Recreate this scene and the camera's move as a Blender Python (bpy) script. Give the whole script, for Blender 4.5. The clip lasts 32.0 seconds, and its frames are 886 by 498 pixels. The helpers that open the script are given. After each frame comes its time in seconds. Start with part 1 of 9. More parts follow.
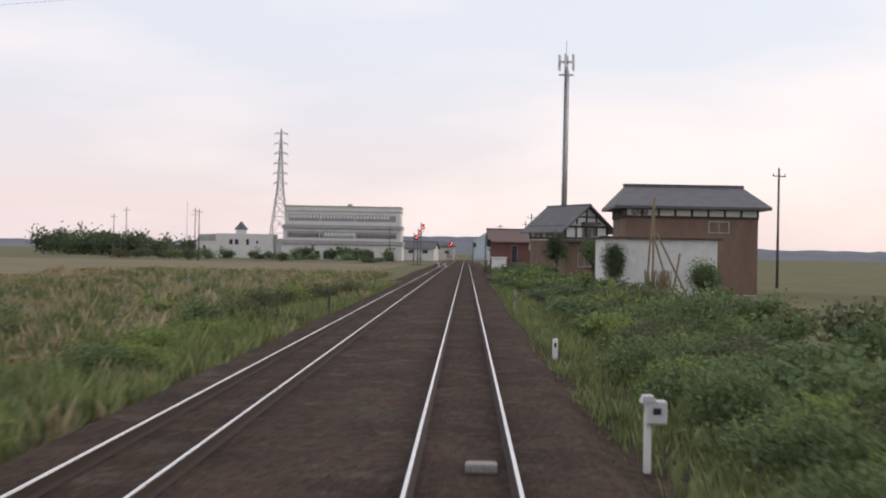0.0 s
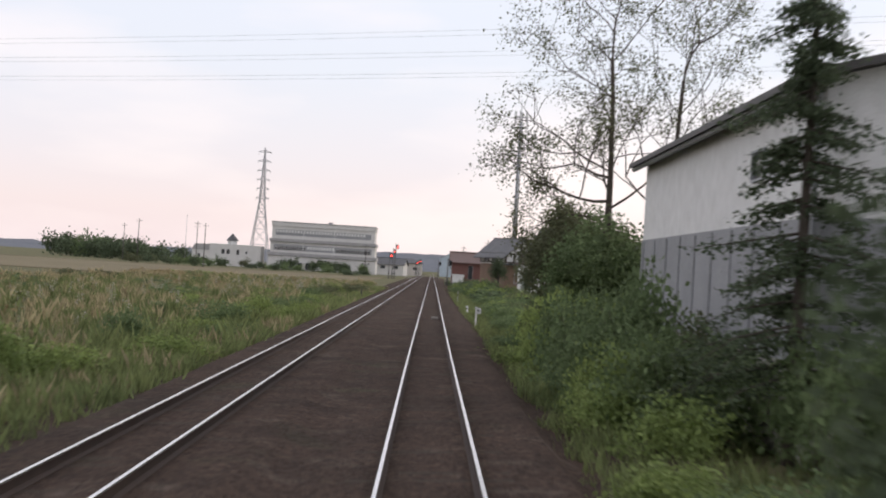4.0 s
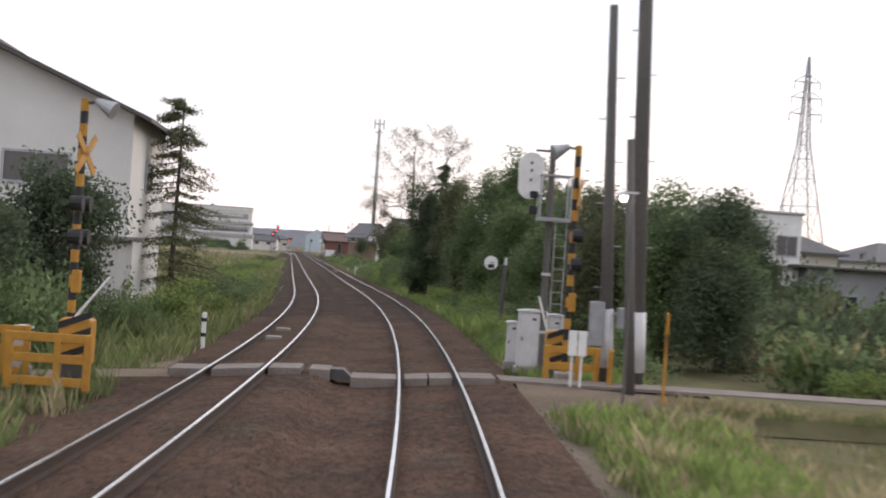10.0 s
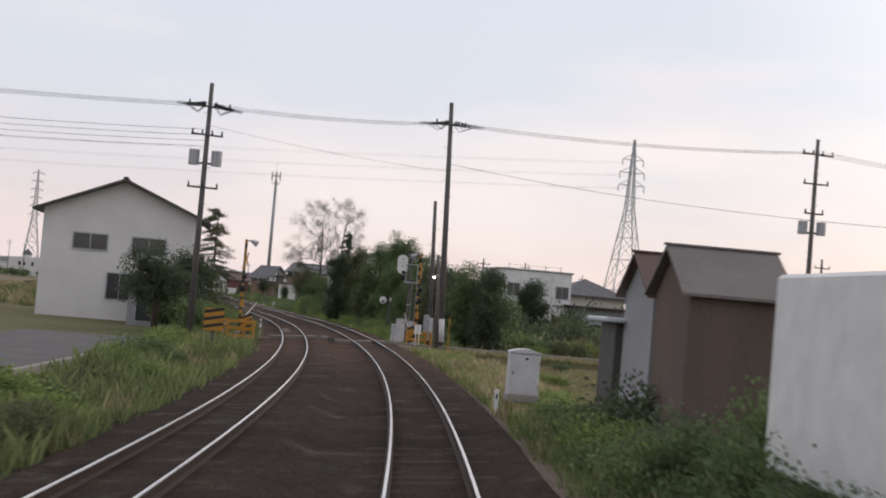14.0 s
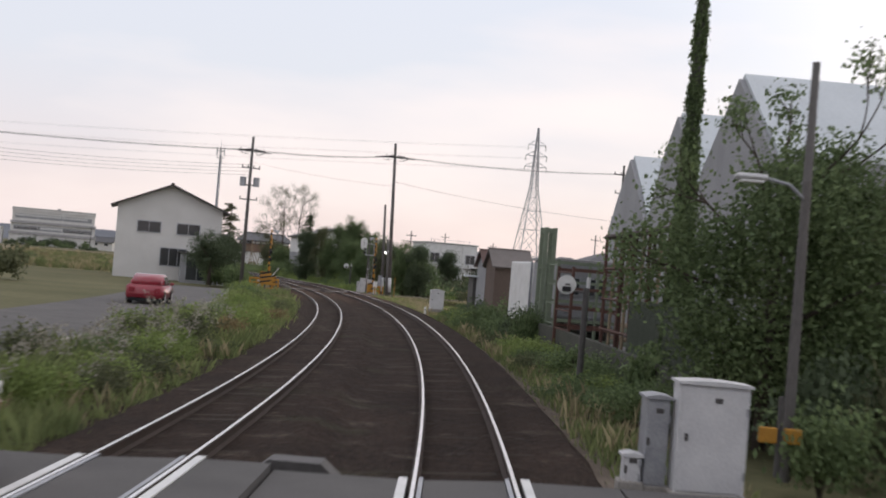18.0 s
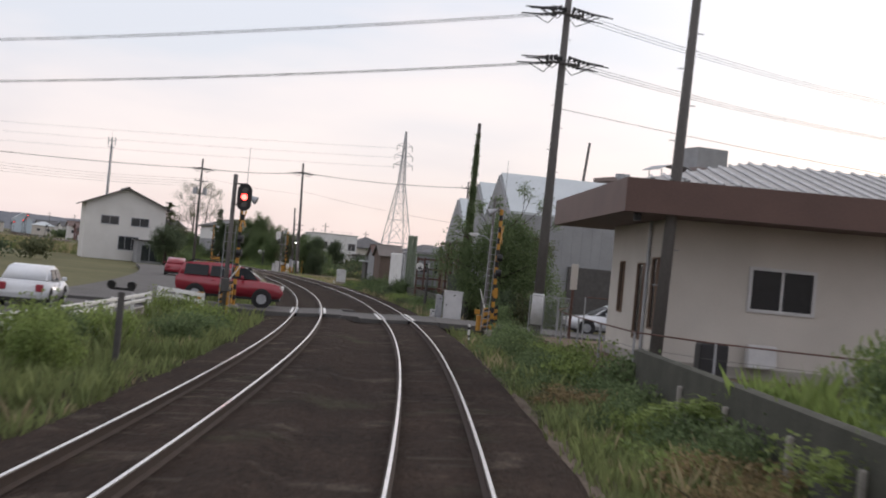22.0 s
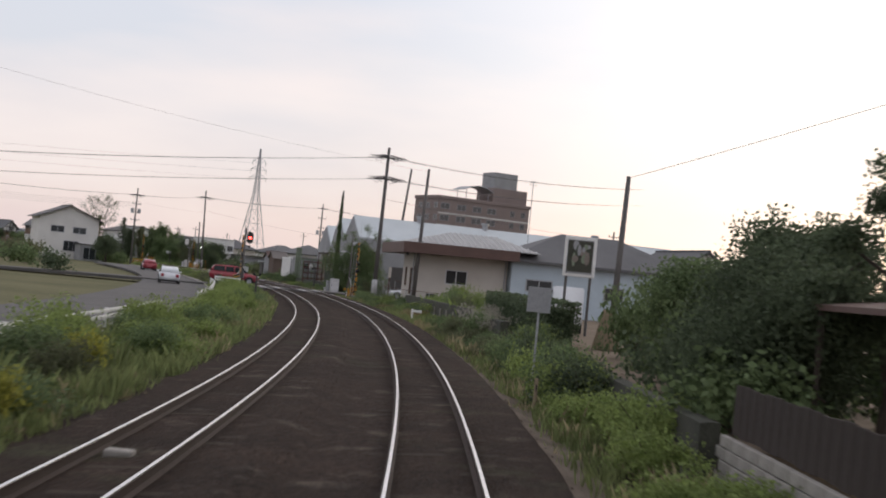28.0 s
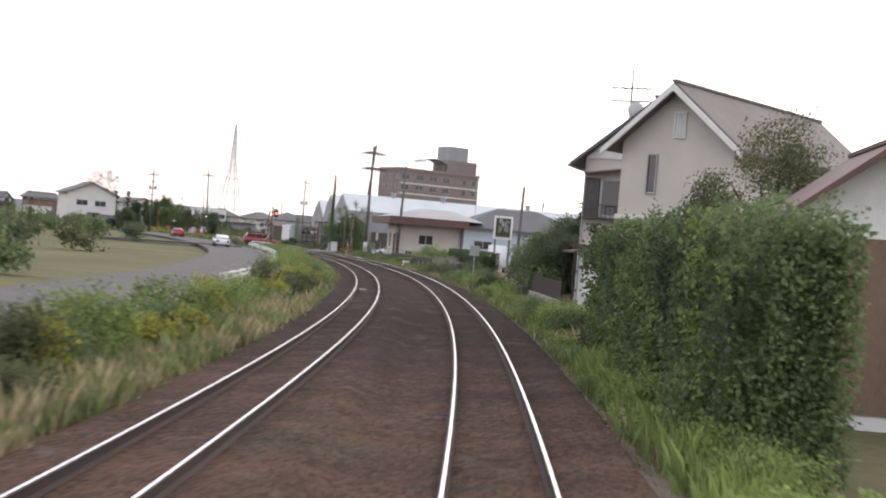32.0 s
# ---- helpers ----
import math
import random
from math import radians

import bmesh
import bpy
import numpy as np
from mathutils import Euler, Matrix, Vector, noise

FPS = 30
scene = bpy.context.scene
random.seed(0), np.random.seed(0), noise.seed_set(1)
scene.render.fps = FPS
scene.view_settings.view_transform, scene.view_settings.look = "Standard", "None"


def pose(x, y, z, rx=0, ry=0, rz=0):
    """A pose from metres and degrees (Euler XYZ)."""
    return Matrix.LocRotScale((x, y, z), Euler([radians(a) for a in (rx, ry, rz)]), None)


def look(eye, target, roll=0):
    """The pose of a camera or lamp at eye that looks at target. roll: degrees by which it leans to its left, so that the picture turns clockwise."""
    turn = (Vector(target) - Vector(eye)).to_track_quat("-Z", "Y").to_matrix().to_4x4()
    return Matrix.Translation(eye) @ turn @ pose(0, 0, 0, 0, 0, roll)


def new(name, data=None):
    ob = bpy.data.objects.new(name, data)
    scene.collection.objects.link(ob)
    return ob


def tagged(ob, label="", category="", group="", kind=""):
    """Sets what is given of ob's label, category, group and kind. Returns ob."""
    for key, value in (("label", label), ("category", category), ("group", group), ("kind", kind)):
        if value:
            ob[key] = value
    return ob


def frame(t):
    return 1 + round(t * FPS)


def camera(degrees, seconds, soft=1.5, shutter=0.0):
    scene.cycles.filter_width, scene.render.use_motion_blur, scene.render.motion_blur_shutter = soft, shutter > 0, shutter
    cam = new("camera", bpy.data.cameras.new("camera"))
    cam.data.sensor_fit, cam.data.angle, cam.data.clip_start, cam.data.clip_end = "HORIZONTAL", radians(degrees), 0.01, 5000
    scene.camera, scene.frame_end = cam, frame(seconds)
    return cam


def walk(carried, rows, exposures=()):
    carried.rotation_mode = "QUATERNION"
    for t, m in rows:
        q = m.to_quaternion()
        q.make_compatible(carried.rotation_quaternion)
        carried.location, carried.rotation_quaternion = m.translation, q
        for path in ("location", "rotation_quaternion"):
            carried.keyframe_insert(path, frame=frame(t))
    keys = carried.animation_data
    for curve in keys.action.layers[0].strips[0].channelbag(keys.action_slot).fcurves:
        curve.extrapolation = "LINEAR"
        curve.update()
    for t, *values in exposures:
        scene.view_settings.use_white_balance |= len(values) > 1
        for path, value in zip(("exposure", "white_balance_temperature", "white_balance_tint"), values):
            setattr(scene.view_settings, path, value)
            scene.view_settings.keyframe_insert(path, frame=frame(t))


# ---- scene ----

cam = camera(36.52, 32.0, soft=1.9, shutter=0.5)
# seconds, x, y, z, tilt, lean, turn
PATH = [
    (0, -0.01, 0.00, 2.300, 90.13, -1.06, 0.99),
    (0.5, -0.03, -6.65, 2.300, 90.01, -1.54, 1.65),
    (1, -0.04, -13.25, 2.300, 89.87, -1.28, 1.86),
    (1.5, -0.05, -19.82, 2.290, 89.73, -1.48, 2.13),
    (2, -0.06, -26.35, 2.290, 89.72, -2.27, 2.21),
    (2.5, -0.06, -32.84, 2.290, 89.96, -2.85, 0.92),
    (3, -0.06, -39.29, 2.290, 90.09, -3.52, 0.68),
    (3.5, -0.06, -45.70, 2.290, 90.56, -3.79, 0.18),
    (4, -0.07, -52.07, 2.290, 90.92, -3.51, -0.46),
    (4.5, -0.12, -58.40, 2.300, 90.71, -3.82, -1.32),
    (6.5, -0.92, -83.22, 2.340, 90.29, -5.52, -2.87),
    (7, -1.27, -89.30, 2.350, 90.57, -5.91, -2.61),
    (7.5, -1.69, -95.33, 2.353, 90.84, -4.69, -3.41),
    (8, -2.18, -101.31, 2.357, 90.79, -5.32, -3.05),
    (8.5, -2.70, -107.25, 2.360, 90.67, -4.57, -3.55),
    (9, -3.28, -113.14, 2.363, 90.41, -3.81, -5.06),
    (9.5, -3.92, -118.99, 2.367, 90.10, -3.35, -5.20),
    (10, -4.61, -124.80, 2.370, 90.25, -3.85, -6.50),
    (10.5, -5.36, -130.57, 2.362, 90.64, -4.06, -8.26),
    (11, -6.17, -136.30, 2.355, 90.81, -3.64, -8.21),
    (11.5, -7.04, -141.97, 2.347, 91.11, -4.09, -7.19),
    (12, -7.98, -147.60, 2.340, 91.52, -3.33, -7.54),
    (12.5, -8.97, -153.20, 2.330, 91.72, -4.03, -7.50),
    (13, -10.02, -158.79, 2.320, 91.88, -5.01, -7.80),
    (13.5, -11.11, -164.37, 2.310, 92.23, -5.31, -9.85),
    (14, -12.26, -169.94, 2.300, 92.33, -4.83, -11.64),
    (14.5, -13.46, -175.49, 2.302, 92.15, -4.57, -11.94),
    (16.5, -18.83, -197.54, 2.312, 90.40, -4.91, -13.57),
    (17, -20.32, -203.02, 2.315, 90.67, -5.48, -14.70),
    (17.5, -21.88, -208.49, 2.317, 90.90, -5.42, -15.19),
    (18, -23.51, -213.95, 2.320, 91.01, -4.75, -14.92),
    (18.5, -25.21, -219.39, 2.321, 90.94, -5.66, -14.44),
    (19, -26.97, -224.83, 2.322, 90.97, -5.98, -16.79),
    (19.5, -28.79, -230.26, 2.324, 91.26, -6.94, -18.22),
    (20, -30.66, -235.67, 2.325, 91.54, -6.46, -18.86),
    (20.5, -32.60, -241.07, 2.326, 91.35, -5.89, -18.39),
    (21, -34.58, -246.48, 2.327, 91.22, -5.15, -18.55),
    (21.5, -36.61, -251.87, 2.329, 91.02, -6.08, -20.04),
    (22, -38.72, -257.25, 2.330, 90.80, -5.41, -20.70),
    (22.5, -40.89, -262.62, 2.332, 90.50, -5.49, -21.03),
    (23, -43.12, -267.98, 2.335, 90.44, -5.73, -21.68),
    (23.5, -45.41, -273.33, 2.337, 90.61, -6.04, -22.81),
    (24, -47.75, -278.67, 2.340, 90.80, -5.35, -23.43),
    (24.5, -50.15, -284.00, 2.342, 90.83, -5.34, -23.68),
    (25, -52.61, -289.32, 2.345, 90.95, -5.09, -23.59),
    (25.5, -55.15, -294.63, 2.347, 91.11, -5.25, -23.64),
    (26, -57.75, -299.93, 2.350, 91.32, -6.20, -25.07),
    (26.5, -60.41, -305.22, 2.351, 91.63, -6.31, -26.82),
    (28.5, -71.63, -326.27, 2.356, 91.07, -5.69, -27.96),
    (29, -74.58, -331.50, 2.357, 90.57, -5.65, -27.84),
    (29.5, -77.58, -336.70, 2.359, 90.11, -5.72, -28.64),
    (30, -80.63, -341.87, 2.360, 89.43, -5.29, -29.54),
    (30.5, -83.73, -347.03, 2.365, 88.64, -5.53, -29.89),
    (31, -86.89, -352.17, 2.370, 88.64, -5.47, -30.24),
    (31.5, -90.09, -357.29, 2.375, 89.10, -5.53, -30.50),
    (32, -93.37, -362.36, 2.380, 89.74, -4.85, -29.95),
]
EXPOSURES = [(0, 0.0), (3.5, 0.05), (6, 0.5), (7.6, 0.5), (8.6, 0.3), (9.1, 0.3), (9.7, 0.46), (10.3, 0.42), (11.2, 0.1), (12, 0.0), (13.4, -0.1), (14.6, -0.15), (16.5, -0.04), (22, -0.04), (26, -0.12), (29, -0.2), (30, 0.0), (30.8, 0.76), (31.2, 0.82), (32, 0.68)]
walk(cam, [(t, pose(*p)) for t, *p in PATH], EXPOSURES)

# curvature of the line per km, every 20 m, and its cant in degrees, every 40 m
BEND = [0.0, 0.11, 0.03, -1.5, -1.96, -1.49, -1.83, -2.15, -1.55, -1.84, -1.98, -2.08, -1.4, -2.1, -1.47, -1.98, -1.47, -1.73, -1.26, -1.7, -1.7, -1.7, -1.7]
CANT = [0.86, 3.29, 4.87, 5.02, 4.3, 3.67, 3.45, 3.75, 4.11, 4.49]
GAUGE, SPACING, DROP = 1.067, 3.70, 0.04
_s = np.arange(0, 441, 0.5)
_k = np.interp(_s, np.arange(len(BEND)) * 20.0, BEND) / 1000
_h = np.concatenate([[0], np.cumsum((_k[1:] + _k[:-1]) / 2 * 0.5)])
_x = np.concatenate([[0], np.cumsum((np.sin(_h[1:]) + np.sin(_h[:-1])) / 2 * 0.5)])
_y = np.concatenate([[0], np.cumsum(-(np.cos(_h[1:]) + np.cos(_h[:-1])) / 2 * 0.5)])


def heading(s):
    return 0.0 if s < 0 else float(np.interp(s, _s, _h))


def at(s, lat, z=0.0):
    """A place by its distance along the line, its distance to the right of the near track and its height."""
    if s < 0:
        return Vector((lat, -s, z))
    h = heading(s)
    extra = max(0.0, s - 440)
    return Vector((np.interp(s, _s, _x) + lat * math.cos(h) + extra * math.sin(h),
                   np.interp(s, _s, _y) + lat * math.sin(h) - extra * math.cos(h), z))


def spot(s, lat, z=0.0, turn=0.0):
    """A pose beside the line: x across to the right, y along the line towards its start, z up."""
    return Matrix.Translation(at(s, lat, z)) @ Matrix.Rotation(heading(s) + radians(turn), 4, "Z")


def cant(s):
    return 0.0 if s < -10 else radians(float(np.interp(s, np.arange(-10, len(CANT) * 40 - 10, 40.0), CANT)))


# ---- world and sun ----
world = bpy.data.worlds.new("evening_sky")
scene.world = world
world.use_nodes = True
wn, wl = world.node_tree.nodes, world.node_tree.links
wn.clear()
w_out, w_bg = wn.new("ShaderNodeOutputWorld"), wn.new("ShaderNodeBackground")
w_sky = wn.new("ShaderNodeTexSky")
w_sky.sky_type, w_sky.sun_disc = "NISHITA", False
w_sky.sun_elevation, w_sky.sun_rotation = radians(9), radians(58)
w_co = wn.new("ShaderNodeTexCoord")
w_sep = wn.new("ShaderNodeSeparateXYZ")
wl.new(w_co.outputs["Generated"], w_sep.inputs[0])
# high thin cloud: pale lavender, pink along the horizon, with soft streaks
w_ramp = wn.new("ShaderNodeValToRGB")
wl.new(w_sep.outputs["Z"], w_ramp.inputs[0])
els = w_ramp.color_ramp.elements
els[0].position, els[0].color = 0.0, (0.80, 0.67, 0.70, 1)
els[1].position, els[1].color = 1.0, (0.80, 0.82, 0.90, 1)
for p, c in ((0.035, (0.81, 0.69, 0.71, 1)), (0.075, (0.77, 0.71, 0.76, 1)), (0.14, (0.73, 0.74, 0.82, 1)), (0.28, (0.74, 0.77, 0.88, 1))):
    e = els.new(p)
    e.color = c
w_map = wn.new("ShaderNodeMapping")
w_map.inputs["Scale"].default_value = (1.3, 1.3, 5.0)
w_map.inputs["Rotation"].default_value = (0.10, -0.16, 0.4)
wl.new(w_co.outputs["Generated"], w_map.inputs[0])
w_noise = wn.new("ShaderNodeTexNoise")
w_noise.inputs["Scale"].default_value, w_noise.inputs["Detail"].default_value, w_noise.inputs["Roughness"].default_value = 1.7, 5, 0.5
wl.new(w_map.outputs[0], w_noise.inputs["Vector"])
w_cut = wn.new("ShaderNodeMapRange")
w_cut.inputs["From Min"].default_value, w_cut.inputs["From Max"].default_value = 0.45, 0.68
wl.new(w_noise.outputs["Fac"], w_cut.inputs["Value"])
w_mix = wn.new("ShaderNodeMix")
w_mix.data_type = "RGBA"
w_mix.inputs["B"].default_value = (0.97, 0.86, 0.86, 1)
wl.new(w_cut.outputs[0], w_mix.inputs["Factor"])
wl.new(w_ramp.outputs[0], w_mix.inputs["A"])
# the bright part of the cloud round the low sun
w_dot = wn.new("ShaderNodeVectorMath")
w_dot.operation = "DOT_PRODUCT"
wl.new(w_co.outputs["Generated"], w_dot.inputs[0])
w_dot.inputs[1].default_value = (0.80, 0.50, 0.33)
w_glow = wn.new("ShaderNodeMapRange")
w_glow.interpolation_type = "SMOOTHSTEP"
w_glow.inputs["From Min"].default_value, w_glow.inputs["From Max"].default_value = 0.80, 1.0
w_glow.inputs["To Max"].default_value = 0.42
wl.new(w_dot.outputs["Value"], w_glow.inputs["Value"])
w_add = wn.new("ShaderNodeMix")
w_add.data_type, w_add.blend_type = "RGBA", "ADD"
w_add.inputs["B"].default_value = (1.0, 0.85, 0.70, 1)
wl.new(w_glow.outputs[0], w_add.inputs["Factor"])
wl.new(w_mix.outputs["Result"], w_add.inputs["A"])
w_skyd = wn.new("ShaderNodeVectorMath")
w_skyd.operation = "SCALE"
w_skyd.inputs["Scale"].default_value = 0.02
wl.new(w_sky.outputs[0], w_skyd.inputs[0])
w_all = wn.new("ShaderNodeVectorMath")
wl.new(w_add.outputs["Result"], w_all.inputs[0])
wl.new(w_skyd.outputs[0], w_all.inputs[1])
wl.new(w_all.outputs[0], w_bg.inputs["Color"])
w_bg.inputs["Strength"].default_value = 1.02
wl.new(w_bg.outputs[0], w_out.inputs[0])

sun_data = bpy.data.lights.new("sun", "SUN")
sun_data.energy, sun_data.angle, sun_data.color = 0.7, radians(20), (1.0, 0.86, 0.74)
sun = new("sun", sun_data)
sun.matrix_world = look((0, 0, 0), (-0.80, -0.50, -0.33))


# ---- materials ----
def material(name, color, color2=None, rough=0.8, metal=0.0, scale=6.0, fine=60.0, bump=0.2, island=0.0, per_object=0.0, spec=0.4, coat=0.0, stretch=None):
    """A surface with broad and fine variation between two colours, and fine relief."""
    m = bpy.data.materials.new(name)
    m.use_nodes = True
    n, l = m.node_tree.nodes, m.node_tree.links
    b = n["Principled BSDF"]
    color2 = color2 or tuple(c * 0.72 for c in color)
    co = n.new("ShaderNodeTexCoord")
    vec = co.outputs["Object"]
    if stretch:
        mp = n.new("ShaderNodeMapping")
        mp.inputs["Scale"].default_value = stretch
        l.new(vec, mp.inputs[0])
        vec = mp.outputs[0]
    big, small = n.new("ShaderNodeTexNoise"), n.new("ShaderNodeTexNoise")
    big.inputs["Scale"].default_value, big.inputs["Detail"].default_value = scale, 4
    small.inputs["Scale"].default_value, small.inputs["Detail"].default_value = fine, 3
    l.new(vec, big.inputs["Vector"])
    l.new(vec, small.inputs["Vector"])
    mixf = n.new("ShaderNodeMath")
    mixf.operation = "MULTIPLY_ADD"
    mixf.inputs[1].default_value = 0.45
    l.new(small.outputs["Fac"], mixf.inputs[0])
    half = n.new("ShaderNodeMath")
    half.operation = "MULTIPLY"
    half.inputs[1].default_value = 0.55
    l.new(big.outputs["Fac"], half.inputs[0])
    l.new(half.outputs[0], mixf.inputs[2])
    fac = mixf.outputs[0]
    stretchf = n.new("ShaderNodeMapRange")
    stretchf.inputs["From Min"].default_value, stretchf.inputs["From Max"].default_value = 0.34, 0.66
    l.new(fac, stretchf.inputs["Value"])
    fac = stretchf.outputs[0]
    mix = n.new("ShaderNodeMix")
    mix.data_type = "RGBA"
    mix.inputs["A"].default_value, mix.inputs["B"].default_value = (*color, 1), (*color2, 1)
    l.new(fac, mix.inputs["Factor"])
    out = mix.outputs["Result"]
    for amount, node, socket in ((island, "ShaderNodeNewGeometry", "Random Per Island"), (per_object, "ShaderNodeObjectInfo", "Random")):
        if amount:
            src = n.new(node)
            rng = n.new("ShaderNodeMapRange")
            rng.inputs["To Min"].default_value, rng.inputs["To Max"].default_value = 1 - amount, 1 + amount
            l.new(src.outputs[socket], rng.inputs["Value"])
            hs = n.new("ShaderNodeHueSaturation")
            l.new(rng.outputs[0], hs.inputs["Value"])
            l.new(out, hs.inputs["Color"])
            out = hs.outputs["Color"]
    l.new(out, b.inputs["Base Color"])
    b.inputs["Roughness"].default_value, b.inputs["Metallic"].default_value = rough, metal
    b.inputs["Specular IOR Level"].default_value = spec
    b.inputs["Coat Weight"].default_value = coat
    if bump:
        bp = n.new("ShaderNodeBump")
        bp.inputs["Strength"].default_value, bp.inputs["Distance"].default_value = bump, 0.02
        l.new(small.outputs["Fac"], bp.inputs["Height"])
        l.new(bp.outputs[0], b.inputs["Normal"])
    return m


def glowing(name, color, strength):
    m = bpy.data.materials.new(name)
    m.use_nodes = True
    b = m.node_tree.nodes["Principled BSDF"]
    b.inputs["Base Color"].default_value = (*color, 1)
    b.inputs["Emission Color"].default_value, b.inputs["Emission Strength"].default_value = (*color, 1), strength
    return m


def leaf_material(name, color, color2, island=0.35):
    """Thin leaves: they reflect, and let part of the light through."""
    m = material(name, color, color2, rough=0.75, scale=0.5, fine=3.0, bump=0, island=island, per_object=0.12, spec=0.2)
    n, l = m.node_tree.nodes, m.node_tree.links
    b = n["Principled BSDF"]
    thin = n.new("ShaderNodeBsdfTranslucent")
    both = n.new("ShaderNodeMixShader")
    both.inputs[0].default_value = 0.42
    l.new(b.inputs["Base Color"].links[0].from_socket, thin.inputs["Color"])
    l.new(b.outputs[0], both.inputs[1])
    l.new(thin.outputs[0], both.inputs[2])
    l.new(both.outputs[0], n["Material Output"].inputs["Surface"])
    return m


def ballast_material(name, color, color2):
    """Crushed stone: single stones in relief, dusty and rusty patches, and dull green where weeds have died."""
    m = material(name, color, color2, rough=0.95, scale=0.5, fine=9, bump=0, spec=0.12)
    n, l = m.node_tree.nodes, m.node_tree.links
    b = n["Principled BSDF"]
    co = next(q for q in n if q.type == "TEX_COORD")
    cell = n.new("ShaderNodeTexVoronoi")
    cell.inputs["Scale"].default_value = 17
    l.new(co.outputs["Object"], cell.inputs["Vector"])
    rng = n.new("ShaderNodeMapRange")
    rng.inputs["To Min"].default_value, rng.inputs["To Max"].default_value = 0.55, 1.5
    sep = n.new("ShaderNodeSeparateColor")
    l.new(cell.outputs["Color"], sep.inputs[0])
    l.new(sep.outputs[0], rng.inputs["Value"])
    hs = n.new("ShaderNodeHueSaturation")
    l.new(rng.outputs[0], hs.inputs["Value"])
    out = b.inputs["Base Color"].links[0].from_socket
    for scale, lo, hi, tint, amount in ((0.9, 0.56, 0.70, (0.120, 0.098, 0.080), 0.55), (0.33, 0.58, 0.72, (0.050, 0.054, 0.030), 0.6), (2.6, 0.60, 0.74, (0.016, 0.012, 0.010), 0.6)):
        patch = n.new("ShaderNodeTexNoise")
        patch.inputs["Scale"].default_value, patch.inputs["Detail"].default_value, patch.inputs["Roughness"].default_value = scale, 6, 0.65
        l.new(co.outputs["Object"], patch.inputs["Vector"])
        cut = n.new("ShaderNodeMapRange")
        cut.inputs["From Min"].default_value, cut.inputs["From Max"].default_value, cut.inputs["To Max"].default_value = lo, hi, amount
        l.new(patch.outputs["Fac"], cut.inputs["Value"])
        mix = n.new("ShaderNodeMix")
        mix.data_type = "RGBA"
        mix.inputs["B"].default_value = (*tint, 1)
        l.new(cut.outputs[0], mix.inputs["Factor"])
        l.new(out, mix.inputs["A"])
        out = mix.outputs["Result"]
    l.new(out, hs.inputs["Color"])
    l.new(hs.outputs["Color"], b.inputs["Base Color"])
    bp = n.new("ShaderNodeBump")
    bp.inputs["Strength"].default_value, bp.inputs["Distance"].default_value, bp.invert = 1.0, 0.035, True
    l.new(cell.outputs["Distance"], bp.inputs["Height"])
    l.new(bp.outputs[0], b.inputs["Normal"])
    return m


DARK_STONES, RED_STONES = ((0.042, 0.0275, 0.0205), (0.018, 0.0125, 0.0095)), ((0.108, 0.065, 0.045), (0.046, 0.030, 0.022))
BALLAST = ballast_material("ballast", *DARK_STONES)
RED_BALLAST = ballast_material("newer_red_brown_ballast", *RED_STONES)
MIXED_BALLAST = [ballast_material("mixed_ballast", *(tuple(a + (b - a) * (k + 1) / 7 for a, b in zip(r, d)) for r, d in zip(RED_STONES, DARK_STONES))) for k in range(6)]
BROWN_BALLAST = ballast_material("brown_ballast", (0.074, 0.049, 0.037), (0.034, 0.024, 0.018))
STONE = material("ballast_stone", (0.080, 0.059, 0.047), (0.042, 0.031, 0.024), rough=0.95, scale=3, fine=30, bump=0.4, island=0.25, spec=0.2)
SOIL = material("soil_and_grass", (0.160, 0.148, 0.082), (0.098, 0.100, 0.052), rough=1.0, scale=0.11, fine=2.5, bump=0.6, spec=0.1)
DIRT = material("bare_dirt", (0.21, 0.165, 0.125), (0.12, 0.095, 0.07), rough=1.0, scale=0.8, fine=14, bump=0.6, spec=0.1)
PLOUGHED = material("ploughed_earth_and_stubble", (0.215, 0.180, 0.115), (0.145, 0.128, 0.080), rough=1.0, scale=0.06, fine=1.2, bump=0.5, spec=0.1)
EARTH_EDGE = material("worn_earth_edge", (0.185, 0.152, 0.122), (0.072, 0.058, 0.045), rough=1.0, scale=0.7, fine=10, bump=0.8, spec=0.1)
RAIL_HEAD = material("polished_rail", (0.80, 0.78, 0.77), (0.66, 0.64, 0.63), rough=0.24, metal=1.0, scale=2, fine=80, bump=0.02)
RUST = material("rusty_rail", (0.055, 0.034, 0.025), (0.030, 0.020, 0.016), rough=0.85, scale=8, fine=90, bump=0.3)
SLEEPER = material("old_sleeper", (0.064, 0.050, 0.040), (0.034, 0.027, 0.021), rough=0.95, scale=3, fine=35, bump=0.6, per_object=0.2, spec=0.15, stretch=(1, 9, 9))
ASPHALT = material("asphalt", (0.118, 0.112, 0.108), (0.076, 0.073, 0.071), rough=0.9, scale=0.7, fine=60, bump=0.4)
CONCRETE = material("weathered_concrete", (0.36, 0.34, 0.31), (0.22, 0.205, 0.185), rough=0.9, scale=1.4, fine=24, bump=0.4)
WORN_SLAB = material("worn_grey_slab", (0.24, 0.208, 0.182), (0.145, 0.125, 0.11), rough=0.95, scale=1.8, fine=22, bump=0.5)
POLE_CONCRETE = material("dark_pole_concrete", (0.135, 0.125, 0.12), (0.085, 0.08, 0.077), rough=0.85, scale=1.2, fine=30, bump=0.3, stretch=(1, 1, 0.3))
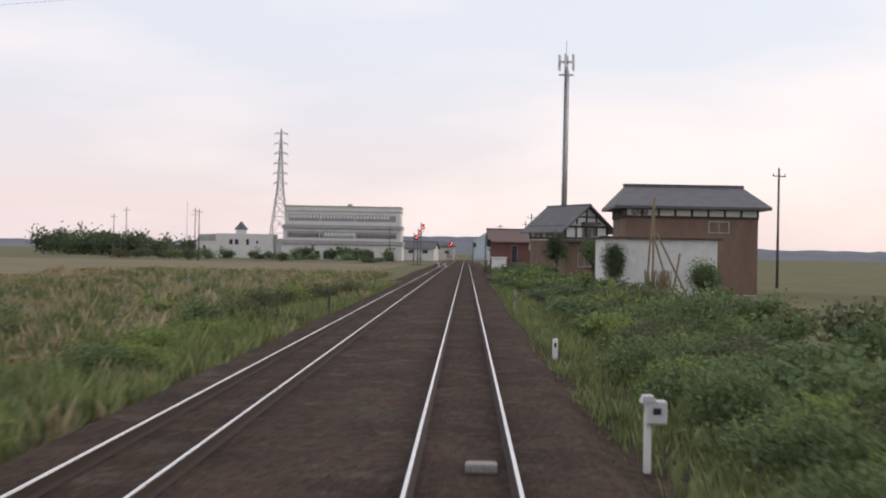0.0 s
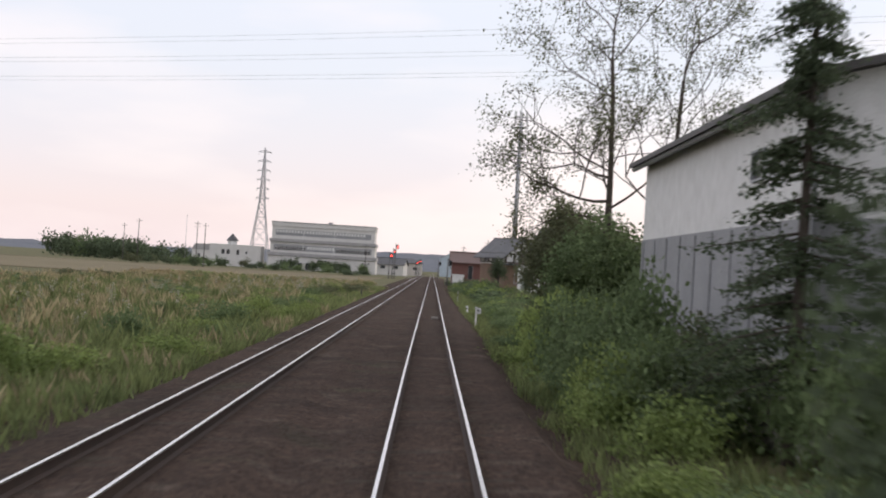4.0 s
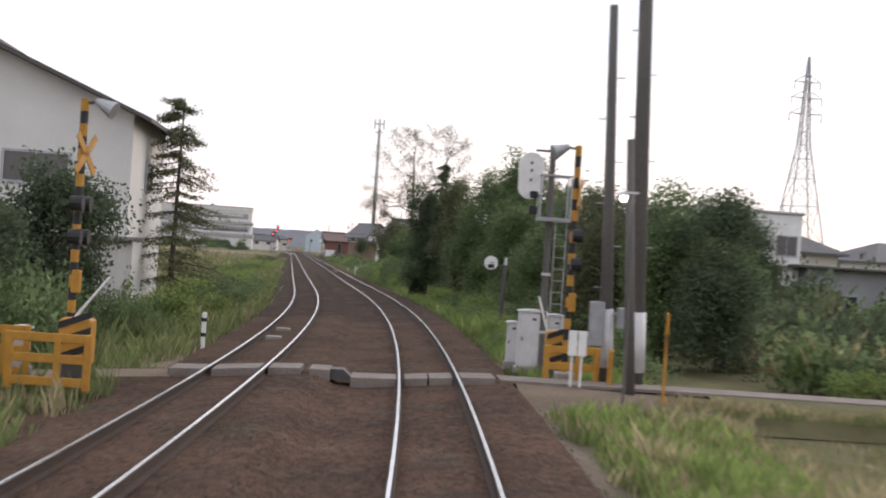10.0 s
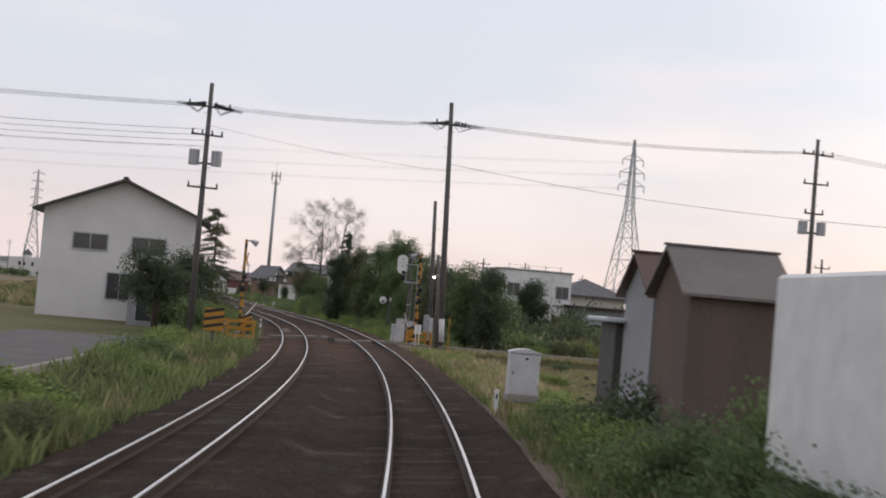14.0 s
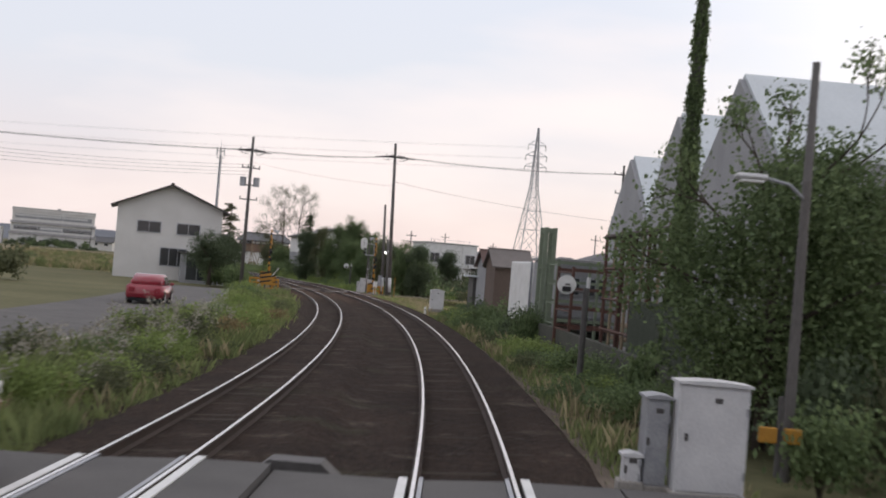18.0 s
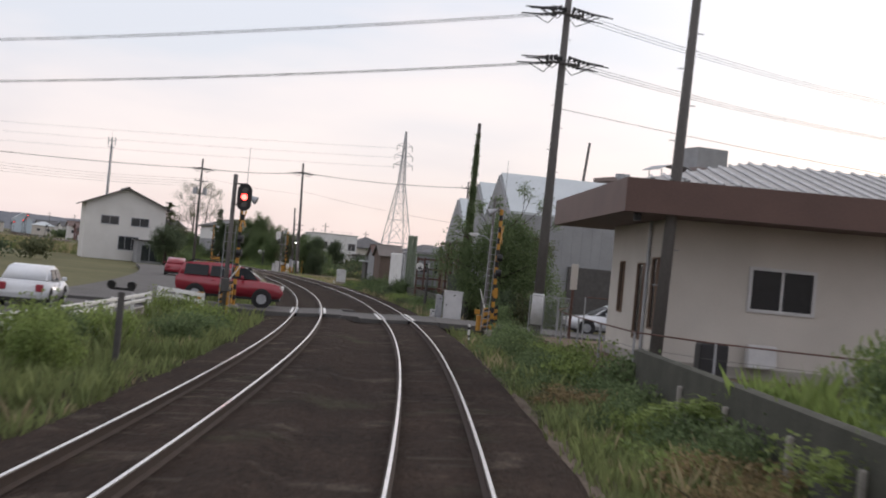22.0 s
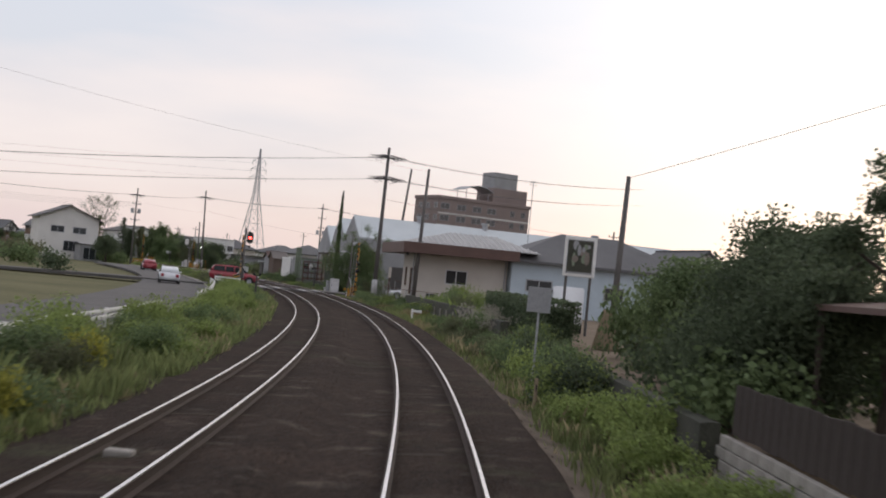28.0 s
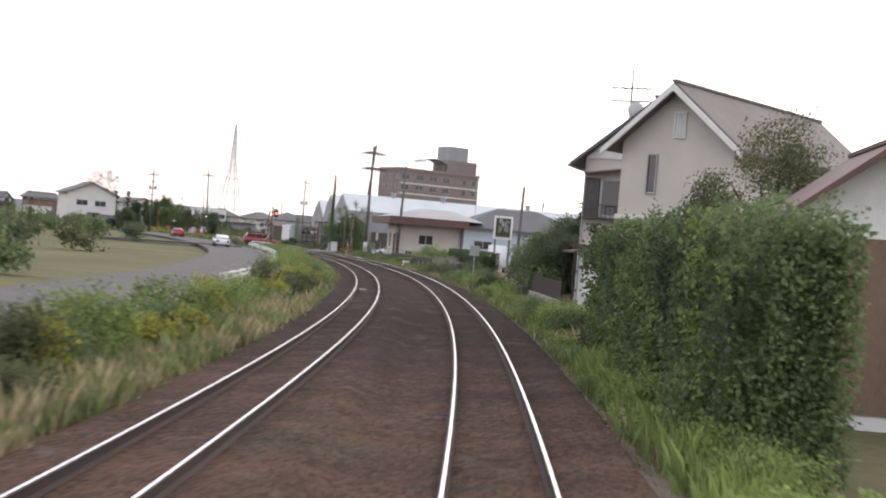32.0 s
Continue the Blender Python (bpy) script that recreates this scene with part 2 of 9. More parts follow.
STEEL = material("galvanised_steel", (0.42, 0.43, 0.45), (0.28, 0.29, 0.31), rough=0.5, metal=0.6, scale=4, fine=40, bump=0.1)
DARK_STEEL = material("dark_painted_steel", (0.09, 0.085, 0.082), (0.055, 0.052, 0.05), rough=0.6, scale=5, fine=40, bump=0.15)
BLACK = material("black_paint", (0.022, 0.022, 0.024), (0.012, 0.012, 0.013), rough=0.55, scale=5, fine=40, bump=0.1)
YELLOW = material("warning_yellow", (0.47, 0.235, 0.03), (0.33, 0.16, 0.022), rough=0.55, scale=5, fine=40, bump=0.1)
CABINET = material("cabinet_grey", (0.60, 0.60, 0.60), (0.45, 0.45, 0.46), rough=0.55, scale=2.5, fine=30, bump=0.08)
WHITE = material("white_paint", (0.76, 0.76, 0.75), (0.60, 0.60, 0.58), rough=0.6, scale=2, fine=25, bump=0.1)
CREAM = material("cream_render", (0.56, 0.525, 0.48), (0.47, 0.44, 0.40), rough=0.9, scale=0.7, fine=30, bump=0.2)
PALE_BLUE = material("pale_blue_boards", (0.48, 0.56, 0.62), (0.40, 0.47, 0.53), rough=0.8, scale=0.8, fine=20, bump=0.2)
LIGHT_WALL = material("off_white_wall", (0.66, 0.65, 0.63), (0.55, 0.54, 0.52), rough=0.9, scale=0.5, fine=18, bump=0.15)
GREY_WALL = material("grey_sheet_wall", (0.33, 0.335, 0.345), (0.235, 0.24, 0.25), rough=0.7, scale=0.6, fine=14, bump=0.15)
BROWN_WALL = material("brown_boards", (0.225, 0.152, 0.112), (0.150, 0.104, 0.078), rough=0.85, scale=1.0, fine=20, bump=0.3, stretch=(1, 1, 0.3))
SHED_BOARDS = material("grey_brown_boards", (0.155, 0.115, 0.095), (0.10, 0.076, 0.064), rough=0.9, scale=1.0, fine=20, bump=0.3, stretch=(1, 1, 0.3))
RED_WALL = material("dark_red_sheet", (0.16, 0.075, 0.062), (0.11, 0.052, 0.045), rough=0.8, scale=1.0, fine=20, bump=0.2)
TILE = material("grey_roof_tile", (0.115, 0.115, 0.12), (0.07, 0.07, 0.074), rough=0.6, scale=1.2, fine=16, bump=0.5)
FASCIA = material("brown_fascia", (0.125, 0.074, 0.062), (0.09, 0.054, 0.046), rough=0.6, scale=1.0, fine=20, bump=0.1)
ROOF_LIGHT = material("pale_sheet_roof", (0.56, 0.60, 0.62), (0.46, 0.50, 0.52), rough=0.5, scale=0.4, fine=12, bump=0.1)
ROOF_DARK = material("dull_grey_roof", (0.125, 0.125, 0.13), (0.09, 0.09, 0.094), rough=0.75, scale=0.5, fine=10, bump=0.15)
ROOF_SHEET = material("ribbed_sheet_roof", (0.40, 0.395, 0.39), (0.29, 0.285, 0.285), rough=0.6, scale=0.5, fine=12, bump=0.1)
ROOF_BROWN = material("brown_grey_roof_slates", (0.20, 0.178, 0.165), (0.14, 0.125, 0.117), rough=0.8, scale=0.8, fine=14, bump=0.3)
# Paler and greyer than the tile itself: far haze is in the colour.
BRICK_WALL = material("hazed_brown_tile_cladding", (0.25, 0.20, 0.188), (0.195, 0.156, 0.148), rough=0.8, scale=0.3, fine=6, bump=0.1)
GLASS = material("dark_window_glass", (0.035, 0.04, 0.045), (0.02, 0.024, 0.028), rough=0.12, scale=0.7, fine=4, bump=0.0, spec=0.8)
CAR_GLASS = material("tinted_car_glass", (0.018, 0.02, 0.023), (0.012, 0.013, 0.015), rough=0.22, scale=0.7, fine=4, bump=0.0, spec=0.3)
BARK = material("bark", (0.085, 0.068, 0.055), (0.045, 0.037, 0.031), rough=0.95, scale=5, fine=40, bump=0.8, stretch=(1, 1, 0.2))
DARK_BOARD = material("dark_stained_boards", (0.048, 0.036, 0.030), (0.028, 0.022, 0.019), rough=0.9, scale=3, fine=30, bump=0.4, stretch=(4, 4, 0.4))
RUST_FRAME = material("rusty_red_frame", (0.125, 0.062, 0.048), (0.078, 0.042, 0.034), rough=0.85, scale=4, fine=40, bump=0.2)
DULL_GREEN = material("dull_green_sheet", (0.085, 0.10, 0.075), (0.05, 0.06, 0.045), rough=0.85, scale=2, fine=25, bump=0.2, stretch=(1, 1, 0.3))
GREEN_FRAME = material("faded_green_frame", (0.21, 0.25, 0.18), (0.15, 0.18, 0.13), rough=0.8, scale=3, fine=30, bump=0.2)
CAR_RED = material("car_paint_red", (0.30, 0.020, 0.036), (0.25, 0.016, 0.030), rough=0.3, scale=1, fine=8, bump=0, coat=0.8)
CAR_WHITE = material("car_paint_white", (0.70, 0.72, 0.75), (0.64, 0.66, 0.69), rough=0.3, scale=1, fine=8, bump=0, coat=0.8)
RUBBER = material("tyre_rubber", (0.025, 0.025, 0.026), rough=0.9, bump=0.1)
WOOD = material("weathered_wood", (0.30, 0.235, 0.16), (0.19, 0.15, 0.10), rough=0.9, scale=4, fine=30, bump=0.4, stretch=(4, 4, 0.4))
# Distance haze over the woods is put into this pale blue-grey.
HILL = material("hazed_far_woods", (0.20, 0.21, 0.23), (0.15, 0.16, 0.18), rough=1.0, scale=0.012, fine=0.12, bump=0, spec=0)
LAMP_RED = glowing("red_signal_light", (1.0, 0.05, 0.04), 14)
LAMP_WHITE = glowing("white_lamp", (1.0, 0.97, 0.9), 9)
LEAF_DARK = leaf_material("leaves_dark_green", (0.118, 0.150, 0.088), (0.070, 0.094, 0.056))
LEAF_MID = leaf_material("leaves_mid_green", (0.178, 0.232, 0.108), (0.110, 0.156, 0.074))
LEAF_FRESH = leaf_material("leaves_fresh_green", (0.255, 0.315, 0.105), (0.160, 0.218, 0.075))
LEAF_OLIVE = leaf_material("leaves_olive", (0.15, 0.16, 0.088), (0.098, 0.11, 0.062))
LEAF_DRY = leaf_material("leaves_dry", (0.3, 0.23, 0.12), (0.19, 0.15, 0.085))
LEAF_GOLD = leaf_material("yellow_flower_heads", (0.38, 0.36, 0.075), (0.22, 0.25, 0.065))
GRASS = leaf_material("grass_blades", (0.225, 0.255, 0.105), (0.135, 0.170, 0.072))
MOSSY = material("mossy_dark_concrete", (0.075, 0.075, 0.06), (0.04, 0.042, 0.032), rough=0.95, scale=1.5, fine=20, bump=0.5)
GRASS_DRY = leaf_material("dry_grass_blades", (0.42, 0.365, 0.22), (0.29, 0.245, 0.145))
PLUME = leaf_material("grass_plumes", (0.42, 0.395, 0.335), (0.29, 0.27, 0.225))
GRASS_FRESH = leaf_material("fresh_grass_blades", (0.285, 0.365, 0.115), (0.19, 0.26, 0.085))


# ---- mesh helpers ----
def box(bm, cx, cy, cz, sx, sy, sz, bevel=0.0, turn=0.0, m=None):
    """A box by its centre and sizes."""
    mat = (m or Matrix()) @ Matrix.Translation((cx, cy, cz)) @ Matrix.Rotation(radians(turn), 4, "Z") @ Matrix.Diagonal((sx, sy, sz, 1))
    made = bmesh.ops.create_cube(bm, size=1, matrix=mat)
    if bevel:
        edges = list({e for v in made["verts"] for e in v.link_edges})
        bmesh.ops.bevel(bm, geom=edges, offset=bevel, segments=1, affect="EDGES")


def rod(bm, a, b, r0, r1=None, n=8, caps=True):
    """A round bar from a to b."""
    a, b = Vector(a), Vector(b)
    way = b - a
    turn = way.to_track_quat("Z", "Y").to_matrix().to_4x4()
    bmesh.ops.create_cone(bm, cap_ends=caps, segments=n, radius1=r0, radius2=r0 if r1 is None else r1, depth=way.length,
                          matrix=Matrix.Translation((a + b) / 2) @ turn)


def tube(bm, points, r, n=4):
    """A thin tube along points."""
    rings = []
    points = [Vector(p) for p in points]
    for i, p in enumerate(points):
        way = (points[min(i + 1, len(points) - 1)] - points[max(i - 1, 0)]).normalized()
        side = way.cross(Vector((0, 0, 1)))
        side = Vector((1, 0, 0)) if side.length < 1e-4 else side.normalized()
        up = side.cross(way)
        rings.append([bm.verts.new(p + (side * math.cos(a) + up * math.sin(a)) * r) for a in (2 * math.pi * k / n for k in range(n))])
    for a, b in zip(rings, rings[1:]):
        for k in range(n):
            bm.faces.new((a[k], a[(k + 1) % n], b[(k + 1) % n], b[k]))


def prism(bm, outline, y0, y1, axis="y"):
    """An outline in x and z, drawn out from y0 to y1 (or, with axis x, an outline in y and z drawn out along x)."""
    put = (lambda p, d: (p[0], d, p[1])) if axis == "y" else (lambda p, d: (d, p[0], p[1]))
    a = [bm.verts.new(put(p, y0)) for p in outline]
    b = [bm.verts.new(put(p, y1)) for p in outline]
    k = len(outline)
    bm.faces.new(a)
    bm.faces.new(b[::-1])
    for i in range(k):
        bm.faces.new((a[i], b[i], b[(i + 1) % k], a[(i + 1) % k]))


def finish(bm, name, mat, smooth=False):
    bmesh.ops.recalc_face_normals(bm, faces=bm.faces)
    me = bpy.data.meshes.new(name)
    bm.to_mesh(me)
    bm.free()
    me.materials.append(mat)
    if smooth:
        for p in me.polygons:
            p.use_smooth = True
    return me


def part(name, bm, mat, parent, label="", smooth=False):
    """Links a bmesh, or a ready mesh, as one mesh object under a thing or a part."""
    me = bm if isinstance(bm, bpy.types.Mesh) else finish(bm, name, mat, smooth)
    ob = new(name, me)
    ob.parent = parent
    return tagged(ob, label)


def thing(name, m, label, category, group="", kind=""):
    ob = new(name)
    ob.empty_display_size = 0.2
    ob.matrix_world = m
    return tagged(ob, label, category, group, kind)


def single(name, bm, mat, m, label, category="", group="", kind="", smooth=False):
    """A thing that is one mesh."""
    ob = new(name, finish(bm, name, mat, smooth) if not isinstance(bm, bpy.types.Mesh) else bm)
    ob.matrix_world = m
    return tagged(ob, label, category, group, kind)


def mesh_of(name, verts, faces, mat, smooth=False):
    """A mesh from arrays of vertices (n, 3) and faces (m, 3 or 4)."""
    verts, faces = np.asarray(verts, np.float32), np.asarray(faces, np.int32)
    me = bpy.data.meshes.new(name)
    me.vertices.add(len(verts))
    me.vertices.foreach_set("co", verts.ravel())
    k = faces.shape[1]
    me.loops.add(faces.size)
    me.loops.foreach_set("vertex_index", faces.ravel())
    me.polygons.add(len(faces))
    me.polygons.foreach_set("loop_start", np.arange(0, faces.size, k, dtype=np.int32))
    me.update(calc_edges=True)
    if not smooth:
        me.shade_flat()
    me.materials.append(mat)
    return me


def sweep(name, sections, closed, mat):
    """A sheet or bar: rings of points in the world, all of one length, joined in order."""
    k = len(sections[0])
    verts = np.array([tuple(p) for ring in sections for p in ring])
    faces = []
    for i in range(len(sections) - 1):
        for j in range(k if closed else k - 1):
            a, b = i * k + j, i * k + (j + 1) % k
            faces.append((a, b, b + k, a + k))
    return mesh_of(name, verts, faces, mat)


# ---- ground, bed and rails ----
def ground_sheet():
    """One sheet to the horizon, finer near the line."""
    axis = [-4000, -2500, -1500, -900, -600, -450] + list(range(-360, 361, 15)) + [450, 600, 900, 1500, 2500, 4000]
    verts, faces = [], []
    for y in axis:
        for x in axis:
            bump_z = 0.10 * noise.noise(Vector((x * 0.03, y * 0.03, 0)))
            verts.append((x, y - 100, -0.70 + bump_z))
    k = len(axis)
    for j in range(k - 1):
        for i in range(k - 1):
            faces.append((j * k + i, j * k + i + 1, (j + 1) * k + i + 1, (j + 1) * k + i))
    ob = new("ground", mesh_of("ground", verts, faces, SOIL, True))
    return tagged(ob, "flat field of green and yellowed grass", "ground", kind="structure")


ground_sheet()


def bed_height(s, lat):
    """Height of the stone bed between and under the tracks."""
    c = math.sin(cant(s))
    if lat > -1.85:
        return -0.165 + max(-1.4, min(1.4, lat)) * c
    return -0.165 - DROP + max(-1.4, min(1.4, lat + SPACING)) * c


def bed_rings(lats_z, s0, s1, step):
    rings = []
    for s in np.arange(s0, s1 + 0.1, step):
        ring = []
        for lat, z in lats_z:
            wob = 0.12 * noise.noise(Vector((s * 0.35, lat * 3.0, 5)))
            rough_z = 0.018 * noise.noise(Vector((s * 1.7, lat * 3.0, 9)))
            level = bed_height(s, lat) if z is None else z
            ring.append(at(s, lat + (wob if z is not None else 0), level + rough_z))
        rings.append(ring)
    return rings


bed_profile = [(-8.6, -0.80), (-6.6, -0.58), (-5.6, -0.45), (-5.25, None), (-5.0, None), (-4.4, None), (-3.7, None), (-2.6, None), (-2.2, None), (-1.76, None),
               (-1.3, None), (-0.6, None), (0, None), (0.6, None), (1.3, None), (1.65, None), (1.95, -0.36), (2.3, -0.47), (3.3, -0.55), (5.0, -0.80)]
for s0, s1, bed_mat, bed_label in ((-420, -60, BROWN_BALLAST, "brown crushed-stone railway bed far off"), (-60, 76, BROWN_BALLAST, "brown crushed-stone railway bed"),
                                   (76, 99, RED_BALLAST, "newer red-brown crushed-stone railway bed"), (99, 112, RED_BALLAST, "newer red-brown crushed-stone railway bed"),
                                   *((112 + 3 * k, 115 + 3 * k, MIXED_BALLAST[k], "crushed-stone railway bed where newer stone thins out") for k in range(6)),
                                   (362, 420, RED_BALLAST, "newer red-brown crushed-stone railway bed"),
                                   *((344 + 3 * k, 347 + 3 * k, MIXED_BALLAST[5 - k], "crushed-stone railway bed where newer stone thins out") for k in range(6)),
                                   (130, 344, BALLAST, "dark brown crushed-stone railway bed")):
    track_bed = new("track_bed", sweep("track_bed", bed_rings(bed_profile, s0, s1, 1.0), False, bed_mat))
    for p in track_bed.data.polygons:
        p.use_smooth = True
    tagged(track_bed, bed_label, "track bed", kind="structure")

# the worn earth edge between the stones and the grass
for s0, s1 in ((100.5, 200.5), (207.5, 400)):
    worn_edge = new("worn_edge", sweep("worn_edge", bed_rings([(1.84, -0.34), (2.0, -0.335), (2.3, -0.425), (2.6, -0.455), (2.75, -0.60)], s0, s1, 1.0), False, EARTH_EDGE))
    for p in worn_edge.data.polygons:
        p.use_smooth = True
    tagged(worn_edge, "worn earth edge between the ballast and the grass", "ground", kind="structure")

# loose stones over the bed where the line is seen from nearby
rng = np.random.default_rng(7)


def stones(n, s0, s1):
    base = np.array([(1, 0, -0.4), (-0.5, 0.87, -0.4), (-0.5, -0.87, -0.4), (0.1, 0.1, 0.42)])
    tri = np.array([(0, 1, 3), (1, 2, 3), (2, 0, 3)])
    verts, faces = np.zeros((n * 4, 3)), np.zeros((n * 3, 3), int)
    for i in range(n):
        s, lat = rng.uniform(s0, s1), rng.uniform(-5.2, 2.0)
        p = at(s, lat, bed_height(s, lat) if lat < 1.65 else -0.30)
        a, r = rng.uniform(0, 6.28), rng.uniform(0.014, 0.034)
        c, d = math.cos(a), math.sin(a)
        q = base * r * rng.uniform(0.7, 1.3, (4, 1))
        verts[i * 4:i * 4 + 4] = np.stack([q[:, 0] * c - q[:, 1] * d + p.x, q[:, 0] * d + q[:, 1] * c + p.y, q[:, 2] + p.z], 1)
        faces[i * 3:i * 3 + 3] = tri + i * 4
    return mesh_of("ballast_stones", verts, faces, STONE)


tagged(new("ballast_stones", stones(34000, -40, 372)), "loose brown ballast stones over the railway bed", "ballast", kind="stuff")


def rail_line(centre, side, s0, s1):
    """One rail: a rusty web and foot, and a polished head, following the line and its cant."""
    lat = centre + side * (GAUGE / 2 + 0.03)
    web, head = [], []
    for s in np.concatenate([np.arange(s0, -40, 20), np.arange(max(s0, -40), s1, 2.0)]):
        z = (lat - centre) * math.sin(cant(s)) - (DROP if centre < 0 else 0)
        web.append([at(s, lat + u, z + v) for u, v in ((-0.06, -0.17), (0.06, -0.17), (0.06, -0.155), (0.010, -0.13), (0.010, -0.04), (0.033, -0.03), (0.033, -0.012),
                                                       (-0.033, -0.012), (-0.033, -0.03), (-0.010, -0.04), (-0.010, -0.13), (-0.06, -0.155))])
        head.append([at(s, lat + u, z + v) for u, v in ((-0.026, -0.010), (-0.022, 0.002), (0.022, 0.002), (0.026, -0.010))])
    ob = new("rail", sweep("rail", web, True, RUST))
    tagged(ob, "steel running rail with a rusty web and bright worn head", "rail", "running rails")
    hd = new("rail_head", sweep("rail_head", head, True, RAIL_HEAD))
    hd.parent = ob
    return ob


for centre in (0.0, -SPACING):
    for side in (-1, 1):
        rail_line(centre, side, -700, 402)

# a siding that leaves the line far off, towards the station
for side in (-1, 1):
    rings = [[at(s, -SPACING - 0.0002 * (s + 190) ** 2 * (1 if s < -190 else 0) + side * 0.56 + u, v - DROP) for u, v in ((-0.034, -0.15), (-0.034, 0), (0.034, 0), (0.034, -0.15))] for s in range(-330, -188, 10)]
    tagged(new("rail", sweep("rail", rings, True, RAIL_HEAD)), "steel rail of a siding that branches off far away", "rail", "running rails")


# ---- the road over the line, and the footpath over it ----
def deck_pieces(name, s0, s1, mat, top, lats, label, group):
    """Slabs between and beside the rails, from s0 to s1."""
    root = thing(name, Matrix(), label, "level crossing", group, "structure")
    for a, b in lats:
        rings = []
        for s in np.linspace(s0, s1, 5):
            near = 0.0 if (a + b) / 2 > -1.85 else -SPACING
            zz = [top - (DROP if near < 0 else 0) + max(-0.9, min(0.9, q - near)) * math.sin(cant(s)) for q in (a, b)]
            rings.append([at(s, a, zz[0] - 0.22), at(s, a, zz[0]), at(s, b, zz[1]), at(s, b, zz[1] - 0.22)])
        me = sweep("slab", rings, True, mat)
        bm = bmesh.new()
        bm.from_mesh(me)
        bmesh.ops.holes_fill(bm, edges=[e for e in bm.edges if e.is_boundary])
        part("slab", bm, mat, root)
    return root


G = GAUGE / 2
road_slabs = [(-5.6, -SPACING - G - 0.10), (-SPACING - G + 0.08, -SPACING + G - 0.08), (-SPACING + G + 0.10, -2.2), (-2.16, -G - 0.10), (-G + 0.08, G - 0.08), (G + 0.10, 1.75), (1.78, 4.6)]
deck_pieces("level_crossing_deck", 201.0, 206.6, ASPHALT, -0.012, road_slabs, "asphalt deck of a road level crossing over two tracks", "crossing decks")
path_slabs = [(-SPACING - G - 0.75, -SPACING - G - 0.09), (-SPACING - G + 0.08, -SPACING + G - 0.08), (-SPACING + G + 0.09, -SPACING + G + 0.7), (-2.3, -1.9), (-1.5, -G - 0.09), (-G + 0.08, -0.02), (0.02, G - 0.08), (G + 0.09, G + 0.75)]
deck_pieces("footpath_crossing_deck", 98.1, 99.2, WORN_SLAB, -0.015, path_slabs, "worn concrete slabs of a narrow footpath crossing", "crossing decks")


def strip(name, s0, s1, lat0, lat1, z0, z1, mat, label, category="", kind="structure", step=2.0, thick=0.25):
    rings = [[at(s, lat0, z0 - thick), at(s, lat0, z0), at(s, (lat0 + lat1) / 2, (z0 + z1) / 2 + 0.02), at(s, lat1, z1), at(s, lat1, z1 - thick)] for s in np.arange(s0, s1 + 0.01, step)]
    bm = bmesh.new()
    bm.from_mesh(sweep(name, rings, True, mat))
    bmesh.ops.holes_fill(bm, edges=[e for e in bm.edges if e.is_boundary])
    return single(name, bm, mat, Matrix(), label, category, kind=kind)


# guard rails beside the running rails on the road crossing
for centre in (0.0, -SPACING):
    for side in (-1, 1):
        for off, w in ((-0.075, 0.05), (0.13, 0.10)):
            lat = centre + side * (G + 0.03) + side * off
            rings = [[at(s, lat + u, 0.004 - (DROP if centre < 0 else 0) + (lat - centre) * math.sin(cant(s)) + v) for u, v in ((-w / 2, -0.06), (-w / 2, 0), (w / 2, 0), (w / 2, -0.06))] for s in np.linspace(200.9, 206.7, 4)]
            # Outer strips take white paint for the shine of bare steel.
            ob = new("guard_strip", sweep("guard_strip", rings, True, WHITE if off > 0 else STEEL))
            tagged(ob, "light guard strip along a rail in the crossing deck", "guard strip", "guard strips")

strip("road_approach", 201.2, 206.4, -5.63, -30, -0.12, -0.42, ASPHALT, "asphalt road that leads up to the crossing", "road", step=0.65)
strip("road_approach", 201.0, 206.6, 4.62, 40, -0.03, -0.20, ASPHALT, "asphalt road that leads away from the crossing", "road", step=0.7)
strip("footpath", 97.3, 98.4, 1.45, 30, -0.03, -0.12, WORN_SLAB, "narrow worn footpath at the small crossing", "path", step=0.55, thick=0.06)


def path_bank(lat0, lat1, label, s_in, s_out, mat):
    """The low earth bank that carries the footpath."""
    rings = []
    for lat in np.linspace(lat0, lat1, 24):
        lump = 0.10 * noise.noise(Vector((lat * 0.9, 3, 1)))
        drop = 0.09 * (lat - lat0) / (lat1 - lat0)
        mid = (98.5 + s_out) / 2
        rings.append([at(s_in, lat, -0.75), at(97.2, lat, -0.07 - drop), at(98.5, lat, -0.07 - drop), at(mid + 2 * lump, lat, -0.30 + 0.5 * lump), at(s_out + 4 * lump, lat, -0.66)])
    bank = new("path_bank", sweep("path_bank", rings, False, mat))
    for p in bank.data.polygons:
        p.use_smooth = True
    tagged(bank, label, "bank", kind="structure")


path_bank(1.75, 5.6, "low bank of bare earth under the footpath", 95.0, 102.2, DIRT)
path_bank(5.6, 30, "low grassy bank under the footpath", 95.0, 99.7, SOIL)
strip("footpath", 97.8, 99.5, -4.9, -9, -0.26, -0.58, DIRT, "trodden footpath at the small crossing", "path", step=0.85)
strip("side_road", 110, 420, -10.0, -15.5, -0.34, -0.34, ASPHALT, "grey asphalt road beside the railway", "road", step=5)
strip("side_road_kerb", 110, 420, -9.82, -9.98, -0.22, -0.22, CONCRETE, "pale concrete kerb of the side road", "kerb", step=5)
strip("dirt_shoulder", 99.6, 112, 1.9, 3.4, -0.42, -0.50, DIRT, "bare pale earth beside the small crossing", "ground", step=1.5)
strip("dirt_shoulder", 92, 97.6, -5.1, -7.2, -0.38, -0.50, DIRT, "bare pale earth beside the small crossing", "ground", step=1.5)
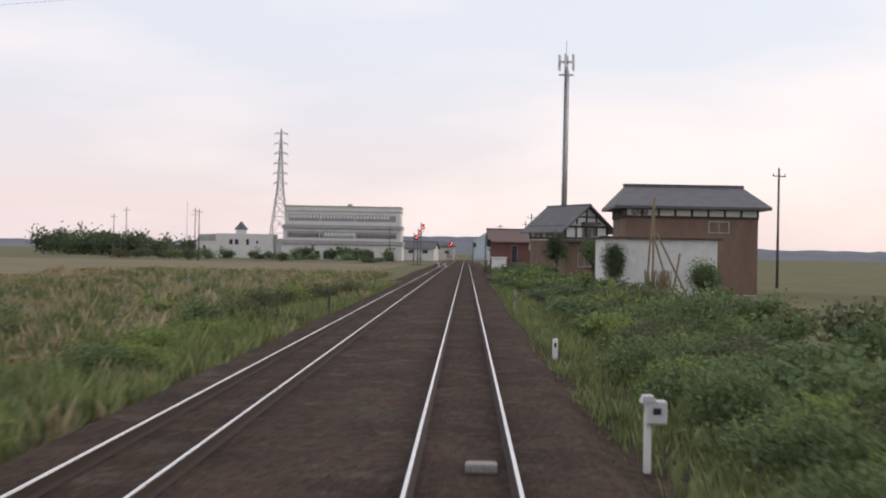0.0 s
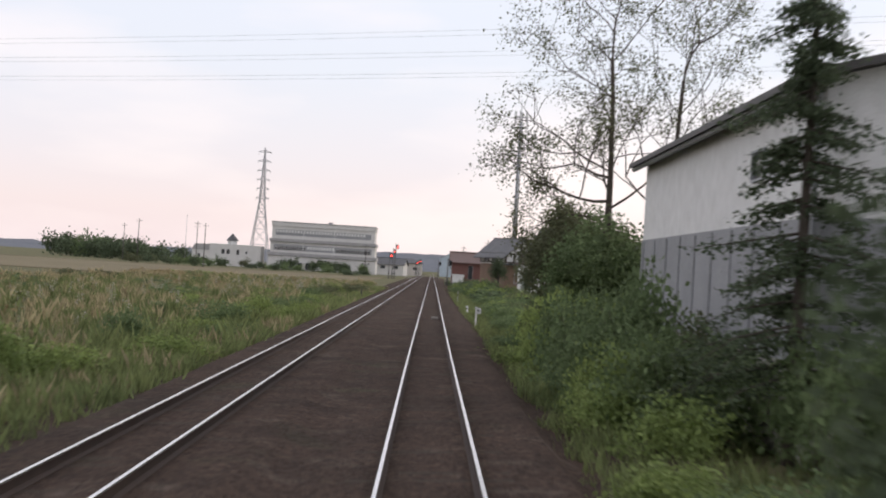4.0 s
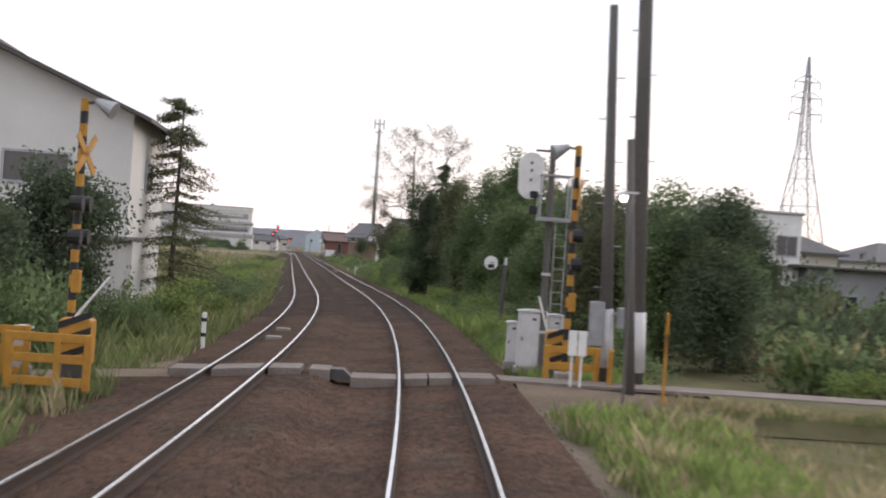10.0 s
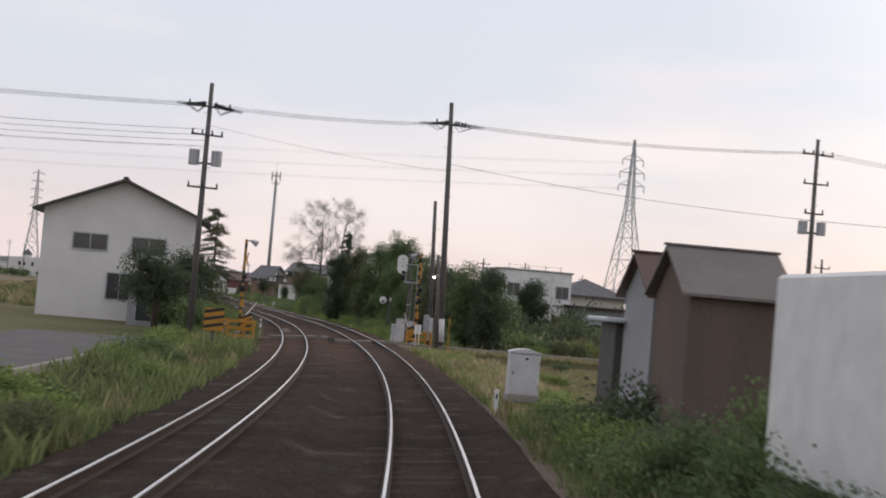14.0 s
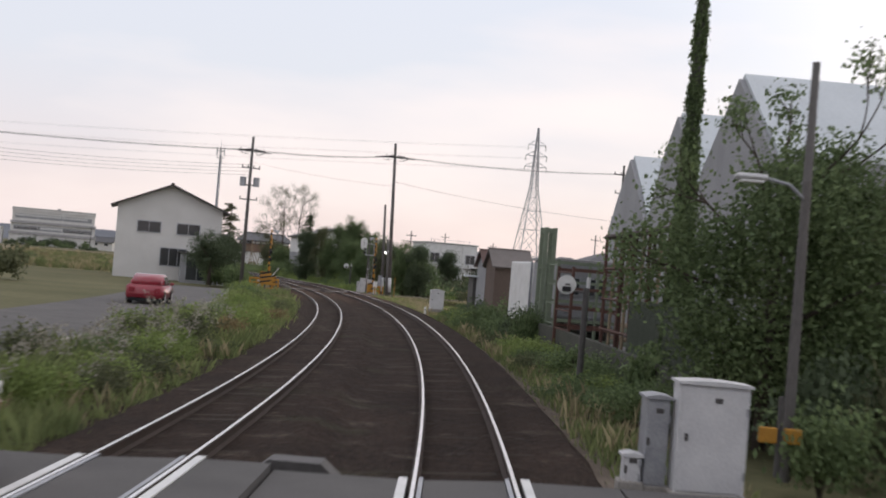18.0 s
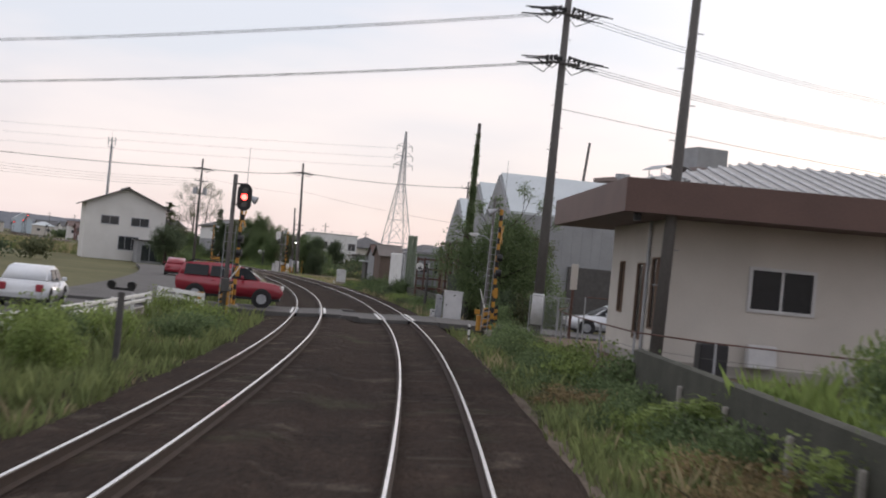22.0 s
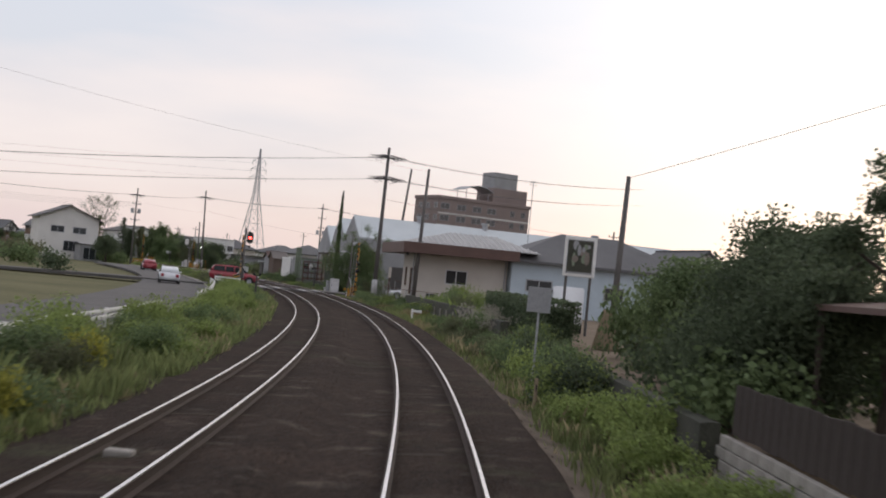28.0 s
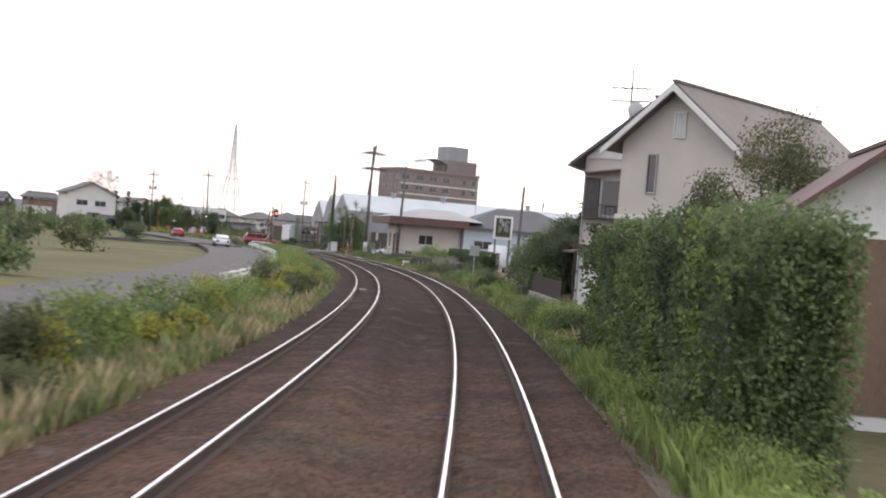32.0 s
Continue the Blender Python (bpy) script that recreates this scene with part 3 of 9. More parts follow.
strip("dirt_shoulder", 84, 97.5, 1.75, 2.6, -0.40, -0.48, DIRT, "bare pale earth beside the small crossing", "ground", step=1.5)
for a, b, edge in ((213, 231, 4.75), (231.01, 262, 5.15), (262.01, 312, 4.75)):
    strip("yard", a, b, edge, 45, 0.16, 0.22, DIRT, "raised yard behind the trackside wall", "ground", step=(b - a) / 8, thick=1.0)
strip("field_path", 0, 4, -30, -60, -0.6, -0.6, DIRT, "pale track through the field", "path", step=2)

strip("ploughed_field", -300, -130, -13, -120, -0.63, -0.63, PLOUGHED, "bare brown field between grassy strips", "field", step=10, thick=0.04)
strip("field_path", -304, -301, -8, -120, -0.60, -0.60, DIRT, "pale track across the far fields", "path", step=1.5, thick=0.06)

# bumps of rubber between the tracks, at each edge of the crossings
for s in (98.65, 200.6, 207.0):
    bm = bmesh.new()
    prism(bm, [(-0.55, -0.14), (-0.30, 0.07), (0.30, 0.07), (0.55, -0.14)], -0.25, 0.25)
    single("fouling_block", bm, DARK_STEEL, spot(s, -1.95, -0.05), "low ramp-shaped block between the two tracks", "block", "blocks between the tracks")

# two flat boxes inside the far track by the small crossing
for s, lat in ((84.5, -3.85), (88.3, -3.87)):
    bm = bmesh.new()
    box(bm, 0, 0, 0, 0.42, 0.34, 0.14, 0.02)
    single("track_box", bm, CONCRETE, spot(s, lat, -0.10 if lat > -1 else -0.20), "small flat concrete box between the rails", "box", "track boxes")
for s, lat in ((-15.0, 0.2), (316, -3.9)):
    bm = bmesh.new()
    box(bm, 0, 0, 0, 0.36, 0.22, 0.12, 0.02)
    single("track_box", bm, CONCRETE, spot(s, lat, -0.10 if lat > -1 else -0.20), "small flat concrete box between the rails", "box", "track boxes")

# hills along the horizon
def hills(name, x0, x1, y, h, seed, label):
    verts, faces = [], []
    n = 160
    for i in range(n + 1):
        x = x0 + (x1 - x0) * i / n
        t = i / n
        env = math.sin(math.pi * min(1, max(0, t))) ** 0.35
        top = h * env * (0.75 + 0.45 * noise.noise(Vector((x * 0.0022, seed, 0)))) + 2.0 * noise.noise(Vector((x * 0.05, seed, 3)))
        for k, (f, back) in enumerate(((-0.05, 0), (0.45, 60), (0.85, 150), (1.0, 260))):
            verts.append((x, y + back, -2 + top * f))
    for i in range(n):
        for k in range(3):
            a = i * 4 + k
            faces.append((a, a + 4, a + 5, a + 1))
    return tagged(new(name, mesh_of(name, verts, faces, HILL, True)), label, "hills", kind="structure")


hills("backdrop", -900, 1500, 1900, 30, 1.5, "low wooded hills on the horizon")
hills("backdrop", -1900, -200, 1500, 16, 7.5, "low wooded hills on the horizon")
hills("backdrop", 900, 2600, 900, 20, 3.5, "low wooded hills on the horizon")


# ---- buildings ----
def window_part(parent, m, w, h, bars=1, frame_mat=None, pane_mat=None):
    """A window: a frame with mullions, set a little proud, and panes behind it. m: its centre, x across, y out of the wall towards -y."""
    t = max(0.04, min(0.09, w * 0.05))
    bm = bmesh.new()
    o, q = (w / 2 + t / 2, h / 2 + t / 2), (w / 2 - t / 2, h / 2 - t / 2)
    loops = [[bm.verts.new((sx * r[0], y, sz * r[1])) for sx, sz in ((-1, -1), (1, -1), (1, 1), (-1, 1))] for r, y in ((o, 0.03), (o, -0.07), (q, -0.07), (q, 0.03))]
    for u, v in zip(loops, loops[1:]):
        for k in range(4):
            bm.faces.new((u[k], u[(k + 1) % 4], v[(k + 1) % 4], v[k]))
    bm.transform(m)
    win = part("window", bm, frame_mat or STEEL, parent)
    for k in range(bars):
        bm = bmesh.new()
        box(bm, -w / 2 + w * (k + 1) / (bars + 1), -0.012, 0, t * 0.7, 0.06, h - t)
        bm.transform(m)
        part("mullion", bm, frame_mat or STEEL, win)
    pw = w / (bars + 1)
    for k in range(bars + 1):
        bm = bmesh.new()
        box(bm, -w / 2 + pw * (k + 0.5), 0.004, 0, pw * 0.96, 0.03, h - t * 0.5)
        bm.transform(m)
        part("pane", bm, pane_mat or GLASS, win)
    return win


def face_pose(face, W, D, u, z):
    if face == "front":
        return pose(u, -D / 2, z)
    if face == "left":
        return pose(-W / 2, u, z, 0, 0, -90)
    if face == "right":
        return pose(W / 2, u, z, 0, 0, 90)
    return pose(u, D / 2, z, 0, 0, 180)


def house(name, m, W, D, H, label, roof="gable_y", rise=2.0, over=0.5, wall=LIGHT_WALL, roof_mat=TILE, windows=(), band=None, thick=0.16, category="house", group="", parent_parts=None):
    """A building by its footprint and eave height, with its roof, a lower band of another material and its windows."""
    root = thing(name, m, label, category, group)
    bm = bmesh.new()
    if roof == "gable_y":
        prism(bm, [(-W / 2, -0.5), (W / 2, -0.5), (W / 2, H), (0, H + rise), (-W / 2, H)], -D / 2, D / 2)
    elif roof == "gable_x":
        prism(bm, [(-D / 2, -0.5), (D / 2, -0.5), (D / 2, H), (0, H + rise), (-D / 2, H)], -W / 2, W / 2, "x")
    else:
        prism(bm, [(-W / 2, -0.5), (W / 2, -0.5), (W / 2, H), (-W / 2, H)], -D / 2, D / 2)
    part("wall", bm, wall, root)
    if band:
        bm = bmesh.new()
        box(bm, 0, 0, band[0] / 2, W + 0.06, D + 0.06, band[0])
        part("lower_wall", bm, band[1], root)
    bm = bmesh.new()
    half, run = (W / 2, D / 2) if roof == "gable_y" else (D / 2, W / 2)
    if roof in ("gable_x", "gable_y"):
        drop = rise / half * over
        lift = 0.02
        out = [(-half - over, H - drop + lift), (0, H + rise + lift), (half + over, H - drop + lift), (half + over, H - drop + thick), (0, H + rise + thick * 1.2), (-half - over, H - drop + thick)]
        prism(bm, out, -run - over, run + over, "y" if roof == "gable_y" else "x")
        ridge = bmesh.new()
        if roof == "gable_y":
            box(ridge, 0, 0, H + rise + thick * 1.2 + 0.02, min(0.3, 0.04 * W), D + 2 * over + 0.1, min(0.18, 0.022 * W), 0.01)
        else:
            box(ridge, 0, 0, H + rise + thick * 1.2 + 0.02, W + 2 * over + 0.1, min(0.3, 0.04 * D), min(0.18, 0.022 * D), 0.01)
        rf = part("roof", bm, roof_mat, root)
        part("ridge", ridge, roof_mat, rf)
    elif roof == "hip":
        inset = min(W, D) / 2
        a = [(-W / 2 - over, -D / 2 - over), (W / 2 + over, -D / 2 - over), (W / 2 + over, D / 2 + over), (-W / 2 - over, D / 2 + over)]
        top = [(-W / 2 + inset, 0), (W / 2 - inset, 0)] if W >= D else [(0, -D / 2 + inset), (0, D / 2 - inset)]
        low = [bm.verts.new((x, y, H - 0.05)) for x, y in a]
        eave = [bm.verts.new((x, y, H + thick)) for x, y in a]
        up = [bm.verts.new((x, y, H + rise)) for x, y in top]
        bm.faces.new(low)
        for i in range(4):
            bm.faces.new((low[i], low[(i + 1) % 4], eave[(i + 1) % 4], eave[i]))
        if W >= D:
            fs = [(eave[0], eave[1], up[1], up[0]), (eave[1], eave[2], up[1]), (eave[2], eave[3], up[0], up[1]), (eave[3], eave[0], up[0])]
        else:
            fs = [(eave[0], eave[1], up[0]), (eave[1], eave[2], up[1], up[0]), (eave[2], eave[3], up[1]), (eave[3], eave[0], up[0], up[1])]
        for f in fs:
            bm.faces.new(f)
        part("roof", bm, roof_mat, root)
    elif roof == "none":
        bm.free()
    else:
        box(bm, 0, 0, H + thick / 2, W + 2 * over, D + 2 * over, thick, 0.03)
        part("roof", bm, roof_mat, root)
    for face, u, z, w, h, *rest in windows:
        window_part(root, face_pose(face, W, D, u, z), w, h, *(rest or [1]))
    return root


# the long stepped office block across the field
def office_block():
    root = thing("office_building", spot(-415, -38.6, -0.7), "pale four-storey office block with stepped grey-skirted floors", "building")
    def slab(name, w, z0, z1, y, mat, d=14, lab=""):
        bm = bmesh.new()
        box(bm, 0, d / 2 + y, (z0 + z1) / 2, w, d, z1 - z0, 0.05)
        return part(name, bm, mat, root, lab)
    slab("ground_floor", 37.4, 0, 4.7, 0.0, LIGHT_WALL)
    slab("skirt", 37.9, 4.72, 5.9, -0.5, ROOF_SHEET, lab="grey sloped skirt roof")
    slab("middle_floor", 36.6, 5.92, 9.6, 0.4, LIGHT_WALL)
    slab("skirt", 37.2, 9.62, 10.7, -0.2, ROOF_SHEET, lab="grey sloped skirt roof")
    slab("upper_floor", 35.8, 10.72, 15.0, 0.8, LIGHT_WALL)
    slab("parapet", 36.2, 15.02, 16.3, 0.5, LIGHT_WALL, lab="pale roof parapet")
    slab("coping", 36.5, 16.32, 16.7, 0.4, ROOF_SHEET, lab="grey roof coping")
    bm = bmesh.new()
    box(bm, 2.0, 5, 17.0, 1.4, 1.4, 0.8)
    part("roof_box", bm, GREY_WALL, root)
    # No recess is cut: flat grey strips carry its shade as colour.
    for z, w, h, y in ((12.9, 33.2, 2.0, 0.8), (7.7, 34.2, 2.1, 0.4)):
        bm = bmesh.new()
        box(bm, 0, y + 0.02, z, w, 0.12, h)
        part("window_band", bm, GREY_WALL, root, "flat grey window band with the shade of a recess painted in")
    def row(n, x0, x1, z, w, h, y, sky_pane=None):
        for k in range(n):
            window_part(root, pose(x0 + (x1 - x0) * k / (n - 1), y - 0.06, z), w, h, 0, WHITE, sky_pane)
    # White panes: the sky reflected in the glass is painted on.
    row(30, -16.0, 14.2, 13.3, 0.62, 0.85, 0.8, WHITE)
    row(10, -5.0, 3.6, 7.9, 0.62, 1.0, 0.4, WHITE)
    row(14, -16.2, -6.4, 7.4, 0.55, 1.3, 0.4)
    row(16, 5.0, 16.2, 7.4, 0.55, 1.3, 0.4)
    row(4, -1.2, 2.4, 3.6, 0.6, 0.7, 0.0)
    row(3, 14.2, 16.2, 3.6, 0.6, 0.7, 0.0)
    for x, w in ((-7.6, 1.6), (-4.5, 2.2), (3.0, 2.4), (9.0, 2.0), (14.8, 2.6)):
        window_part(root, pose(x, -0.05, 1.5), w, 2.3, 1)
    bm = bmesh.new()
    box(bm, -0.5, -0.4, 1.6, 3.6, 0.5, 3.0, 0.05)
    part("entrance", bm, WHITE, root, "bright white entrance panel")
    bm = bmesh.new()
    box(bm, -10.8, -1.6, 1.7, 4.4, 3.0, 3.3, 0.05)
    part("porch", bm, GREY_WALL, root)
    for x in (-6.8, 4.0):
        bm = bmesh.new()
        rod(bm, (x, -0.35, 5), (x, 0.5, 15.6), 0.12)
        part("drainpipe", bm, WHITE, root)


office_block()


def low_hall():
    root = thing("low_hall", spot(-418, -72.3, -0.7), "long low off-white hall with a small domed turret", "building")
    bm = bmesh.new()
    box(bm, 3.0, 5, 3.8, 18, 10, 7.6)
    part("wall", bm, LIGHT_WALL, root)
    bm = bmesh.new()
    box(bm, -9.0, 5, 2.6, 6.2, 9, 5.2)
    part("wing", bm, LIGHT_WALL, root)
    bm = bmesh.new()
    prism(bm, [(-12.3, 5.2), (-5.9, 5.2), (-5.9, 7.4), (-11.2, 7.2)], 0.3, 9.5)
    part("wing_roof", bm, ROOF_SHEET, root)
    bm = bmesh.new()
    rod(bm, (1.3, 4, 7.6), (1.3, 4, 8.9), 1.7, n=8)
    tur = part("turret", bm, WHITE, root)
    bm = bmesh.new()
    rod(bm, (1.3, 4, 8.9), (1.3, 4, 10.6), 2.3, 0.9, 8)
    rod(bm, (1.3, 4, 10.6), (1.3, 4, 11.5), 0.9, 0.1, 8)
    part("dome", bm, TILE, tur, "dark domed turret roof")
    for x, z, w, h in ((-1.2, 5.0, 1.1, 1.6), (0.6, 5.0, 1.1, 1.6), (4.0, 5.0, 0.9, 1.8), (7.0, 5.0, 0.6, 0.9), (-9.5, 3.2, 0.7, 1.2)):
        window_part(root, pose(x, 0, z), w, h, 0)


low_hall()

# houses beyond the start of the line
fh = house("farm_house", spot(-148.6, 11.2, -0.7, 25), 5.1, 8.0, 6.0, "timbered two-storey house with white plaster, brown lower walls and grey tiles", "gable_y", 2.2, 0.9, WHITE, TILE,
      [("front", 0.4, 5.35, 1.8, 1.1, 2), ("front", 0.2, 2.4, 2.4, 1.4, 2), ("left", 2.2, 5.5, 1.2, 1.1, 1), ("left", -0.4, 5.5, 1.2, 1.1, 1), ("left", -2.6, 5.5, 0.9, 1.1, 0), ("left", 1.6, 1.4, 1.0, 0.9, 0)], (4.5, BROWN_WALL), group="houses by the line")
bm = bmesh.new()
prism(bm, [(-0.75, 6.25), (1.55, 6.25), (1.3, 6.5), (-0.5, 6.5)], -4.75, -4.0)
part("window_canopy", bm, TILE, fh, "small tiled canopy over the window")
bm = bmesh.new()
prism(bm, [(-3.6, 4.35), (3.4, 4.35), (3.2, 4.6), (-3.4, 4.6)], -4.9, -4.02)
part("lower_roof", bm, TILE, fh, "narrow tiled skirt roof between the storeys")
house("town_house", spot(-196, 6.2, -0.7), 5.4, 12, 4.6, "dark red sheet-clad house with a brown roof", "gable_x", 1.7, 0.5, RED_WALL, FASCIA,
      [("front", 0.6, 2.9, 0.8, 2.4, 0), ("left", 0, 2.6, 1.6, 1.2, 1)], group="houses by the line")
house("town_house", spot(-230, 6.4, -0.7), 5.0, 10, 5.4, "grey-brown house with a low gabled roof", "gable_x", 1.5, 0.5, LIGHT_WALL, FASCIA, [("front", -1.0, 3.4, 1.2, 1.1, 1)], group="houses by the line")
house("small_shed", spot(-188, 4.6, -0.7), 2.0, 3, 2.3, "small white shed beside the track", "flat", 0, 0.15, WHITE, WHITE, group="houses by the line", category="shed")


def hipped_tiles(root, W, D, H, rise, over, inset):
    """A tiled roof with its ridge across, hipped at both ends, and a ridge cap."""
    bm = bmesh.new()
    x, y = W / 2 + over, D / 2 + over
    low = [bm.verts.new(q) for q in ((-x, -y, H - 0.30), (x, -y, H - 0.30), (x, y, H - 0.30), (-x, y, H - 0.30))]
    eave = [bm.verts.new((v.co.x, v.co.y, H - 0.08)) for v in low]
    top = [bm.verts.new((-x + inset, 0, H + rise)), bm.verts.new((x - inset, 0, H + rise))]
    bm.faces.new(low)
    for i in range(4):
        bm.faces.new((low[i], low[(i + 1) % 4], eave[(i + 1) % 4], eave[i]))
    for f in ((eave[0], eave[1], top[1], top[0]), (eave[1], eave[2], top[1]), (eave[2], eave[3], top[0], top[1]), (eave[3], eave[0], top[0])):
        bm.faces.new(f)
    roof = part("roof", bm, TILE, root)
    bm = bmesh.new()
    box(bm, 0, 0, H + rise + 0.05, W + 2 * over - 2 * inset + 0.3, 0.34, 0.24, 0.03)
    part("ridge", bm, TILE, roof)


bn = house("barn", spot(-113, 18.1, -0.7), 10.6, 9, 6.95, "large brown barn with a white band under grey tiles", "none", 0, 0, WHITE, TILE,
      [("front", -4.2, 6.55, 1.3, 0.55, 2), ("front", 2.2, 5.4, 1.6, 0.9, 1), ("left", 0, 6.5, 2.2, 0.6, 2)], (6.1, BROWN_WALL), group="houses by the line", category="barn")
hipped_tiles(bn, 10.6, 9, 7.1, 1.75, 0.95, 1.35)


def timber_frame(root, W, D, z0, z1, step, face="front"):
    """Dark timbers over a plastered wall: posts, and rails at top and bottom."""
    run = W if face == "front" else D
    turn = face_pose(face, W, D, 0, 0)
    n = int(run / step)
    for k in range(n + 1):
        bm = bmesh.new()
        box(bm, -run / 2 + run * k / n, -0.06, (z0 + z1) / 2, 0.16, 0.12, z1 - z0)
        bm.transform(turn)
        part("timber_post", bm, BARK, root)
    for z in (z0, z1):
        bm = bmesh.new()
        box(bm, 0, -0.07, z, run + 0.1, 0.13, 0.20)
        bm.transform(turn)
        part("timber_rail", bm, BARK, root)


shed_root = house("corrugated_shed", spot(-98, 13.7, -0.7), 8.0, 6, 4.2, "white corrugated-iron shed with a thin rusty roof edge", "shed", 0, 0.35, WHITE, FASCIA, group="houses by the line", category="shed")
timber_frame(fh, 5.1, 8, 4.75, 6.0, 1.25)
timber_frame(fh, 5.1, 8, 4.75, 6.0, 1.3, "left")
bm = bmesh.new()
for x, z0, z1 in ((-1.2, 6.3, 7.2), (0, 6.3, 8.2), (1.2, 6.3, 7.2)):
    box(bm, x, -4.06, (z0 + z1) / 2, 0.15, 0.12, z1 - z0)
box(bm, 0, -4.06, 7.05, 2.5, 0.12, 0.15)
part("gable_timbers", bm, BARK, fh)
timber_frame(bn, 10.6, 9, 6.15, 6.85, 1.3)
timber_frame(bn, 10.6, 9, 6.15, 6.85, 1.5, "left")
bm = bmesh.new()
for k in range(40):
    box(bm, -3.9 + k * 0.2, -3.02, 2.1, 0.10, 0.05, 4.1)
part("corrugation", bm, WHITE, shed_root)
for k, (lat, dx, h) in enumerate(((12.35, 0.0, 6.8), (12.75, 0.05, 7.0), (12.9, 2.3, 4.6), (12.7, 1.3, 4.2), (13.9, 0.5, 3.2))):
    bm = bmesh.new()
    rod(bm, (0, 0, 0), (0.45 * (k == 0) + dx, 0, h), 0.07)
    if k in (2, 3):
        bmesh.ops.scale(bm, vec=(-1, 1, 1), verts=bm.verts)
    single("timber_prop", bm, WOOD, spot(-92.4 + 0.4 * k, lat + (2.3 if k == 2 else 1.3 if k == 3 else 0), -0.7), "weathered timber prop leaning beside the shed", "timber", "timber props")
bm = bmesh.new()
r_b = np.random.default_rng(77)
for k in range(60):
    x, y = r_b.uniform(-0.8, 0.8), r_b.uniform(-0.35, 0.35)
    rod(bm, (x, y, 0), (x + r_b.normal() * 0.12, y + 0.2, r_b.uniform(1.6, 2.1)), 0.045, 0.03, 5)
single("stake_bundle", bm, WOOD, spot(-91.5, 13.0, -0.7), "bundle of brown stakes stood against the shed", "stakes")

# tall store beside the line
store = house("trackside_store", spot(20.0, 10.4, -0.6), 8.0, 19.0, 6.55, "tall store with white upper boards over grey cladding", "gable_y", 1.1, 0.5, WHITE, DARK_STEEL, [("left", -5.0, 5.4, 0.9, 0.6, 0)], (4.2, GREY_WALL), category="store")
bm = bmesh.new()
box(bm, 0, 0, 0.8, 8.3, 19.3, 1.7, 0.03)
part("plinth", bm, CONCRETE, store, "stained concrete plinth")
for k in range(10):
    bm = bmesh.new()
    box(bm, -4.05, -9 + 2.0 * k, 2.95, 0.05, 0.08, 2.4)
    part("batten", bm, GREY_WALL, store)
bm = bmesh.new()
rod(bm, (-4.1, -9.4, 0.3), (-4.1, -9.4, 6.3), 0.05)
part("drainpipe", bm, STEEL, store)
bm = bmesh.new()
rod(bm, (-4.35, -9.9, 6.4), (-4.35, 9.9, 6.4), 0.07)
part("gutter", bm, STEEL, store)

# house on the far side of the small crossing
house("white_house", spot(72, -15.2, -0.6), 10.4, 9.0, 7.2, "white two-storey house with a dark gabled roof", "gable_y", 2.15, 0.7, LIGHT_WALL, DARK_STEEL,
      [("front", 1.9, 5.1, 2.3, 1.1, 1), ("front", -2.0, 5.1, 2.3, 1.1, 1), ("right", 0, 5.2, 1.8, 1.1, 1), ("front", 0.6, 2.2, 2.6, 1.8, 2)])
house("garage", spot(80, -11.8, -0.6), 4.2, 6, 2.7, "open grey garage with a flat roof", "flat", 0, 0.3, GREY_WALL, DARK_STEEL, [("front", 0, 1.2, 3.2, 2.1, 2)], category="garage")

# houses beyond the field
shop = house("workshop", spot(49.0, 20.3, -0.6, 3), 6.4, 7.0, 6.5, "white flat-roofed two-storey workshop behind trees", "flat", 0, 0.12, WHITE, ROOF_SHEET,
             [("front", -2.3, 4.75, 1.15, 1.15, 1), ("front", -0.55, 4.75, 1.3, 1.15, 1), ("front", 2.35, 4.75, 1.2, 1.1, 1), ("front", 1.5, 1.5, 1.6, 1.4, 1), ("left", 0, 4.75, 2, 1.1, 1)], group="houses beyond the field", category="workshop")
for x in (-3.1, -1.5, 0.45, 1.4):
    bm = bmesh.new()
    box(bm, x, -3.55, 3.2, 0.22, 0.12, 6.4)
    part("pilaster", bm, WHITE, shop)
bm = bmesh.new()
box(bm, 0, -3.54, 3.55, 6.44, 0.08, 0.22)
part("string_course", bm, CONCRETE, shop)
bm = bmesh.new()
for x in (-2.6, -0.8, 0.9, 2.4):
    rod(bm, (x, -2.6, 6.5), (x, -2.6, 7.15), 0.03, n=6)
rod(bm, (-2.6, -2.6, 7.0), (2.4, -2.6, 7.0), 0.015, n=5)
part("roof_rail", bm, STEEL, shop)
house("tiled_house", spot(8, 39, -0.6), 8.0, 8.0, 5.2, "low house with a grey tiled hip roof", "hip", 2.3, 0.7, CREAM, TILE, [("front", -1.5, 2.6, 1.8, 1.2, 1), ("front", 2.0, 2.6, 1.6, 1.2, 1)], group="houses beyond the field")
house("tiled_house", spot(36, 47, -0.6), 9.0, 9.0, 5.2, "pale two-storey house with a grey tiled hip roof", "hip", 2.4, 0.8, LIGHT_WALL, TILE, [("front", -2.0, 3.6, 1.8, 1.2, 1), ("front", 1.8, 3.6, 1.8, 1.2, 1)], group="houses beyond the field")
house("low_store", spot(50, 27.6, -0.6), 7.6, 6.0, 3.6, "low grey store with a dark flat roof edge", "flat", 0, 0.8, GREY_WALL, DARK_STEEL, [("front", -1.8, 1.3, 2.2, 1.8, 2), ("front", 1.6, 1.3, 2.2, 1.8, 2)], group="houses beyond the field", category="store")
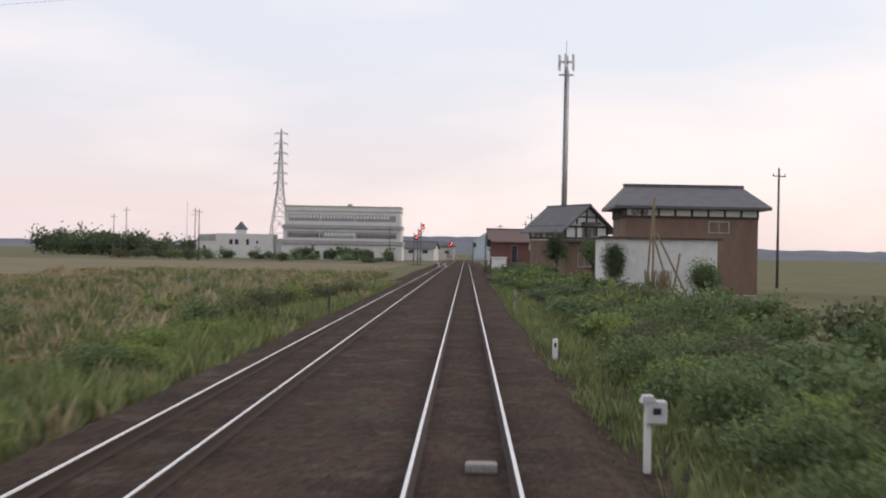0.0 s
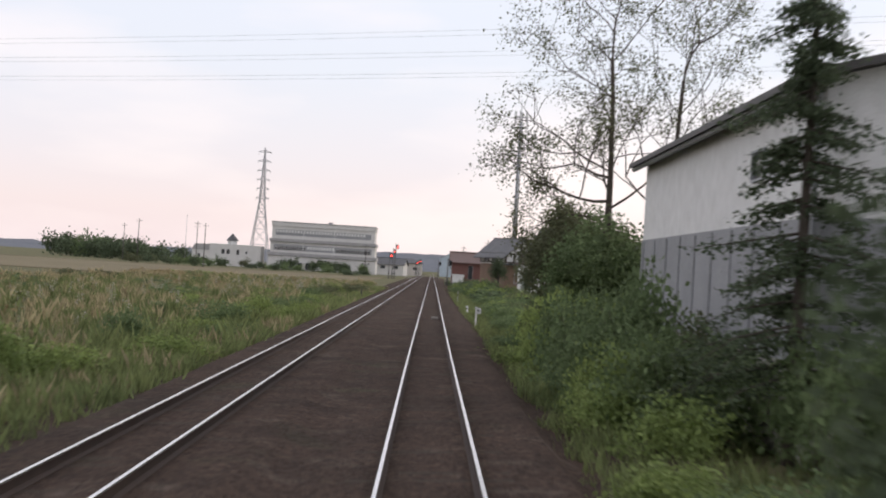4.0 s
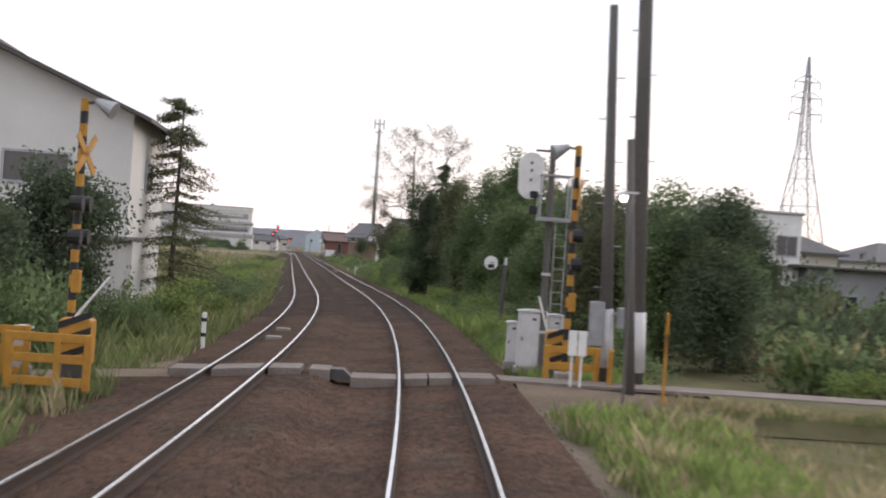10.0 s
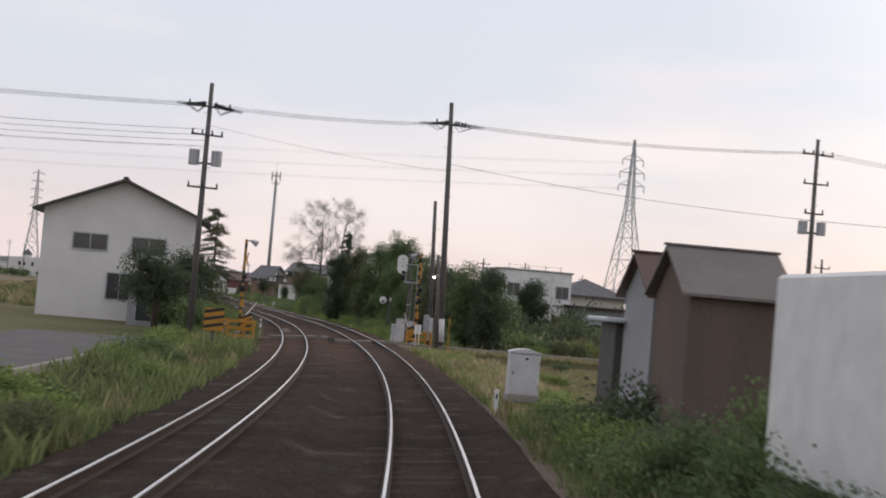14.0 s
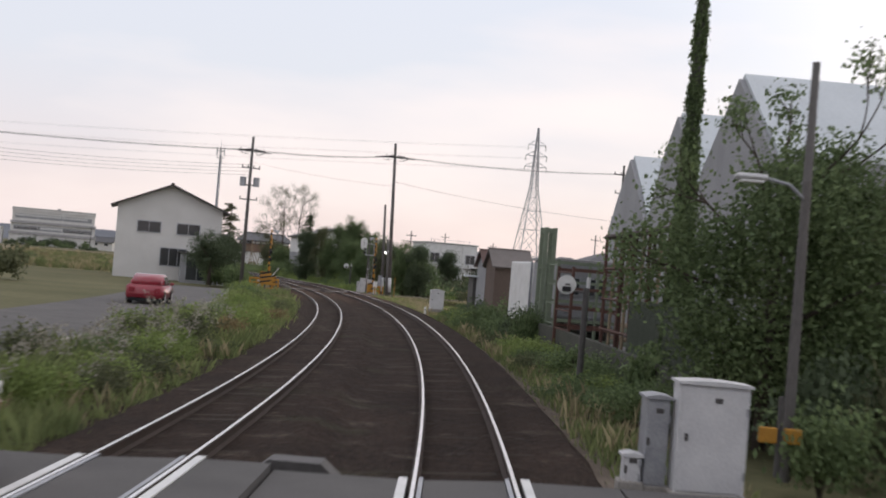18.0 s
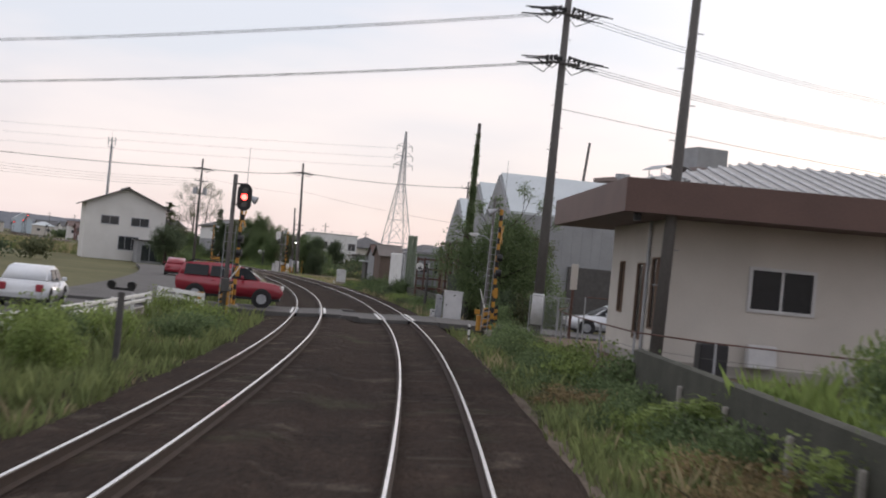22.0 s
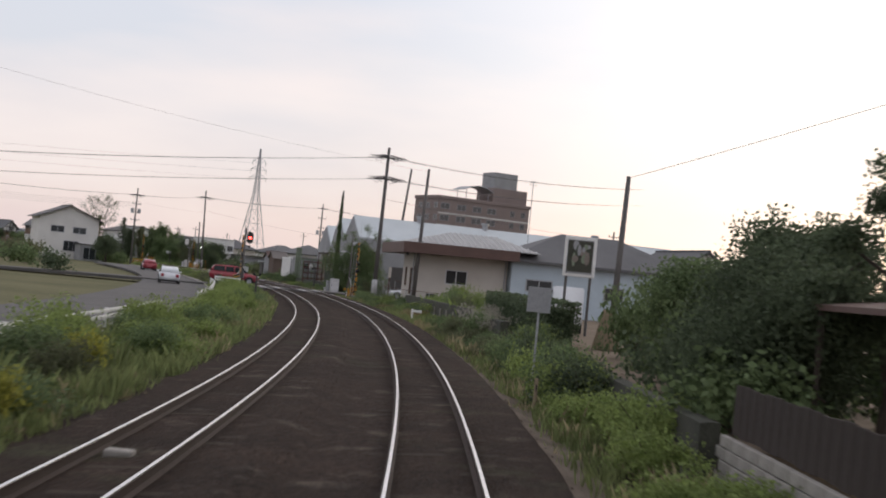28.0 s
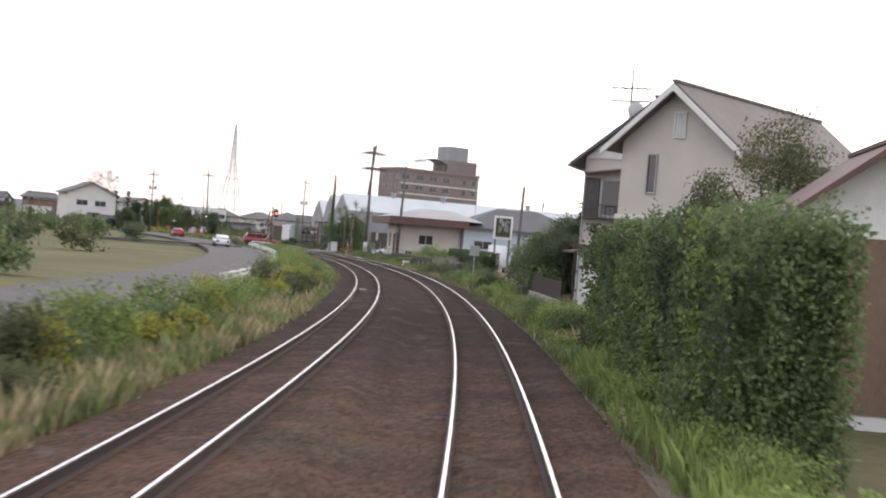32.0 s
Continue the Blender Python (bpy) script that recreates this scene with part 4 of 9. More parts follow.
for k, (s, lat, w, h, r) in enumerate(((-60, 34, 9, 5.0, 2.2), (-70, 52, 10, 5.4, 2.4), (-20, 62, 11, 5.2, 2.4), (10, 66, 9, 5.0, 2.2), (60, 70, 10, 5.4, 2.5), (95, 58, 9, 4.8, 2.2), (-110, 42, 10, 5.4, 2.3))):
    house("tiled_house", spot(s, lat, -0.6, (-12, 8, 20, -6, 14, -18, 4)[k]), w, 8.5, h, ("pale house with a grey tiled hip roof", "cream house with a grey tiled gable roof")[k % 2], ("hip", "gable_x")[k % 2], r, 0.7, (LIGHT_WALL, CREAM)[k % 2], TILE,
          [("front", -w / 4, h - 1.4, 1.7, 1.2, 1), ("front", w / 4, h - 1.4, 1.7, 1.2, 1), ("front", 0, 1.7, 2.2, 1.6, 1)], group="houses beyond the field")

# sheds, parked box bodies and racks beside the line
house("tool_shed", spot(144.2, 5.75, -0.5, 4), 1.9, 2.4, 3.45, "tall brown-boarded shed with a pale gabled roof", "gable_x", 0.80, 0.2, SHED_BOARDS, ROOF_BROWN, group="yard sheds", category="shed", thick=0.08)
house("tool_shed", spot(141.3, 5.55, -0.5, 4), 1.7, 2.4, 3.4, "narrow grey shed with a dark gabled roof", "gable_x", 0.8, 0.2, GREY_WALL, FASCIA, group="yard sheds", category="shed", thick=0.08)
lean = house("lean_to", spot(139.4, 4.95, -0.5, 4), 1.1, 1.4, 2.7, "small open lean-to with a tin roof on posts", "flat", 0, 0.3, DARK_STEEL, ROOF_LIGHT, group="yard sheds", category="shed", thick=0.12)


def box_body(s, lat, w, d, h, label, mat):
    root = thing("truck_box_body", spot(s, lat, -0.5, 4), label, "truck body", "box bodies")
    bm = bmesh.new()
    box(bm, 0, 0, 0.75 + h / 2, w, d, h, 0.06)
    part("shell", bm, mat, root)
    for x in (-w / 2 + 0.02, w / 2 - 0.02):
        bm = bmesh.new()
        box(bm, x, -d / 2 - 0.01, 0.75 + h / 2, 0.10, 0.06, h, 0.01)
        part("corner_post", bm, STEEL, root)
    for x in (-w / 4, w / 4):
        bm = bmesh.new()
        box(bm, x, -d / 2 - 0.015, 0.75 + h / 2, w / 2 - 0.12, 0.05, h - 0.25, 0.01)
        dr = part("door", bm, mat, root)
        bm = bmesh.new()
        rod(bm, (x * 0.4, -d / 2 - 0.06, 0.95), (x * 0.4, -d / 2 - 0.06, 0.6 + h), 0.02)
        part("lock_bar", bm, STEEL, dr)
    bm = bmesh.new()
    box(bm, 0, 0, 0.62, w * 0.8, d * 0.95, 0.22)
    part("chassis", bm, DARK_STEEL, root)
    for x in (-w / 2 + 0.2, w / 2 - 0.2):
        for y in (-d / 2 + 0.8, d / 2 - 0.8):
            bm = bmesh.new()
            box(bm, x, y, 0.26, 0.3, 0.5, 0.52)
            part("support_block", bm, CONCRETE, root)
    bm = bmesh.new()
    box(bm, 0, -d / 2 - 0.05, 1.35, w, 0.04, 0.06)
    part("rub_rail", bm, STEEL, root)


box_body(153.2, 6.1, 2.0, 4.6, 2.9, "white box body from a truck, stood on blocks", WHITE)
box_body(157.6, 7.2, 2.2, 3.6, 3.0, "grey box body from a truck, stood on blocks", GREY_WALL)


def rack(s, lat, w, d, h, levels, mat, label, upright=0.05):
    root = thing("storage_rack", spot(s, lat, -0.4, 4), label, "rack", "yard racks")
    for x in np.linspace(-w / 2, w / 2, 3 if w > 2 else 2):
        for y in (-d / 2, d / 2):
            bm = bmesh.new()
            box(bm, x, y, h / 2, upright * 2, upright * 2, h)
            part("upright", bm, mat, root)
    for k in range(levels):
        z = 0.5 + (h - 0.6) * k / max(1, levels - 1)
        for y in (-d / 2, d / 2):
            bm = bmesh.new()
            box(bm, 0, y, z, w, 0.06, 0.10)
            part("beam", bm, mat, root)
        for x in (-w / 2, w / 2):
            bm = bmesh.new()
            box(bm, x, 0, z - 0.1, 0.05, d, 0.06)
            part("tie", bm, mat, root)


rack(161.8, 5.0, 0.36, 0.8, 4.9, 4, GREEN_FRAME, "tall faded green steel rack of paired posts", 0.075)
rack(164.0, 6.6, 3.2, 1.4, 3.6, 5, GREEN_FRAME, "wide faded green storage rack")
rack(168.6, 5.65, 1.75, 2.4, 3.3, 5, RUST_FRAME, "rusty red storage rack")
root = thing("site_trailer", spot(158.6, 7.1, -0.5, 4), "grey-green site trailer with a row of small windows", "trailer")
bm = bmesh.new()
box(bm, 0, 0, 2.45, 3.4, 4.6, 2.5, 0.06)
part("shell", bm, GREY_WALL, root)
bm = bmesh.new()
box(bm, 0, 0, 3.76, 3.6, 4.8, 0.12, 0.02)
part("roof", bm, ROOF_SHEET, root)
for x in (-1.05, 0.0, 1.05):
    window_part(root, pose(x, -2.3, 2.7), 0.75, 0.7, 1)
for x in (-1.3, 1.3):
    for y in (-1.9, 1.9):
        bm = bmesh.new()
        box(bm, x, y, 0.6, 0.3, 0.3, 1.2)
        part("support_block", bm, MOSSY, root)
for z in (1.45, 2.1):
    bm = bmesh.new()
    box(bm, 0, -2.33, z, 3.4, 0.05, 0.08)
    part("rub_rail", bm, STEEL, root)
for k in range(18):
    bm = bmesh.new()
    high = 4.45 + 0.12 * math.sin(k * 2.1)
    if k % 3 == 1:
        box(bm, 0, 0, high / 2, 0.06, 0.20, high, 0.008)
    else:
        rod(bm, (0, 0, 0), (0.05 * (k % 4 - 1.5), 0.05 * math.sin(k), high), 0.055)
    single("scaffold_pole", bm, (RUST_FRAME, GREEN_FRAME, WOOD, RUST)[k % 4], spot(171.6 + 0.6 * k, 5.72 + 0.12 * (k % 2), -0.4), "upright weathered pole of the yard scaffolding", "pole", "scaffold poles")
for z in (0.9, 1.9, 2.9, 3.95):
    bm = bmesh.new()
    tube(bm, [at(171.2, 5.68, z), at(177, 5.68, z), at(182.4, 5.68, z)], 0.045 if z < 3.5 else 0.09)
    single("scaffold_rail", bm, RUST_FRAME if z < 3.5 else RUST, Matrix(), "rusty horizontal rail of the yard scaffolding", "rail", "scaffold rails")
strip("yard_wall", 158, 190, 4.75, 4.95, 0.62, 0.62, MOSSY, "low dark concrete yard wall", "wall", step=2, thick=1.6)
for k in range(7):
    bm = bmesh.new()
    box(bm, 0, 0, 0, 1.8 - 0.1 * k, 2.4, 0.14, 0.02)
    single("stacked_panel", bm, (WOOD, ROOF_SHEET, GREEN_FRAME)[k % 3], spot(168.5 + 0.03 * k, 7.6, 0.0 + 0.16 * k, 6), "flat panel in a stack in the yard", "panel", "stacked panels")


root = thing("panel_fence", Matrix(), "dull green sheet-metal fence on the yard wall", "fence")
for k in range(12):
    bm = bmesh.new()
    box(bm, 0, 0, 0.75, 0.04, 0.74, 1.5, 0.006)
    for j in range(4):
        box(bm, -0.025, -0.28 + 0.18 * j, 0.75, 0.02, 0.05, 1.46)
    ob = part("panel", bm, DULL_GREEN, root)
    ob.matrix_world = spot(180.2 + 0.76 * k, 5.05, 0.5)


# warehouse of several gabled bays behind the yard
def warehouse():
    root = thing("warehouse", spot(173, 7.85, -0.6), "grey metal warehouse with pointed bays and a pale blue-white roof", "warehouse")
    for k, (y, top) in enumerate(((10.5, 8.1), (2.2, 8.9), (-5.6, 9.1))):
        w, eave = 3.9, (5.4, 5.4, 6.6)[k]
        bm = bmesh.new()
        prism(bm, [(y - w, 0), (y + w, 0), (y + w, eave), (y + w * 0.55, top - 1.4), (y, top), (y - w * 0.55, top - 1.4), (y - w, eave)], 0, 40, "x")
        part("bay", bm, GREY_WALL, root)
        bm = bmesh.new()
        prism(bm, [(y - w - 0.02, eave), (y - w * 0.55, top - 1.38), (y, top + 0.03), (y + w * 0.55, top - 1.38), (y + w + 0.02, eave), (y + w + 0.02, eave + 0.14), (y + w * 0.55, top - 1.24), (y, top + 0.16), (y - w * 0.55, top - 1.24), (y - w - 0.02, eave + 0.14)], 0.15, 40.1, "x")
        part("bay_roof", bm, ROOF_LIGHT, root)
    bm = bmesh.new()
    box(bm, 22, -9.5, 1.85, 36, 0.5, 3.7)
    part("base_wall", bm, DARK_STEEL, root)
    bm = bmesh.new()
    for k in range(64):
        box(bm, 0.6 + k * 0.6, -9.51, 5.15, 0.12, 0.04, 2.8)
    part("ribs", bm, GREY_WALL, root)
    for x in (8, 16, 30):
        bm = bmesh.new()
        rod(bm, (x, -5.6, 9.0), (x, -5.6, 9.7), 0.35)
        rod(bm, (x, -5.6, 9.7), (x, -5.6, 9.95), 0.5)
        part("roof_vent", bm, STEEL, root)


warehouse()


# office with the deep brown eaves beside the road crossing
def eaves_office():
    W, D, H = 7.2, 8.0, 4.25
    root = thing("yard_office", spot(223.6, 9.7, 0.18), "single-storey cream office with a deep brown flat eave", "building")
    bm = bmesh.new()
    box(bm, 0, 0, H / 2, W, D, H)
    part("wall", bm, CREAM, root)
    bm = bmesh.new()
    prism(bm, [(-W / 2 - 1.6, 3.95), (W / 2 + 0.4, 4.05), (W / 2 + 0.4, 4.85), (-W / 2 - 1.6, 4.78)], -D / 2 - 2.2, D / 2 + 2.8)
    part("eave", bm, FASCIA, root, "deep brown sheet eave")
    bm = bmesh.new()
    x0, x1, y0, y1, z0, z1 = -W / 2 - 1.2, W / 2 + 2.2, -D / 2 - 1.9, D / 2 + 2.4, 4.8, 6.0
    low = [bm.verts.new(q) for q in ((x0, y0, z0), (x1, y0, z0), (x1, y1, z0), (x0, y1, z0))]
    top = [bm.verts.new((x0 + 4.2, 0, z1)), bm.verts.new((x1 - 2.5, 0, z1))]
    for f in ((low[0], low[1], top[1], top[0]), (low[1], low[2], top[1]), (low[2], low[3], top[0], top[1]), (low[3], low[0], top[0]), tuple(low)):
        bm.faces.new(f)
    part("roof", bm, ROOF_SHEET, root, "pale ribbed sheet roof")
    for k in range(24):
        x = x0 + 0.3 + (x1 - x0 - 0.6) * k / 23
        reach = min(1.0, (x - x0) / 4.2, (x1 - x) / 2.5)
        bm = bmesh.new()
        tube(bm, [(x, y0, z0 + 0.03), (x, y0 * (1 - reach), z0 + (z1 - z0) * reach + 0.03)], 0.045, 4)
        part("roof_rib", bm, CABINET, root)
    window_part(root, face_pose("front", W, D, -0.5, 2.35), 1.7, 1.1, 1, CABINET, CAR_GLASS)
    for y, z, w, h in ((-2.9, 2.0, 0.7, 1.9), (-1.0, 1.75, 0.9, 2.1), (1.9, 2.1, 0.55, 1.5)):
        window_part(root, face_pose("left", W, D, y, z), w, h, 0, BROWN_WALL, CAR_GLASS)
    bm = bmesh.new()
    box(bm, 0, 0, 0.15, W + 0.1, D + 0.1, 0.3)
    part("plinth", bm, CONCRETE, root)
    bm = bmesh.new()
    rod(bm, (-W / 2 - 1.2, -D / 2 - 1.8, 3.75), (-W / 2 - 1.2, -D / 2 - 1.8, 3.95), 0.10)
    part("downlight", bm, BLACK, root)
    for x, y in ((W / 2 - 0.2, -D / 2 - 0.07), (-W / 2 - 0.07, -2.0)):
        bm = bmesh.new()
        rod(bm, (x, y, 0.2), (x, y, 4.1), 0.05)
        part("drainpipe", bm, STEEL, root)
    bm = bmesh.new()
    box(bm, -1.0, -D / 2 - 0.35, 0.62, 0.75, 0.35, 0.6, 0.03)
    part("air_conditioner", bm, CABINET, root, "pale outdoor air-conditioner unit")


eaves_office()
blue = house("pale_blue_store", spot(223.5, 20.95, 0.2), 15.0, 10.0, 4.1, "pale blue boarded store with a broad grey roof", "hip", 2.7, 0.7, PALE_BLUE, ROOF_DARK,
             [("front", -5.2, 2.3, 2.1, 0.9, 1), ("front", 1.0, 2.2, 1.6, 1.0, 1)], category="store")
house("pale_blue_annex", spot(220, 30.5, 0.2), 6.0, 12.0, 4.4, "white gabled annex with a grey roof", "gable_y", 2.0, 0.5, WHITE, ROOF_DARK, [("front", 0, 2.4, 1.2, 1.0, 1)], category="store")


def apartment_block():
    root = thing("apartment_building", spot(42, 87.0, -0.6), "five-storey brown-tiled apartment block with a roof tower", "apartment building")
    def blk(name, cx, cy, w, d, z0, z1, mat, lab=""):
        bm = bmesh.new()
        box(bm, cx, cy, (z0 + z1) / 2, w, d, z1 - z0, 0.05)
        return part(name, bm, mat, root, lab)
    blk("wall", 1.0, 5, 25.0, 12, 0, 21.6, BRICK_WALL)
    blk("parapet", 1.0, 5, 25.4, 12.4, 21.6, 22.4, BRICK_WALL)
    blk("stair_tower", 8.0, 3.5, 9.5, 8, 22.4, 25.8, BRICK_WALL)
    blk("roof_tower", 6.8, 3.0, 6.4, 6, 25.82, 29.6, GREY_WALL, "grey tank tower on the roof")
    for z in (5, 9.0, 13.0, 17.2, 20.0):
        blk("sill_band", 1.0, -1.02, 24.6, 0.16, z - 1.9, z - 1.55, LIGHT_WALL)
        for x in (-9.6, -5.2, -1.0, 3.0, 8.8, 11.8):
            window_part(root, pose(x, -1.02, z), 2.3 if x < 5 else 1.1, 1.3, 1)
    for x in (-4, 2):
        for y in (-0.5, 4):
            bm = bmesh.new()
            rod(bm, (x, y, 22.4), (x, y, 24.6), 0.08)
            part("pergola_post", bm, STEEL, root)
    bm = bmesh.new()
    pts = [(-5.0, 24.4), (-3.0, 25.3), (-1, 25.6), (1.0, 25.3), (3.0, 24.4)]
    prism(bm, pts + [(x, z + 0.15) for x, z in pts[::-1]], -1.2, 4.8)
    part("pergola_roof", bm, STEEL, root)
    for y in (0.0, 4.0, 8.0):
        window_part(root, pose(-11.5, y, 17.2, 0, 0, -90), 1.8, 1.3, 1)
        window_part(root, pose(-11.5, y, 20.0, 0, 0, -90), 1.8, 1.3, 1)


apartment_block()

# the houses by the last stretch of the line
hi = house("cream_house", spot(319.3, 9.64, -0.3, -20), 6.0, 8.0, 7.0, "cream two-storey house with a dark grey gabled roof", "gable_y", 2.5, 0.6, CREAM, TILE,
           (), (2.9, WHITE))
for x in (-2.7, -2.2, -1.4):
    bm = bmesh.new()
    box(bm, x, -4.10, 2.72, 0.10, 0.14, 0.14, 0.02)
    part("pipe_hook", bm, BLACK, hi)
bm = bmesh.new()
box(bm, -1.5, -4.35, 0.75, 0.85, 0.36, 0.65, 0.03)
part("air_conditioner", bm, CABINET, hi, "pale outdoor air-conditioner unit")
bm = bmesh.new()
rod(bm, (-2.95, -4.09, 0.2), (-2.95, -4.09, 6.6), 0.04)
part("downpipe", bm, STEEL, hi)
bm = bmesh.new()
rod(bm, (-3.62, -4.6, 6.55), (-3.62, 4.6, 6.55), 0.07)
part("gutter", bm, STEEL, hi)
bm = bmesh.new()
box(bm, -1.35, -4.25, 4.32, 3.1, 0.5, 0.08)
for k in range(16):
    box(bm, -2.85 + 0.2 * k, -4.47, 4.62, 0.03, 0.03, 0.55)
box(bm, -1.35, -4.47, 4.9, 3.1, 0.05, 0.05)
part("balcony", bm, DARK_STEEL, hi, "dark metal balcony rail")
bm = bmesh.new()
box(bm, -2.6, -4.08, 5.2, 0.62, 0.16, 1.75, 0.01)
part("shutter_box", bm, DARK_STEEL, hi, "dark brown shutter box")
window_part(hi, pose(-1.2, -4.0, 5.25), 2.0, 1.6, 1)
bm = bmesh.new()
prism(bm, [(-3.0, 6.95), (3.0, 6.95), (0, 9.42)], -4.06, -4.003)
part("gable_panel", bm, WHITE, hi, "white plastered gable")
bm = bmesh.new()
prism(bm, [(-2.9, 6.2), (-0.1, 6.62), (-0.1, 6.7), (-2.9, 6.28)], -4.6, -4.0)
part("window_canopy", bm, FASCIA, hi)
bm = bmesh.new()
prism(bm, [(-3.2, 3.0), (3.0, 3.2), (3.0, 3.3), (-3.2, 3.1)], -4.9, -4.04)
part("porch_roof", bm, RED_WALL, hi)
hj = house("gabled_house", spot(332.6, 9.9, -0.3, -42), 4.3, 10.0, 6.7, "pale two-storey house with a broad brown-grey gabled roof", "gable_y", 1.75, 0.5, CREAM, ROOF_BROWN,
           [("front", -0.9, 5.6, 0.35, 1.3, 0)])
window_part(hj, pose(0.05, -5.0, 7.25), 0.42, 0.85, 3, WHITE, CABINET)
bm = bmesh.new()
box(bm, 0, -5.06, 4.1, 4.4, 0.1, 0.16)
part("string_course", bm, LIGHT_WALL, hj)
for side in (-1, 1):
    bm = bmesh.new()
    prism(bm, [(0, 8.33), (side * 2.68, 6.15), (side * 2.68, 6.36), (0, 8.55)], -5.60, -5.52)
    part("barge_board", bm, WHITE, hj, "white barge board under the roof edge")
house("garden_shed", spot(351.5, 8.2, -0.4, -6), 4.6, 4.0, 3.7, "low brown garden building with a white gable and brown roof", "gable_y", 1.75, 0.7, WHITE, FASCIA, (), (3.6, BROWN_WALL), category="shed")
# dark lean-to roof on posts beside the garden house
root = thing("garden_lean_to", spot(311.5, 8.0, -0.3), "dark brown lean-to roof on thin posts beside the house", "shed")
bm = bmesh.new()
prism(bm, [(-1.5, 2.75), (1.3, 3.15), (1.3, 3.25), (-1.5, 2.85)], -2.0, 2.0)
part("roof", bm, FASCIA, root)
for x in (-1.4, 1.2):
    for y in (-1.9, 1.9):
        bm = bmesh.new()
        box(bm, x, y, 1.4, 0.09, 0.09, 2.8)
        part("post", bm, BARK, root)
for k, (s, lat) in enumerate(((308, 22), (330, 26), (290, 40), (266, 48))):
    house("tiled_house", spot(s, lat, -0.2, 10 * k - 14), 8.5, 8, 5.2, "pale two-storey house with a grey tiled roof", ("gable_x", "hip")[k % 2], 2.3, 0.7, (CREAM, LIGHT_WALL)[k % 2], TILE,
          [("front", -2, 4.0, 1.7, 1.2, 1), ("front", 2, 4.0, 1.7, 1.2, 1)], group="houses behind the garden")
# roofs far beyond, round the station
for k in range(14):
    s, lat = -470 - 22 * (k % 7) - 60 * (k // 7), (-16, 14, 30, -30, 44, 22, 60)[k % 7] + 6 * (k // 7)
    house("far_house", spot(s, lat, -0.7, 9 * (k % 3) - 9), 11, 9, 4.2 + (k % 3), ("pale house far off with a grey roof", "cream house far off with a grey roof")[k % 2], ("gable_x", "hip")[k % 2], 2.2, 0.6, (LIGHT_WALL, CREAM)[k % 2], (TILE, ROOF_LIGHT)[k % 4 == 1],
          [("front", -2.5, 3, 1.8, 1.2, 1), ("front", 2.5, 3, 1.8, 1.2, 1)], group="houses far off")

house("far_hall", spot(-600, 9.0, -0.7), 11, 16, 8.5, "pale blue-grey hall far off at the end of the line", "gable_y", 3.5, 0.5, PALE_BLUE, ROOF_LIGHT, category="hall")


# ---- poles, wires and masts ----
def lattice_tower(name, m, h, base, waist_z, waist, arms, label, r=0.09, panels=9):
    """A steel tower: four legs, braces and arms with their insulators."""
    root = thing(name, m, label, "pylon", "pylons")
    def half(z):
        return base / 2 + (waist / 2 - base / 2) * min(1, z / waist_z) if z < waist_z else waist / 2 + (0.12 - waist / 2) * (z - waist_z) / (h - waist_z)
    corners = ((-1, -1), (1, -1), (1, 1), (-1, 1))
    for cx, cy in corners:
        bm = bmesh.new()
        tube(bm, [(cx * half(z), cy * half(z), z) for z in (0, waist_z, h)], r * 1.5)
        part("leg", bm, STEEL, root)
    zs = [0]
    while zs[-1] < h - 1.5:
        zs.append(min(h, zs[-1] + max(2.0, half(zs[-1]) * 2.0)))
    bm = bmesh.new()
    for a, b in zip(zs, zs[1:]):
        for k in range(4):
            (x0, y0), (x1, y1) = corners[k], corners[(k + 1) % 4]
            tube(bm, [(x0 * half(a), y0 * half(a), a), (x1 * half(b), y1 * half(b), b)], r * 0.7, 3)
            tube(bm, [(x1 * half(a), y1 * half(a), a), (x0 * half(b), y0 * half(b), b)], r * 0.7, 3)
            tube(bm, [(x0 * half(b), y0 * half(b), b), (x1 * half(b), y1 * half(b), b)], r * 0.7, 3)
    part("bracing", bm, STEEL, root)
    for z, w in arms:
        for sx in (-1, 1):
            bm = bmesh.new()
            for cy in (-1, 1):
                tube(bm, [(sx * half(z), cy * half(z), z), (sx * w, 0, z + 0.1)], r, 3)
            tube(bm, [(sx * half(z + 1.2), 0, z + 1.2), (sx * w, 0, z + 0.1)], r, 3)
            arm = part("arm", bm, STEEL, root)
            bm = bmesh.new()
            for k in range(5):
                rod(bm, (sx * w, 0, z - 0.25 * k), (sx * w, 0, z - 0.25 * k - 0.14), 0.13, 0.13, 6)
            part("insulator", bm, CONCRETE, arm)
    return root


lattice_tower("pylon", spot(-675, -94.3, -0.7), 63.5, 11.0, 34, 3.0, [(z, 3.4) for z in (36, 41, 46, 51, 56, 61)], "tall slender lattice steel pylon", 0.16)
lattice_tower("pylon", spot(-77.5, 73.9, -0.7), 37.8, 8.4, 24, 1.6, [(28.8, 2.6), (31.3, 2.5), (33.8, 2.1)], "lattice steel pylon with three pairs of arms", 0.075)
lattice_tower("pylon", spot(-190, -215, -0.7), 38, 8.4, 24, 1.9, [(28.8, 3.4), (31.3, 3.2), (33.8, 2.6)], "lattice steel pylon with three pairs of arms", 0.075)


def wire(a, b, sag, label="thin dark overhead cable", r=0.012, group="overhead cables", n=14):
    pts = []
    for k in range(n + 1):
        t = k / n
        p = Vector(a).lerp(Vector(b), t)
        p.z -= sag * 4 * t * (1 - t)
        pts.append(p)
    bm = bmesh.new()
    tube(bm, pts, r, 3)
    return single("overhead_cable", bm, STEEL if group.startswith("high") else BLACK, Matrix(), label, "cable", group)


